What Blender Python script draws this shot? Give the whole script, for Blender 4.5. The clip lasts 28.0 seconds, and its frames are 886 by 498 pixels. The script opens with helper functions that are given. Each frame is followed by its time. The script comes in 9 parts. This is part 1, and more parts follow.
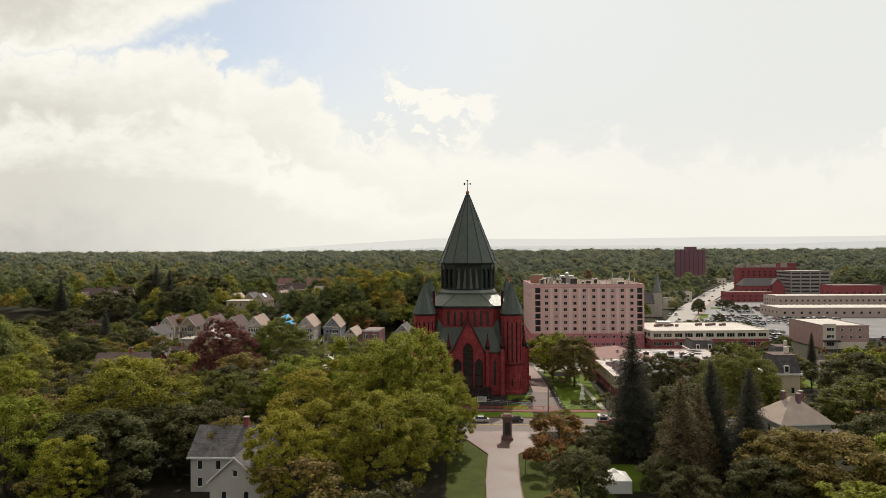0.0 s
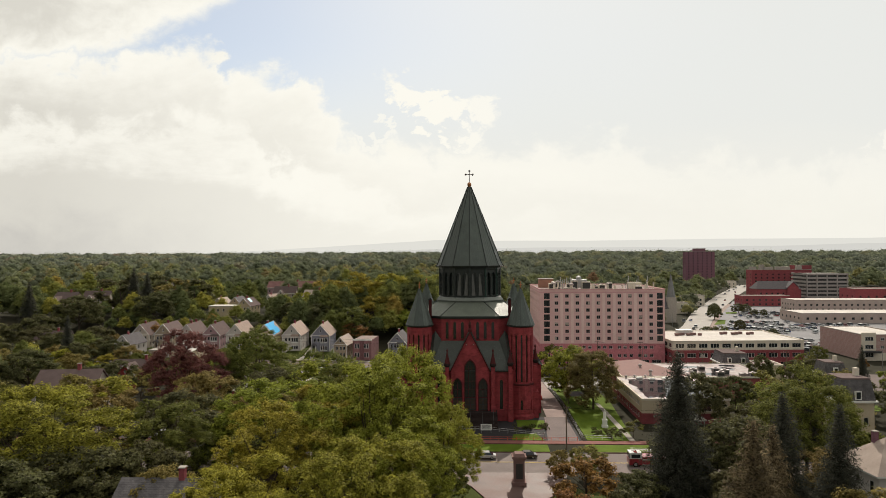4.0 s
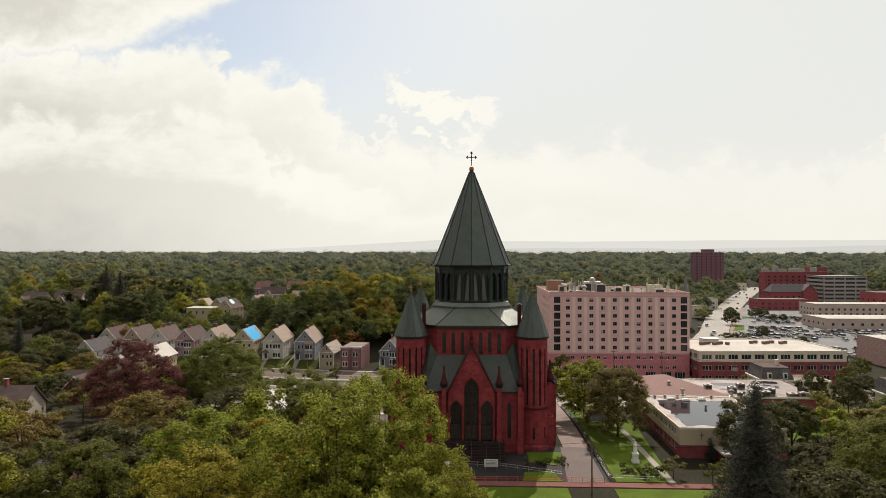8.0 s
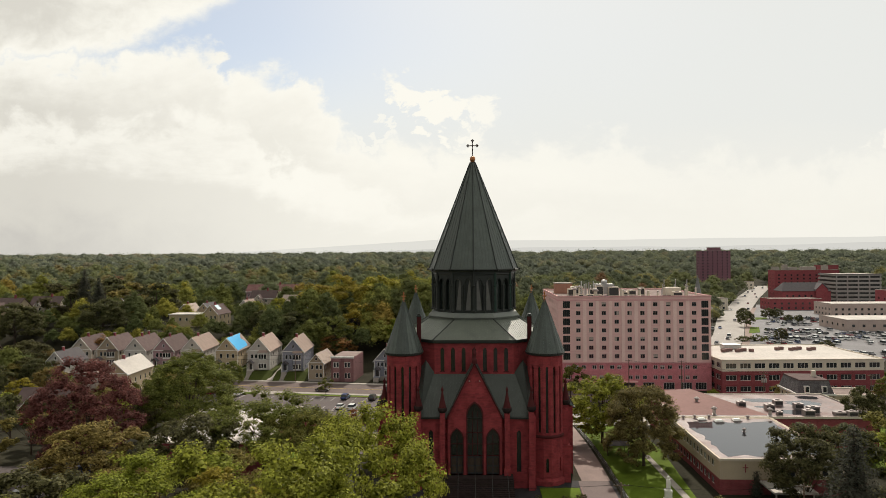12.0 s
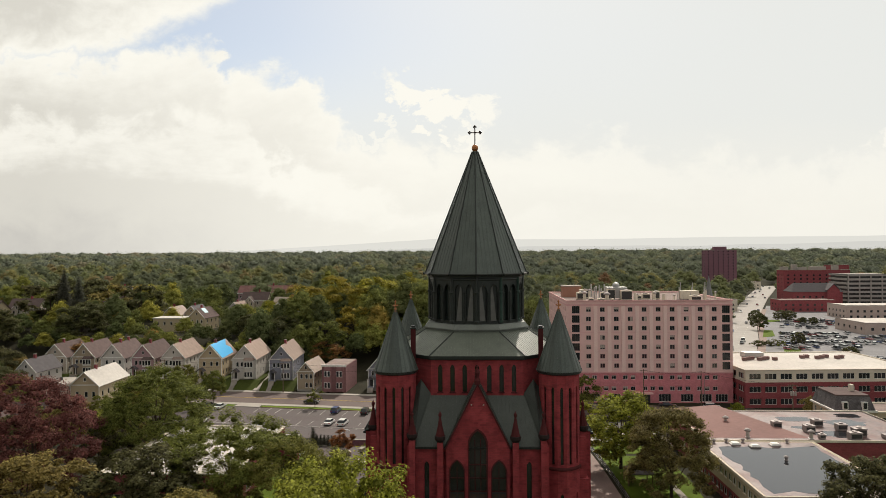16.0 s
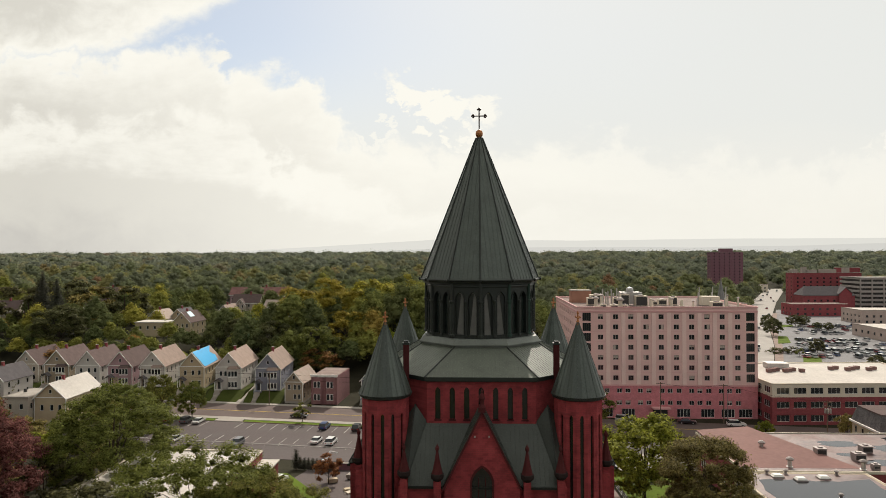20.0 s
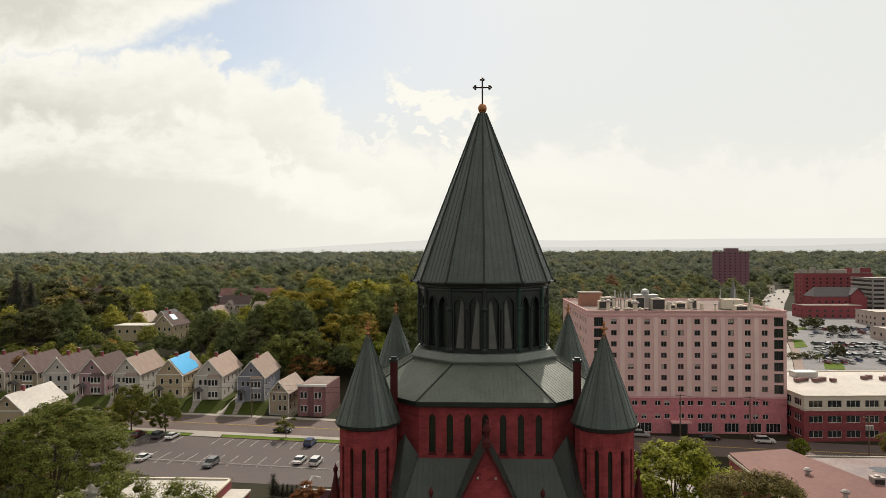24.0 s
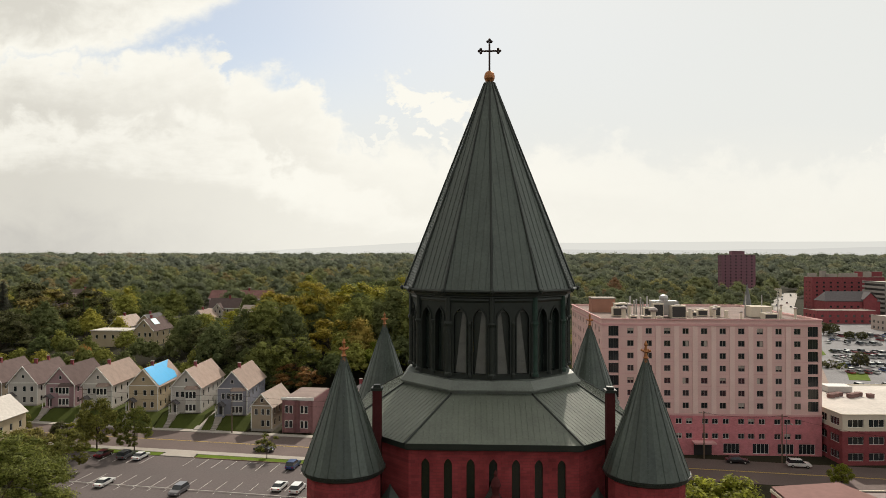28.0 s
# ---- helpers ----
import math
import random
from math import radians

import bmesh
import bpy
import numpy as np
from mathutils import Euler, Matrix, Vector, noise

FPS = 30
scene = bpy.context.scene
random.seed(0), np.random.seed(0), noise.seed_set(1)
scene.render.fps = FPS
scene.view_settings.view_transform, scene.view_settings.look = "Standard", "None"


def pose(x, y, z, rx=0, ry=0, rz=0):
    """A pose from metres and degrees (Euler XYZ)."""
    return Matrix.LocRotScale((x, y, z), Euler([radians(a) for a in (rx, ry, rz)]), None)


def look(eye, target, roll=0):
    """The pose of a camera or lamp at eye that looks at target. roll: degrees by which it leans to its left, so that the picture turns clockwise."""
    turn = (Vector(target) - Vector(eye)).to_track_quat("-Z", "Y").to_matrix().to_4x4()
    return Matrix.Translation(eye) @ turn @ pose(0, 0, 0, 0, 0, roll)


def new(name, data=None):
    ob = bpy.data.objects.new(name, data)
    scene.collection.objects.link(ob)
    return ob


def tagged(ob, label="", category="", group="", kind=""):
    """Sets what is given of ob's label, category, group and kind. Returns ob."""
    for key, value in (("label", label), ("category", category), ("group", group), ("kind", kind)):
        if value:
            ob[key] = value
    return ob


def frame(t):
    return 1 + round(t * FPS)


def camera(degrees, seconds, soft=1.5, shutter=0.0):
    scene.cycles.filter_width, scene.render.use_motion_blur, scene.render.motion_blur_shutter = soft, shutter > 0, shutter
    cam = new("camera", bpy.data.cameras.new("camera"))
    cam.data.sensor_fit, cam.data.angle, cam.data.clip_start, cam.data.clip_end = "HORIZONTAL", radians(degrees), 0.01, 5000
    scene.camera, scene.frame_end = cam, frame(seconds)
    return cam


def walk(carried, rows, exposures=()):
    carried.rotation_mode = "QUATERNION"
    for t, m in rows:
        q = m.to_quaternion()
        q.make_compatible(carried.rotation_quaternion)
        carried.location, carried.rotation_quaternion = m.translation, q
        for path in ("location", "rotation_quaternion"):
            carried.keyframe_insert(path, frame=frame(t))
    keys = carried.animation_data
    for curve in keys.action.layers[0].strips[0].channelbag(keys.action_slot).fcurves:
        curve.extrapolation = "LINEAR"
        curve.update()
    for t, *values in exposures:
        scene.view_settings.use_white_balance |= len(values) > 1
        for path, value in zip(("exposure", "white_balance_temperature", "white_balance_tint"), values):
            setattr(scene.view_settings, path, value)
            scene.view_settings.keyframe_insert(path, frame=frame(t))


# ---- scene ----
cam = camera(66.3, 28.0, 0.5)
START = pose(1.1, -216.0, 45.0, 0, 0, 2.3)
SIDE, AHEAD, SINK, LEVEL, TURNS = 84.8, 144.3, 0.0227, 1.3, 0.588
ROWS = [
    (0.0, 0.0, 0.0, 0.0, 0.01, 1.76, 0.29),
    (0.5, 0.001, 0.0255, 0.0019, 0.01, 1.81, 0.31),
    (1.0, 0.0018, 0.0501, 0.0029, 0.03, 1.83, 0.33),
    (1.5, 0.0028, 0.0756, 0.0038, 0.05, 1.86, 0.34),
    (2.0, 0.0036, 0.1009, 0.0042, 0.06, 1.9, 0.27),
    (2.5, 0.005, 0.126, 0.0038, 0.1, 1.95, 0.24),
    (3.0, 0.0063, 0.1498, 0.0042, 0.11, 1.98, 0.26),
    (3.5, 0.0074, 0.1742, 0.0035, 0.12, 2.01, 0.27),
    (5.5, 0.0124, 0.2731, 0.0002, 0.13, 2.03, 0.25),
    (6.0, 0.013, 0.2987, 0.0003, 0.15, 2.07, 0.15),
    (6.5, 0.0135, 0.3241, -0.001, 0.15, 2.13, 0.07),
    (7.0, 0.0145, 0.3486, -0.0022, 0.16, 2.09, -0.01),
    (7.5, 0.0156, 0.3737, -0.0027, 0.16, 2.13, -0.05),
    (8.0, 0.0174, 0.3995, -0.0022, 0.16, 2.06, -0.04),
    (8.5, 0.0186, 0.4249, -0.0008, 0.18, 2.06, 0.03),
    (9.0, 0.019, 0.4496, 0.0008, 0.18, 2.07, 0.08),
    (9.5, 0.0196, 0.467, 0.0022, 0.17, 2.09, 0.14),
    (10.0, 0.0199, 0.4805, 0.0031, 0.17, 2.07, 0.16),
    (10.5, 0.0205, 0.4949, 0.0044, 0.16, 2.06, 0.21),
    (11.0, 0.0213, 0.5094, 0.0057, 0.17, 2.04, 0.28),
    (11.5, 0.0219, 0.5238, 0.0071, 0.16, 2.03, 0.33),
    (12.0, 0.0228, 0.5384, 0.0083, 0.16, 2.01, 0.39),
    (12.5, 0.0236, 0.5529, 0.0092, 0.16, 1.96, 0.44),
    (14.5, 0.0262, 0.6116, 0.0154, 0.19, 1.88, 0.45),
    (15.0, 0.0265, 0.6266, 0.0162, 0.2, 1.85, 0.43),
    (15.5, 0.0268, 0.6413, 0.0166, 0.2, 1.85, 0.4),
    (16.0, 0.0269, 0.6558, 0.0176, 0.2, 1.86, 0.39),
    (16.5, 0.027, 0.6702, 0.0188, 0.21, 1.88, 0.34),
    (17.0, 0.0274, 0.6843, 0.0196, 0.22, 1.91, 0.32),
    (17.5, 0.0278, 0.6984, 0.0205, 0.22, 1.95, 0.29),
    (18.0, 0.0283, 0.7126, 0.0216, 0.22, 1.93, 0.3),
    (18.5, 0.0285, 0.7268, 0.0222, 0.22, 1.97, 0.31),
    (19.0, 0.0287, 0.7413, 0.0229, 0.22, 1.95, 0.25),
    (19.5, 0.029, 0.7557, 0.0226, 0.24, 1.95, 0.23),
    (20.0, 0.0293, 0.7698, 0.0226, 0.25, 1.97, 0.18),
    (20.5, 0.0298, 0.7843, 0.0221, 0.26, 1.96, 0.16),
    (21.0, 0.0302, 0.7988, 0.0213, 0.27, 1.96, 0.13),
    (21.5, 0.0311, 0.8135, 0.0205, 0.27, 1.94, 0.11),
    (23.5, 0.0338, 0.8713, 0.0213, 0.23, 1.94, 0.15),
    (24.0, 0.0341, 0.8855, 0.0213, 0.22, 1.97, 0.15),
    (24.5, 0.0346, 0.9, 0.0211, 0.22, 1.97, 0.11),
    (25.0, 0.0351, 0.9145, 0.0203, 0.23, 1.96, 0.1),
    (25.5, 0.0354, 0.929, 0.0196, 0.23, 1.96, 0.09),
    (26.0, 0.0359, 0.9435, 0.0198, 0.22, 1.96, 0.07),
    (26.5, 0.0365, 0.958, 0.02, 0.23, 1.98, 0.08),
    (27.0, 0.0367, 0.9725, 0.0202, 0.24, 1.99, 0.07),
    (27.5, 0.0366, 0.9864, 0.0214, 0.23, 2.14, 0.03),
    (28.0, 0.0367, 0.9978, 0.0222, 0.21, 2.24, -0.07),
]
walk(cam, [(t, START @ pose(SIDE * x, AHEAD * y, SIDE * (z - SINK * y), 90 + TURNS * (pitch - LEVEL), roll, TURNS * yaw))
           for t, x, y, z, yaw, pitch, roll in ROWS])

# ---- light ----
SUN_AZ, SUN_EL = radians(11), radians(41)
sun = new("sun", bpy.data.lights.new("sun", "SUN"))
sun.data.energy, sun.data.angle, sun.data.color = 3.9, radians(0.6), (1.0, 0.91, 0.78)
sun.matrix_world = look((math.sin(SUN_AZ) * 200, math.cos(SUN_AZ) * 200, math.tan(SUN_EL) * 200), (0, 0, 0))
world = bpy.data.worlds.new("sky")
scene.world = world
world.use_nodes = True
scene.view_settings.exposure = 0.15


def sky_nodes():
    """Pale blue sky with a ragged cloud bank that falls from left to right, an arm of cloud above it, and bright haze."""
    nt = world.node_tree
    nt.nodes.clear()
    out = nt.nodes.new("ShaderNodeOutputWorld")
    sky = nt.nodes.new("ShaderNodeTexSky")
    sky.sky_type, sky.sun_disc = "NISHITA", False
    sky.sun_elevation, sky.sun_rotation = SUN_EL, SUN_AZ
    sky.dust_density, sky.air_density = 1.0, 1.0
    blue = nt.nodes.new("ShaderNodeBackground")
    blue.inputs[1].default_value = 0.10
    nt.links.new(sky.outputs[0], blue.inputs[0])
    white = nt.nodes.new("ShaderNodeBackground")
    co = nt.nodes.new("ShaderNodeTexCoord")
    sep = nt.nodes.new("ShaderNodeSeparateXYZ")
    nt.links.new(co.outputs["Generated"], sep.inputs[0])

    def calc(op, a, b=0.0, clamp=False):
        m = nt.nodes.new("ShaderNodeMath")
        m.operation, m.use_clamp = op, clamp
        for k, v in enumerate((a, b)):
            if isinstance(v, (int, float)):
                m.inputs[k].default_value = v
            else:
                nt.links.new(v, m.inputs[k])
        return m.outputs[0]

    def step(v, lo, hi):
        r = nt.nodes.new("ShaderNodeMapRange")
        r.interpolation_type = "SMOOTHSTEP"
        r.inputs[1].default_value, r.inputs[2].default_value = lo, hi
        nt.links.new(v, r.inputs[0])
        return r.outputs[0]

    def line(v, pts):
        """A broken line through (v, height) points."""
        r = nt.nodes.new("ShaderNodeFloatCurve")
        c = r.mapping.curves[0]
        c.points[0].location, c.points[1].location = pts[0], pts[-1]
        for p in pts[1:-1]:
            c.points.new(*p)
        for p in c.points:
            p.handle_type = "VECTOR"
        r.mapping.update()
        nt.links.new(v, r.inputs["Value"])
        return r.outputs[0]

    def mix(f, a, b):
        m = nt.nodes.new("ShaderNodeMix")
        m.data_type = "RGBA"
        nt.links.new(f, m.inputs[0])
        for k, v in ((6, a), (7, b)):
            if isinstance(v, tuple):
                m.inputs[k].default_value = (*v, 1)
            else:
                nt.links.new(v, m.inputs[k])
        return m.outputs[2]

    # p runs to the right along the skyline (0.5 is straight ahead), q up from it
    deep = calc("ADD", calc("ABSOLUTE", sep.outputs[1]), 0.02)
    p0 = calc("ADD", calc("DIVIDE", sep.outputs[0], deep), 0.5)
    q0 = calc("DIVIDE", sep.outputs[2], deep)
    com = nt.nodes.new("ShaderNodeCombineXYZ")
    nt.links.new(p0, com.inputs[0])
    nt.links.new(q0, com.inputs[1])

    def puffs(scale, wide, shift, detail=8.0, rough=0.55, dist=0.0):
        mp = nt.nodes.new("ShaderNodeMapping")
        mp.inputs["Scale"].default_value = (1 / wide, 1, 1)
        mp.inputs["Location"].default_value = (shift, shift * 0.7, shift)
        nt.links.new(com.outputs[0], mp.inputs[0])
        n = nt.nodes.new("ShaderNodeTexNoise")
        n.inputs["Scale"].default_value, n.inputs["Detail"].default_value = scale, detail
        n.inputs["Roughness"].default_value, n.inputs["Distortion"].default_value = rough, dist
        nt.links.new(mp.outputs[0], n.inputs["Vector"])
        return calc("SUBTRACT", n.outputs["Fac"], 0.5)

    big, mid, small, wisp = puffs(7, 1.7, 1.3), puffs(18, 1.3, 4.1, 9, 0.6, 0.3), puffs(42, 1.2, 7.7, 7, 0.6), puffs(9, 3.2, 2.9, 9, 0.62, 0.4)
    p = calc("ADD", p0, calc("ADD", calc("MULTIPLY", mid, 0.10), calc("MULTIPLY", small, 0.03)))
    lift = calc("ADD", calc("MULTIPLY", mid, 0.15), calc("ADD", calc("MULTIPLY", small, 0.06), calc("MULTIPLY", big, 0.06)))
    q = calc("ADD", q0, lift)
    # the bank: its ragged top, and a second, lower bank before it
    top = line(p, [(-0.6, 0.36), (-0.16, 0.30), (0.02, 0.305), (0.125, 0.31), (0.145, 0.275), (0.24, 0.275), (0.285, 0.235), (0.32, 0.20), (0.42, 0.175), (0.55, 0.168), (0.66, 0.166), (0.80, 0.145), (1.0, 0.13), (1.15, 0.13), (1.6, 0.16)])
    low = line(p, [(-0.6, 0.20), (0.05, 0.205), (0.17, 0.195), (0.235, 0.13), (0.32, 0.108), (0.42, 0.075), (0.6, 0.055), (0.9, 0.04), (1.6, 0.03)])
    d1, d2 = calc("SUBTRACT", top, q), calc("SUBTRACT", low, q)
    bank = step(d1, -0.012, 0.03)
    bank = calc("MULTIPLY", bank, line(p0, [(-0.6, 1.0), (0.42, 1.0), (0.62, 0.8), (0.8, 0.55), (1.6, 0.5)]))
    front = calc("MULTIPLY", step(d2, -0.012, 0.03), line(p0, [(-0.6, 0.8), (0.1, 0.85), (0.25, 1.0), (0.5, 0.7), (0.75, 0.3), (1.6, 0.2)]))
    # the arm of cloud above, lit along its lower edge
    under = line(p, [(-0.6, 0.27), (-0.1, 0.285), (0.0, 0.305), (0.05, 0.325), (0.10, 0.348), (0.15, 0.372), (0.24, 0.47), (1.6, 0.9)])
    d3 = calc("SUBTRACT", calc("ADD", q0, calc("MULTIPLY", lift, 0.7)), under)
    arm_on = step(d3, -0.015, 0.02)
    # one cumulus head and a few scraps over the bank
    def head(cx, cq, w, h, tilt):
        u = calc("DIVIDE", calc("SUBTRACT", p, cx), w)
        v = calc("DIVIDE", calc("SUBTRACT", calc("ADD", q, calc("MULTIPLY", calc("SUBTRACT", p, cx), tilt)), cq), h)
        r = calc("SQRT", calc("ADD", calc("MULTIPLY", u, u), calc("MULTIPLY", v, v)))
        return step(calc("ADD", calc("SUBTRACT", 1.0, r), calc("MULTIPLY", small, 1.6)), -0.05, 0.35)
    heads = head(0.448, 0.222, 0.075, 0.026, 0.42)
    heads = calc("MAXIMUM", heads, calc("MULTIPLY", head(0.505, 0.198, 0.028, 0.032, 0.0), 0.9))
    heads = calc("MAXIMUM", heads, calc("MULTIPLY", head(0.365, 0.19, 0.035, 0.008, 0.1), 0.7))
    heads = calc("MAXIMUM", heads, calc("MULTIPLY", head(1.12, 0.155, 0.07, 0.02, -0.2), 0.8))
    # clear sky whitens to the right and towards the skyline
    clear = calc("MULTIPLY", line(p0, [(-0.6, 0.5), (0.1, 0.62), (0.22, 0.56), (0.4, 0.33), (0.6, 0.14), (0.9, 0.05), (1.6, 0.0)]), step(q0, 0.10, 0.32))
    cover = calc("MAXIMUM", calc("MAXIMUM", bank, heads), arm_on)
    seen = calc("SUBTRACT", 1.0, calc("MULTIPLY", clear, calc("SUBTRACT", 1.0, cover)))
    # tones: bright rims, greyer within, darkest low on the left
    soft = calc("ADD", calc("MULTIPLY", wisp, 0.26), calc("ADD", calc("MULTIPLY", big, 0.10), calc("MULTIPLY", mid, 0.16)))
    BRIGHT, PALE, GREY, DULL, HAZE = (0.98, 0.955, 0.865), (0.84, 0.815, 0.735), (0.70, 0.675, 0.605), (0.52, 0.50, 0.47), (0.825, 0.83, 0.79)
    left = line(p0, [(-0.6, 1.0), (-0.15, 0.95), (0.0, 0.7), (0.14, 0.45), (0.35, 0.14), (0.6, 0.0), (1.6, 0.0)])
    body = mix(calc("MULTIPLY", step(calc("ADD", d1, calc("MULTIPLY", soft, 0.7)), 0.0, 0.13), calc("ADD", calc("MULTIPLY", left, 0.6), 0.45), True), BRIGHT, mix(left, PALE, GREY))
    front_tone = mix(calc("MULTIPLY", step(calc("ADD", d2, soft), 0.01, 0.10), calc("ADD", calc("MULTIPLY", left, 0.6), 0.45), True), BRIGHT, mix(left, PALE, mix(step(d2, 0.1, 0.26), GREY, DULL)))
    body = mix(front, body, front_tone)
    arm_tone = mix(step(calc("ADD", d3, calc("MULTIPLY", soft, 0.45)), 0.0, 0.10), BRIGHT, mix(left, PALE, GREY))
    open_sky = mix(step(calc("ADD", q0, calc("MULTIPLY", wisp, 0.12)), 0.03, 0.2), (0.90, 0.878, 0.80), HAZE)
    tone = mix(bank, open_sky, body)
    tone = mix(heads, tone, BRIGHT)
    tone = mix(arm_on, tone, arm_tone)
    nt.links.new(tone, white.inputs[0])
    # the dome is brightest on the sun's side and dimmer behind
    dot = nt.nodes.new("ShaderNodeVectorMath")
    dot.operation = "DOT_PRODUCT"
    dot.inputs[1].default_value = (math.sin(SUN_AZ) * math.cos(SUN_EL), math.cos(SUN_AZ) * math.cos(SUN_EL), math.sin(SUN_EL))
    nt.links.new(co.outputs["Generated"], dot.inputs[0])
    glow = nt.nodes.new("ShaderNodeMapRange")
    glow.inputs[1].default_value, glow.inputs[2].default_value = -0.6, 0.38
    glow.inputs[3].default_value, glow.inputs[4].default_value = 0.50, 0.90
    nt.links.new(dot.outputs["Value"], glow.inputs[0])
    nt.links.new(glow.outputs[0], white.inputs[1])
    both = nt.nodes.new("ShaderNodeMixShader")
    nt.links.new(seen, both.inputs[0])
    nt.links.new(blue.outputs[0], both.inputs[1])
    nt.links.new(white.outputs[0], both.inputs[2])
    nt.links.new(both.outputs[0], out.inputs[0])


sky_nodes()

# ---- materials ----
def shader(name, rough=0.8, metal=0.0):
    m = bpy.data.materials.new(name)
    m.use_nodes = True
    b = m.node_tree.nodes["Principled BSDF"]
    b.inputs["Roughness"].default_value, b.inputs["Metallic"].default_value = rough, metal
    return m, m.node_tree, b


def surface(name, base, vary=0.25, scale=1.0, rough=0.8, metal=0.0, bump=0.2, fine=12.0, rnd=0.0, rough_vary=0.0, island=False, spec=0.5):
    """A mottled surface: base colour, broad stains at scale per metre, fine grain, bump, and a shift per object."""
    m, nt, b = shader(name, rough, metal)
    if rough >= 0.55 and not metal:
        spec = 0.07
    b.inputs["Specular IOR Level"].default_value = spec
    co = nt.nodes.new("ShaderNodeTexCoord")
    n1, n2 = nt.nodes.new("ShaderNodeTexNoise"), nt.nodes.new("ShaderNodeTexNoise")
    n1.inputs["Scale"].default_value, n1.inputs["Detail"].default_value = scale, 5
    n2.inputs["Scale"].default_value, n2.inputs["Detail"].default_value = scale * fine, 3
    for n in (n1, n2):
        nt.links.new(co.outputs["Object"], n.inputs["Vector"])
    add = nt.nodes.new("ShaderNodeMath")
    add.operation = "ADD"
    nt.links.new(n1.outputs["Fac"], add.inputs[0])
    nt.links.new(n2.outputs["Fac"], add.inputs[1])
    mp = nt.nodes.new("ShaderNodeMapRange")
    mp.inputs[1].default_value, mp.inputs[2].default_value = 0.6, 1.4
    mp.inputs[3].default_value, mp.inputs[4].default_value = 1 - vary, 1 + vary
    nt.links.new(add.outputs[0], mp.inputs[0])
    last = mp.outputs[0]
    if rnd:
        src = nt.nodes.new("ShaderNodeNewGeometry").outputs["Random Per Island"] if island else nt.nodes.new("ShaderNodeObjectInfo").outputs["Random"]
        r = nt.nodes.new("ShaderNodeMapRange")
        r.inputs[3].default_value, r.inputs[4].default_value = 1 - rnd, 1 + rnd
        nt.links.new(src, r.inputs[0])
        mul = nt.nodes.new("ShaderNodeMath")
        mul.operation = "MULTIPLY"
        nt.links.new(last, mul.inputs[0])
        nt.links.new(r.outputs[0], mul.inputs[1])
        last = mul.outputs[0]
    v = nt.nodes.new("ShaderNodeVectorMath")
    v.operation = "SCALE"
    v.inputs[0].default_value = base
    nt.links.new(last, v.inputs["Scale"])
    nt.links.new(v.outputs[0], b.inputs["Base Color"])
    if rough_vary:
        rr = nt.nodes.new("ShaderNodeMapRange")
        rr.inputs[1].default_value, rr.inputs[2].default_value = 0.35, 0.65
        rr.inputs[3].default_value, rr.inputs[4].default_value = max(0.02, rough - rough_vary), min(1, rough + rough_vary)
        nt.links.new(n1.outputs["Fac"], rr.inputs[0])
        nt.links.new(rr.outputs[0], b.inputs["Roughness"])
    if bump:
        bp = nt.nodes.new("ShaderNodeBump")
        bp.inputs["Strength"].default_value, bp.inputs["Distance"].default_value = bump, 0.05
        nt.links.new(n2.outputs["Fac"], bp.inputs["Height"])
        nt.links.new(bp.outputs[0], b.inputs["Normal"])
    return m


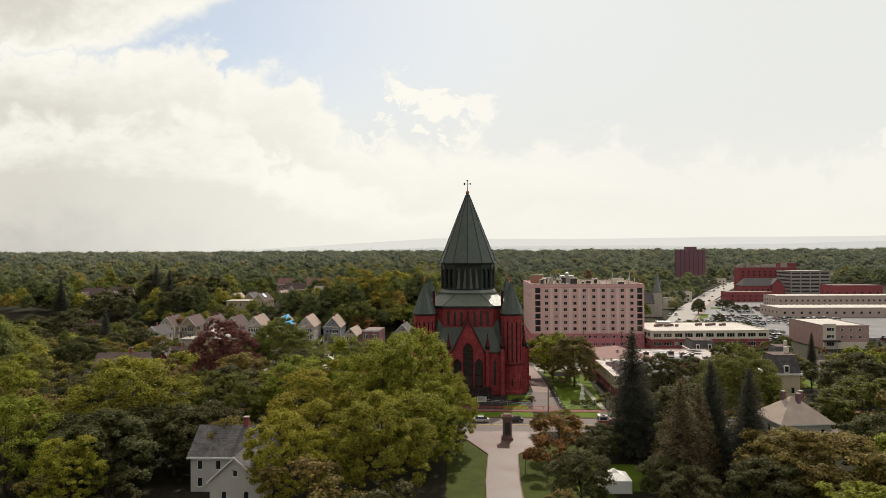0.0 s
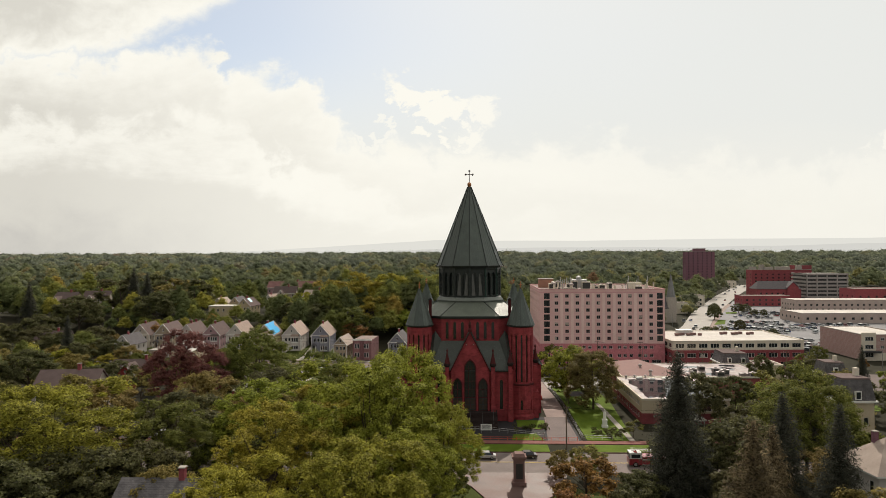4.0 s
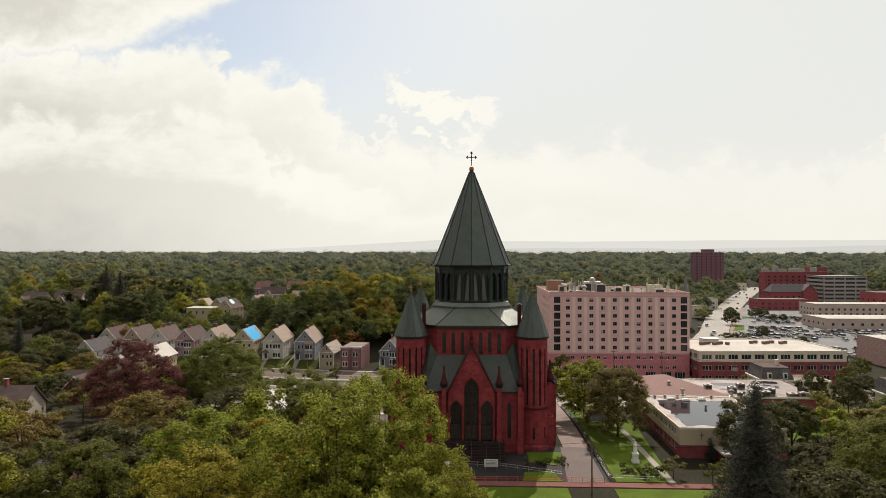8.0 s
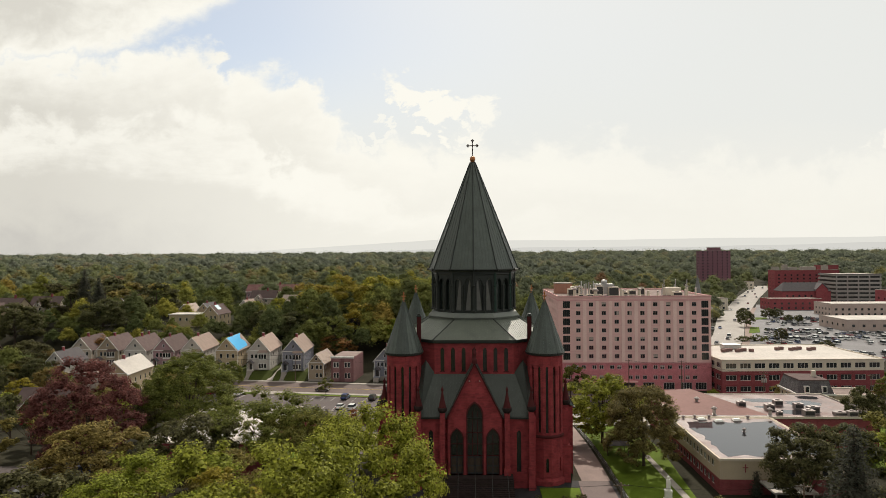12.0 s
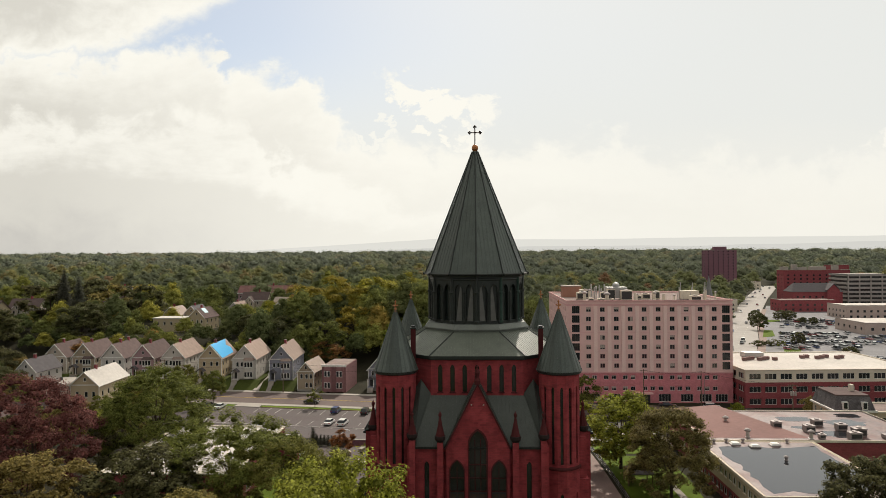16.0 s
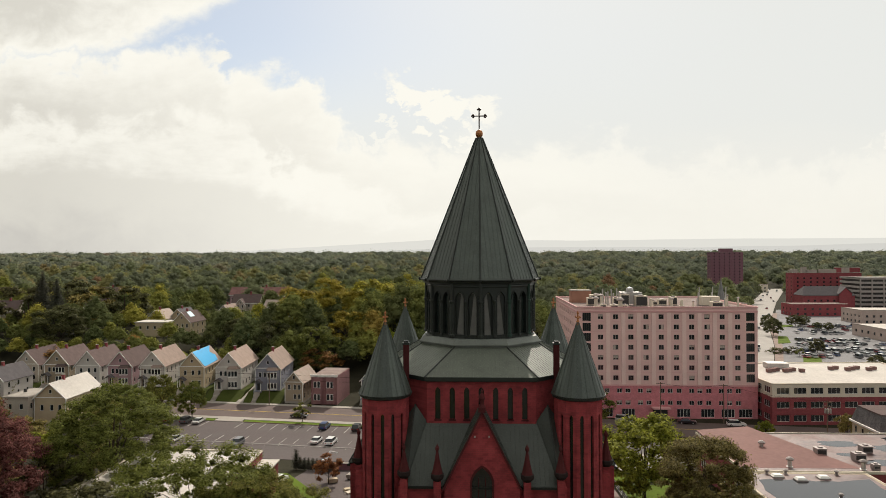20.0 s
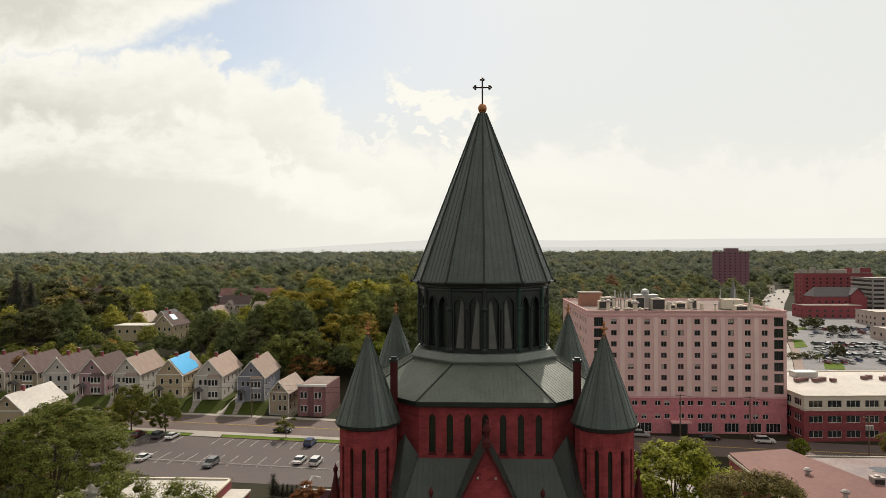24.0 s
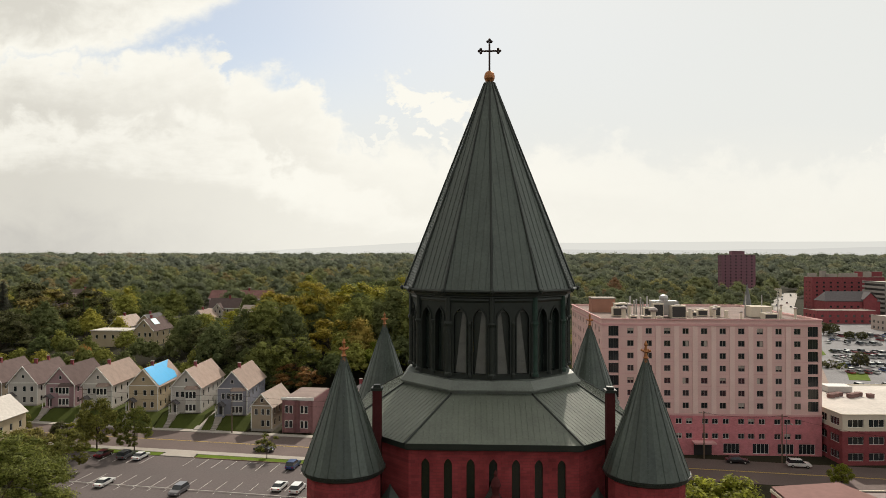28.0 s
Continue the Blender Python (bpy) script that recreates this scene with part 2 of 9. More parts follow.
def masonry(name, c1, c2, mortar, bw=0.6, bh=0.2, size=0.012, vary=0.3, rough=0.85, bump=0.5, bias=-0.25):
    """Coursed blocks with recessed joints, with single darker blocks and broad stains."""
    m, nt, b = shader(name, rough)
    b.inputs["Specular IOR Level"].default_value = 0.15
    co = nt.nodes.new("ShaderNodeTexCoord")
    # courses run along x + y and up z
    sep = nt.nodes.new("ShaderNodeSeparateXYZ")
    nt.links.new(co.outputs["Object"], sep.inputs[0])
    add = nt.nodes.new("ShaderNodeMath")
    nt.links.new(sep.outputs[0], add.inputs[0])
    nt.links.new(sep.outputs[1], add.inputs[1])
    com = nt.nodes.new("ShaderNodeCombineXYZ")
    nt.links.new(add.outputs[0], com.inputs[0])
    nt.links.new(sep.outputs[2], com.inputs[1])
    br = nt.nodes.new("ShaderNodeTexBrick")
    br.inputs["Scale"].default_value = 1.0
    br.inputs["Brick Width"].default_value, br.inputs["Row Height"].default_value = bw, bh
    br.inputs["Mortar Size"].default_value, br.inputs["Bias"].default_value = size, bias
    br.inputs["Color1"].default_value, br.inputs["Color2"].default_value = (*c1, 1), (*c2, 1)
    br.inputs["Mortar"].default_value = (*mortar, 1)
    nt.links.new(com.outputs[0], br.inputs["Vector"])
    n = nt.nodes.new("ShaderNodeTexNoise")
    n.inputs["Scale"].default_value, n.inputs["Detail"].default_value = 0.8, 9
    nt.links.new(co.outputs["Object"], n.inputs["Vector"])
    mp = nt.nodes.new("ShaderNodeMapRange")
    mp.inputs[1].default_value, mp.inputs[2].default_value = 0.3, 0.7
    mp.inputs[3].default_value, mp.inputs[4].default_value = 1 - vary, 1 + vary
    nt.links.new(n.outputs["Fac"], mp.inputs[0])
    v = nt.nodes.new("ShaderNodeVectorMath")
    v.operation = "SCALE"
    nt.links.new(br.outputs["Color"], v.inputs[0])
    nt.links.new(mp.outputs[0], v.inputs["Scale"])
    nt.links.new(v.outputs[0], b.inputs["Base Color"])
    bp = nt.nodes.new("ShaderNodeBump")
    bp.inputs["Strength"].default_value, bp.inputs["Distance"].default_value, bp.invert = bump, 0.03, True
    nt.links.new(br.outputs["Fac"], bp.inputs["Height"])
    nt.links.new(bp.outputs[0], b.inputs["Normal"])
    return m


def leafy(name, base, vary=0.45, warm=0.0):
    """Leaves: matt upper face, light shining through, every leaf a little different and every tree too."""
    m, nt, b = shader(name, 0.6)
    geo, obj = nt.nodes.new("ShaderNodeNewGeometry"), nt.nodes.new("ShaderNodeObjectInfo")
    at = nt.nodes.new("ShaderNodeAttribute")
    at.attribute_name = "tint"
    r = nt.nodes.new("ShaderNodeMapRange")
    r.inputs[3].default_value, r.inputs[4].default_value = 1 - vary, 1 + vary
    nt.links.new(geo.outputs["Random Per Island"], r.inputs[0])
    hue = nt.nodes.new("ShaderNodeHueSaturation")
    hue.inputs["Color"].default_value = (*base, 1)
    nt.links.new(r.outputs[0], hue.inputs["Value"])
    h = nt.nodes.new("ShaderNodeMapRange")
    h.inputs[3].default_value, h.inputs[4].default_value = 0.495 - warm, 0.515
    add = nt.nodes.new("ShaderNodeMath")
    nt.links.new(obj.outputs["Random"], add.inputs[0])
    nt.links.new(at.outputs["Fac"], add.inputs[1])
    fr = nt.nodes.new("ShaderNodeMath")
    fr.operation = "FRACT"
    nt.links.new(add.outputs[0], fr.inputs[0])
    nt.links.new(fr.outputs[0], h.inputs[0])
    nt.links.new(h.outputs[0], hue.inputs["Hue"])
    nt.links.new(hue.outputs[0], b.inputs["Base Color"])
    b.inputs["Specular IOR Level"].default_value = 0.07
    tr = nt.nodes.new("ShaderNodeBsdfTranslucent")
    nt.links.new(hue.outputs[0], tr.inputs[0])
    mix = nt.nodes.new("ShaderNodeMixShader")
    mix.inputs[0].default_value = 0.5
    nt.links.new(b.outputs[0], mix.inputs[1])
    nt.links.new(tr.outputs[0], mix.inputs[2])
    nt.links.new(mix.outputs[0], nt.nodes["Material Output"].inputs[0])
    return m


def woods_leaf(name="leaf_woods", haze_mix=0.0):
    """Leaves of the far woods: each tree takes one of several greens or an autumn colour. Distance haze is mixed in as
    grey.
    """
    m = leafy(name, (0.05, 0.08, 0.02), 0.14 if haze_mix else 0.45, 0.0)
    nt = m.node_tree
    hue = next(n for n in nt.nodes if n.type == "HUE_SAT")
    for n in [n for n in nt.nodes if n.type == "ATTRIBUTE"]:
        r = nt.nodes.new("ShaderNodeValToRGB")
        r.color_ramp.interpolation = "CONSTANT"
        el = r.color_ramp.elements
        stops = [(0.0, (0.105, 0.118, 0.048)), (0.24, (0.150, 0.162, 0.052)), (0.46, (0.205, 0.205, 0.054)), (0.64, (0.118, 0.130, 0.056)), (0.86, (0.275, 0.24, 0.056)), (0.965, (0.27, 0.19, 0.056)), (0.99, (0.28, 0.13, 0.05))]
        stops = [(at, tuple(1.2 * (v + (g - v) * haze_mix) for v, g in zip(c, (0.20, 0.215, 0.19)))) for at, c in stops]
        while len(el) < len(stops):
            el.new(0.5)
        for e, (p, c) in zip(el, stops):
            e.position, e.color = p, (*c, 1)
        nt.links.new(n.outputs["Fac"], r.inputs[0])
        nt.links.new(r.outputs[0], hue.inputs["Color"])
    next(n for n in nt.nodes if n.type == "MIX_SHADER").inputs[0].default_value = 0.42
    nt.nodes["Principled BSDF"].inputs["Specular IOR Level"].default_value = 0.0
    return m


def glassy(name, tint=(0.02, 0.025, 0.03), rough=0.08):
    m, nt, b = shader(name, rough)
    b.inputs["Base Color"].default_value = (*tint, 1)
    b.inputs["Specular IOR Level"].default_value = 0.7
    return m


# mid and far woods carry growing shares of haze in their leaf colour
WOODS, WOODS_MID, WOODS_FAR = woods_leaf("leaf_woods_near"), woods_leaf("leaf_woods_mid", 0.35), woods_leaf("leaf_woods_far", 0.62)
RED_STONE = masonry("red_stone", (0.285, 0.048, 0.054), (0.085, 0.020, 0.024), (0.20, 0.044, 0.047), 0.62, 0.26, 0.018, 0.26, bias=-0.62)
RED_TRIM = surface("red_stone_trim", (0.075, 0.02, 0.021), 0.3, 0.8)
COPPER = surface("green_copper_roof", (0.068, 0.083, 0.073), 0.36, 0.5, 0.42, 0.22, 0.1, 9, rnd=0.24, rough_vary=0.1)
# lighter copy of the copper, sky light on the skirt roof painted in
COPPER_SKYLIT = surface("skylit_copper", (0.118, 0.134, 0.108), 0.3, 0.5, 0.42, 0.0, 0.1, 9, rnd=0.06)
# darker copy for the arm roofs: the tower's shade put into the colour
COPPER_SHADED = surface("shaded_copper_slope", (0.044, 0.052, 0.045), 0.36, 0.5, 0.5, 0.15, 0.1, 9, rnd=0.2)
COPPER_DARK = surface("dark_copper", (0.017, 0.022, 0.019), 0.35, 0.7, 0.45, 0.25, 0.15, 9)
VERDIGRIS = surface("verdigris_copper", (0.035, 0.06, 0.05), 0.35, 1.2, 0.6)
LEDGE = surface("weathered_metal_ledge", (0.115, 0.13, 0.115), 0.3, 0.5, 0.5)
GOLD = surface("gilded_copper", (0.36, 0.15, 0.06), 0.35, 5, 0.4, 0.7)
IRON = surface("wrought_iron", (0.035, 0.02, 0.018), 0.2, 4, 0.5, 0.6)
CHURCH_GLASS = glassy("leaded_glass", (0.012, 0.018, 0.016), 0.25)
# pale pane colour standing for sky light through the lantern
BACKLIT_PANE = surface("backlit_pane", (0.16, 0.16, 0.15), 0.2, 1.0, 0.6)
GLASS = glassy("window_glass")
FRAME_DARK = surface("dark_frame", (0.03, 0.03, 0.03), 0.2, 3, 0.5)
FRAME_WHITE = surface("white_frame", (0.72, 0.71, 0.68), 0.1, 3, 0.5)
PINK_UP = surface("pale_pink_panel", (0.78, 0.585, 0.55), 0.1, 0.3, 0.8, 0, 0.1, 20)
PINK_WALL = surface("pink_wall_panel", (0.70, 0.475, 0.455), 0.1, 0.3, 0.8, 0, 0.1, 20)
PINK_BAND = surface("pink_band", (0.64, 0.37, 0.37), 0.1, 0.3, 0.8, 0, 0.1, 20)
PINK_LOW = masonry("pink_block", (0.60, 0.23, 0.26), (0.53, 0.19, 0.215), (0.50, 0.205, 0.225), 0.4, 0.2, 0.01, 0.12, 0.85, 0.2)
RED_BRICK = masonry("red_brick", (0.28, 0.07, 0.08), (0.21, 0.05, 0.06), (0.25, 0.09, 0.09), 0.3, 0.1, 0.008, 0.15)
# brown brick with the far tower's purplish haze mixed into the colour
BROWN_BRICK = masonry("brown_brick", (0.205, 0.105, 0.135), (0.175, 0.088, 0.115), (0.20, 0.105, 0.13), 0.4, 0.13, 0.008, 0.15)
TAN_STUCCO = surface("tan_stucco", (0.50, 0.42, 0.31), 0.12, 0.4)
CREAM = surface("cream_panel", (0.62, 0.56, 0.47), 0.1, 0.4)
WHITE_ROOF = surface("white_membrane", (0.52, 0.485, 0.45), 0.2, 0.12, 0.7, 0, 0.05)
GRAVEL_ROOF = surface("gravel_roof", (0.24, 0.19, 0.175), 0.35, 0.2, 0.9, 0, 0.3, 30)
BROWN_ROOF = surface("brown_membrane", (0.125, 0.072, 0.067), 0.5, 0.16, 0.52, 0, 0.06, rough_vary=0.22)
SHINGLE = [surface("shingle_" + n, c, 0.22, 0.6, 0.9, 0, 0.4, 20, rnd=0.1) for n, c in
           (("brown", (0.125, 0.092, 0.088)), ("tan", (0.33, 0.255, 0.22)), ("grey", (0.12, 0.11, 0.115)), ("pale", (0.38, 0.31, 0.27)))]
SLATE = masonry("slate", (0.13, 0.12, 0.125), (0.09, 0.085, 0.09), (0.04, 0.04, 0.04), 0.35, 0.22, 0.01, 0.3)
TARP = surface("blue_tarpaulin", (0.02, 0.36, 0.72), 0.1, 0.8, 0.4, 0, 0.3, 6)
SIDING = {n: surface("siding_" + n, c, 0.1, 0.5, 0.8, 0, 0.1) for n, c in
          dict(white=(0.50, 0.47, 0.44), cream=(0.44, 0.36, 0.25), grey=(0.235, 0.24, 0.285), pink=(0.36, 0.24, 0.26), tan=(0.34, 0.28, 0.21),
               red=(0.22, 0.04, 0.04), beige=(0.42, 0.37, 0.32)).items()}
CONCRETE = surface("concrete", (0.33, 0.30, 0.27), 0.15, 0.4, 0.85)
# concrete lightened for sun glare on the avenue; pale garage decks share it
PALE_CONCRETE = surface("pale_concrete", (0.36, 0.335, 0.315), 0.15, 0.2, 0.85)
STONE = surface("limestone", (0.38, 0.34, 0.30), 0.2, 1.0, 0.85)
MARBLE = surface("white_marble", (0.75, 0.74, 0.71), 0.1, 2.0, 0.6)
ASPHALT = surface("asphalt", (0.108, 0.091, 0.09), 0.3, 0.08, 0.75, 0, 0.2, 40, rough_vary=0.2)
ASPHALT_PALE = surface("worn_asphalt", (0.125, 0.096, 0.09), 0.22, 0.1, 0.7, 0, 0.2, 40)
# asphalt made paler to hold the glare over the big car park
GLARE_LOT = surface("glare_asphalt", (0.185, 0.18, 0.187), 0.3, 0.06, 0.7, 0, 0.15, 30, rough_vary=0.0)
# near-black asphalt for the forecourt: the church's shadow is in the colour
SHADED_ASPHALT = surface("shaded_asphalt", (0.032, 0.030, 0.032), 0.35, 0.1, 0.75, 0, 0.2, 40)
GATE_STONE = surface("brown_gate_stone", (0.2, 0.125, 0.115), 0.3, 0.8, 0.85)
BRICK_WALK = surface("brick_paving", (0.20, 0.085, 0.075), 0.2, 0.3, 0.8)
WET_ROAD = surface("damp_concrete_drive", (0.128, 0.090, 0.082), 0.5, 0.12, 0.54, 0, 0.1, 30, rough_vary=0.1, spec=0.22)
PAINT = surface("road_paint", (0.5, 0.48, 0.45), 0.1, 2, 0.7)
GRASS = surface("grass", (0.084, 0.124, 0.013), 0.35, 0.25, 0.9, 0, 0.6, 24)
# darker copy of the grass with house and tree shade in its colour
SHADED_GRASS = surface("shaded_grass", (0.050, 0.062, 0.015), 0.4, 0.3, 0.95, 0, 0.7, 20)
EARTH = surface("woodland_floor", (0.030, 0.028, 0.018), 0.4, 0.1, 0.95, 0, 0.5, 20)
BARK = surface("bark", (0.075, 0.058, 0.045), 0.3, 2, 0.95, 0, 0.8, 6)
METAL = surface("galvanised_sheet", (0.42, 0.41, 0.40), 0.15, 1.0, 0.4, 0.6, 0.05, rnd=0.15)
METAL_DULL = surface("dull_sheet", (0.30, 0.26, 0.25), 0.2, 1.0, 0.6, 0.2, 0.05, rnd=0.15)
STEEL = surface("grey_steel", (0.22, 0.22, 0.22), 0.15, 2, 0.45, 0.6)
WOOD_POLE = surface("weathered_pole", (0.16, 0.12, 0.09), 0.2, 2)
CANVAS = surface("white_canvas", (0.78, 0.77, 0.74), 0.06, 0.5, 0.7)
RUBBER = surface("rubber", (0.02, 0.02, 0.02), 0.1, 3, 0.8)
LEAF = {n: leafy("leaf_" + n, c, 0.75, w) for n, c, w in
        (("green", (0.150, 0.155, 0.038), 0.012), ("bright", (0.25, 0.262, 0.040), 0.014), ("yellow", (0.31, 0.275, 0.042), 0.014), ("dark", (0.110, 0.108, 0.047), 0.012),
         ("mid", (0.165, 0.172, 0.042), 0.01), ("orange", (0.235, 0.120, 0.045), 0.014), ("copper", (0.17, 0.076, 0.062), 0.012), ("olive", (0.235, 0.198, 0.062), 0.018), ("brown", (0.185, 0.150, 0.058), 0.016), ("needle", (0.070, 0.072, 0.056), 0.005),
         ("larch", (0.150, 0.118, 0.068), 0.01))}


def paint(name, c):
    m, nt, b = shader("car_paint_" + name, 0.28, 0.1)
    b.inputs["Base Color"].default_value = (*c, 1)
    b.inputs["Coat Weight"].default_value = 0.6
    return m


CAR_PAINT = {n: paint(n, c) for n, c in dict(white=(0.75, 0.75, 0.74), black=(0.015, 0.015, 0.017), grey=(0.12, 0.12, 0.13), silver=(0.45, 0.45, 0.46),
                                             red=(0.2, 0.012, 0.02), blue=(0.02, 0.05, 0.16), maroon=(0.1, 0.01, 0.02)).items()}
LAMP_RED = surface("tail_lamp", (0.35, 0.01, 0.01), 0.05, 5, 0.2)
LAMP_CLEAR = surface("head_lamp", (0.7, 0.7, 0.7), 0.05, 5, 0.15)



for matt in (WHITE_ROOF, GRAVEL_ROOF):
    matt.node_tree.nodes["Principled BSDF"].inputs["Specular IOR Level"].default_value = 0.04
# ---- building blocks ----
def mesh_of(name, bm, mat):
    me = bpy.data.meshes.new(name)
    bm.to_mesh(me)
    bm.free()
    me.materials.append(mat)
    return me


def part(name, bm, mat, parent, label=""):
    """One mesh object under a thing or a part; the mesh is in the coordinates of the thing's root."""
    ob = new(name, bm if isinstance(bm, bpy.types.Mesh) else mesh_of(name, bm, mat))
    ob.parent = parent
    return tagged(ob, label) if label else ob


def thing(name, label, category, m=None, group="", kind=""):
    ob = new(name)
    ob.empty_display_size = 0.5
    ob.matrix_basis = m if m is not None else Matrix()
    return tagged(ob, label, category, group, kind)


def solid(name, bm, mat, label, category="", kind="structure", m=None):
    ob = new(name, mesh_of(name, bm, mat))
    if m is not None:
        ob.matrix_basis = m
    return tagged(ob, label, category or name.split("_")[0], "", kind)


def box(bm, x0, y0, z0, x1, y1, z1, m=None):
    v = [bm.verts.new((x, y, z) if m is None else m @ Vector((x, y, z))) for z in (z0, z1) for x, y in ((x0, y0), (x1, y0), (x1, y1), (x0, y1))]
    for f in ((3, 2, 1, 0), (4, 5, 6, 7), (0, 1, 5, 4), (1, 2, 6, 5), (2, 3, 7, 6), (3, 0, 4, 7)):
        bm.faces.new([v[i] for i in f])
    return bm


def boxes(*bs):
    bm = bmesh.new()
    for b in bs:
        box(bm, *b)
    return bm


def prism(bm, pts, z0, z1, top=1.0, cx=0.0, cy=0.0, m=None):
    """An upright prism over a counter-clockwise outline; top scales the upper outline about (cx, cy)."""
    lo = [Vector((x, y, z0)) for x, y in pts]
    hi = [Vector((cx + (x - cx) * top, cy + (y - cy) * top, z1)) for x, y in pts]
    if m is not None:
        lo, hi = [m @ p for p in lo], [m @ p for p in hi]
    a, b = [bm.verts.new(p) for p in lo], [bm.verts.new(p) for p in hi]
    n = len(a)
    bm.faces.new(list(reversed(a)))
    bm.faces.new(b)
    for i in range(n):
        bm.faces.new((a[i], a[(i + 1) % n], b[(i + 1) % n], b[i]))
    return bm


def ring(n, r, turn=0.0, cx=0.0, cy=0.0):
    return [(cx + r * math.cos(radians(turn) + 2 * math.pi * i / n), cy + r * math.sin(radians(turn) + 2 * math.pi * i / n)) for i in range(n)]


def lathe(bm, prof, n=12, cx=0.0, cy=0.0, turn=0.0, m=None):
    """A turned solid from (radius, z) pairs, from the bottom up."""
    rows = []
    for r, z in prof:
        rows.append([bm.verts.new(Vector((x, y, z)) if m is None else m @ Vector((x, y, z))) for x, y in ring(n, max(r, 0.002), turn, cx, cy)])
    bm.faces.new(list(reversed(rows[0])))
    bm.faces.new(rows[-1])
    for a, b in zip(rows, rows[1:]):
        for i in range(n):
            bm.faces.new((a[i], a[(i + 1) % n], b[(i + 1) % n], b[i]))
    return bm


def tube(bm, p, q, r0, r1=None, n=6):
    p, q = Vector(p), Vector(q)
    m = Matrix.Translation(p) @ (q - p).to_track_quat("Z", "Y").to_matrix().to_4x4()
    return lathe(bm, [(r0, 0), (r1 if r1 is not None else r0, (q - p).length)], n, m=m)


def sheet(bm, pts, thick=0.05):
    """A flat plate through 3D points, given thickness against its normal."""
    p = [Vector(q) for q in pts]
    nor = (p[1] - p[0]).cross(p[-1] - p[0]).normalized()
    a, b = [bm.verts.new(q) for q in p], [bm.verts.new(q - nor * thick) for q in p]
    bm.faces.new(a)
    bm.faces.new(list(reversed(b)))
    n = len(a)
    for i in range(n):
        bm.faces.new((a[i], b[i], b[(i + 1) % n], a[(i + 1) % n]))
    return bm


def lancet(cx, z0, w, h, n=5):
    """Outline of a pointed arch in (u, z)."""
    hw, rise = w / 2, w * 0.87
    if rise > h * 0.8:
        rise = h * 0.8
    pts = [(cx - hw, z0), (cx + hw, z0)]
    for i in range(n + 1):
        a = (math.pi / 3) * i / n
        pts.append((cx - hw + w * math.cos(a), z0 + h - rise + rise * math.sin(a) / math.sin(math.pi / 3)))
    for i in range(n - 1, -1, -1):
        a = (math.pi / 3) * i / n
        pts.append((cx + hw - w * math.cos(a), z0 + h - rise + rise * math.sin(a) / math.sin(math.pi / 3)))
    return pts


def rect(u0, z0, u1, z1):
    return [(u0, z0), (u1, z0), (u1, z1), (u0, z1)]


def pierced(bm, outline, holes, thick, m):
    """A wall in the (u, z) plane with openings right through it; its face looks along -y of m."""
    loops, edges = [], []
    for pts in (outline, *holes):
        vs = [bm.verts.new((u, 0, z)) for u, z in pts]
        loops.append(vs)
        edges += [bm.edges.new((vs[i], vs[(i + 1) % len(vs)])) for i in range(len(vs))]
    made = bmesh.ops.triangle_fill(bm, edges=edges, use_beauty=True, use_dissolve=False, normal=(0, -1, 0))
    faces = [g for g in made["geom"] if isinstance(g, bmesh.types.BMFace)]
    ext = bmesh.ops.extrude_face_region(bm, geom=faces)
    new_v = [g for g in ext["geom"] if isinstance(g, bmesh.types.BMVert)]
    for v in new_v:
        v.co.y += thick
    # the first faces stay as the outer skin
    vs = {v for f in faces if f.is_valid for v in f.verts} | set(new_v) | {v for lp in loops for v in lp}
    for v in vs:
        v.co = m @ v.co
    return bm


def plate(bm, pts, y0, y1, m):
    """A (u, z) outline given thickness from y0 to y1."""
    a = [bm.verts.new(m @ Vector((u, y0, z))) for u, z in pts]
    b = [bm.verts.new(m @ Vector((u, y1, z))) for u, z in pts]
    n = len(a)
    bm.faces.new(a)
    bm.faces.new(list(reversed(b)))
    for i in range(n):
        bm.faces.new((a[i], b[i], b[(i + 1) % n], a[(i + 1) % n]))
    return bm


def band(bm, pts, inner, y0, y1, m):
    """A frame between two (u, z) outlines of equal count."""
    n = len(pts)
    q = [[bm.verts.new(m @ Vector((u, y, z))) for u, z in ps] for ps, y in ((pts, y0), (inner, y0), (inner, y1), (pts, y1))]
    for k in range(4):
        for i in range(n):
            j = (i + 1) % n
            bm.faces.new((q[k][i], q[k][j], q[(k + 1) % 4][j], q[(k + 1) % 4][i]))
    return bm


def mended(bm):
    bmesh.ops.recalc_face_normals(bm, faces=bm.faces)
    return bm


def ease(t):
    t = min(max(t, 0.0), 1.0)
    return t * t * (3 - 2 * t)


def ground_z(x, y):
    """Height of the land: level round the church, falling to the back street, a rise behind the houses, higher far off."""
    z = 3.3 * (1 - ease((y + 5) / 65))
    z += 12 * ease((y - 114) / 52) * ease((60 - x) / 60)
    d = math.hypot(x, y + 100)
    if d > 500:
        z = max(z, 0) + (24 - z) * ease((d - 500) / 2600)
    return z

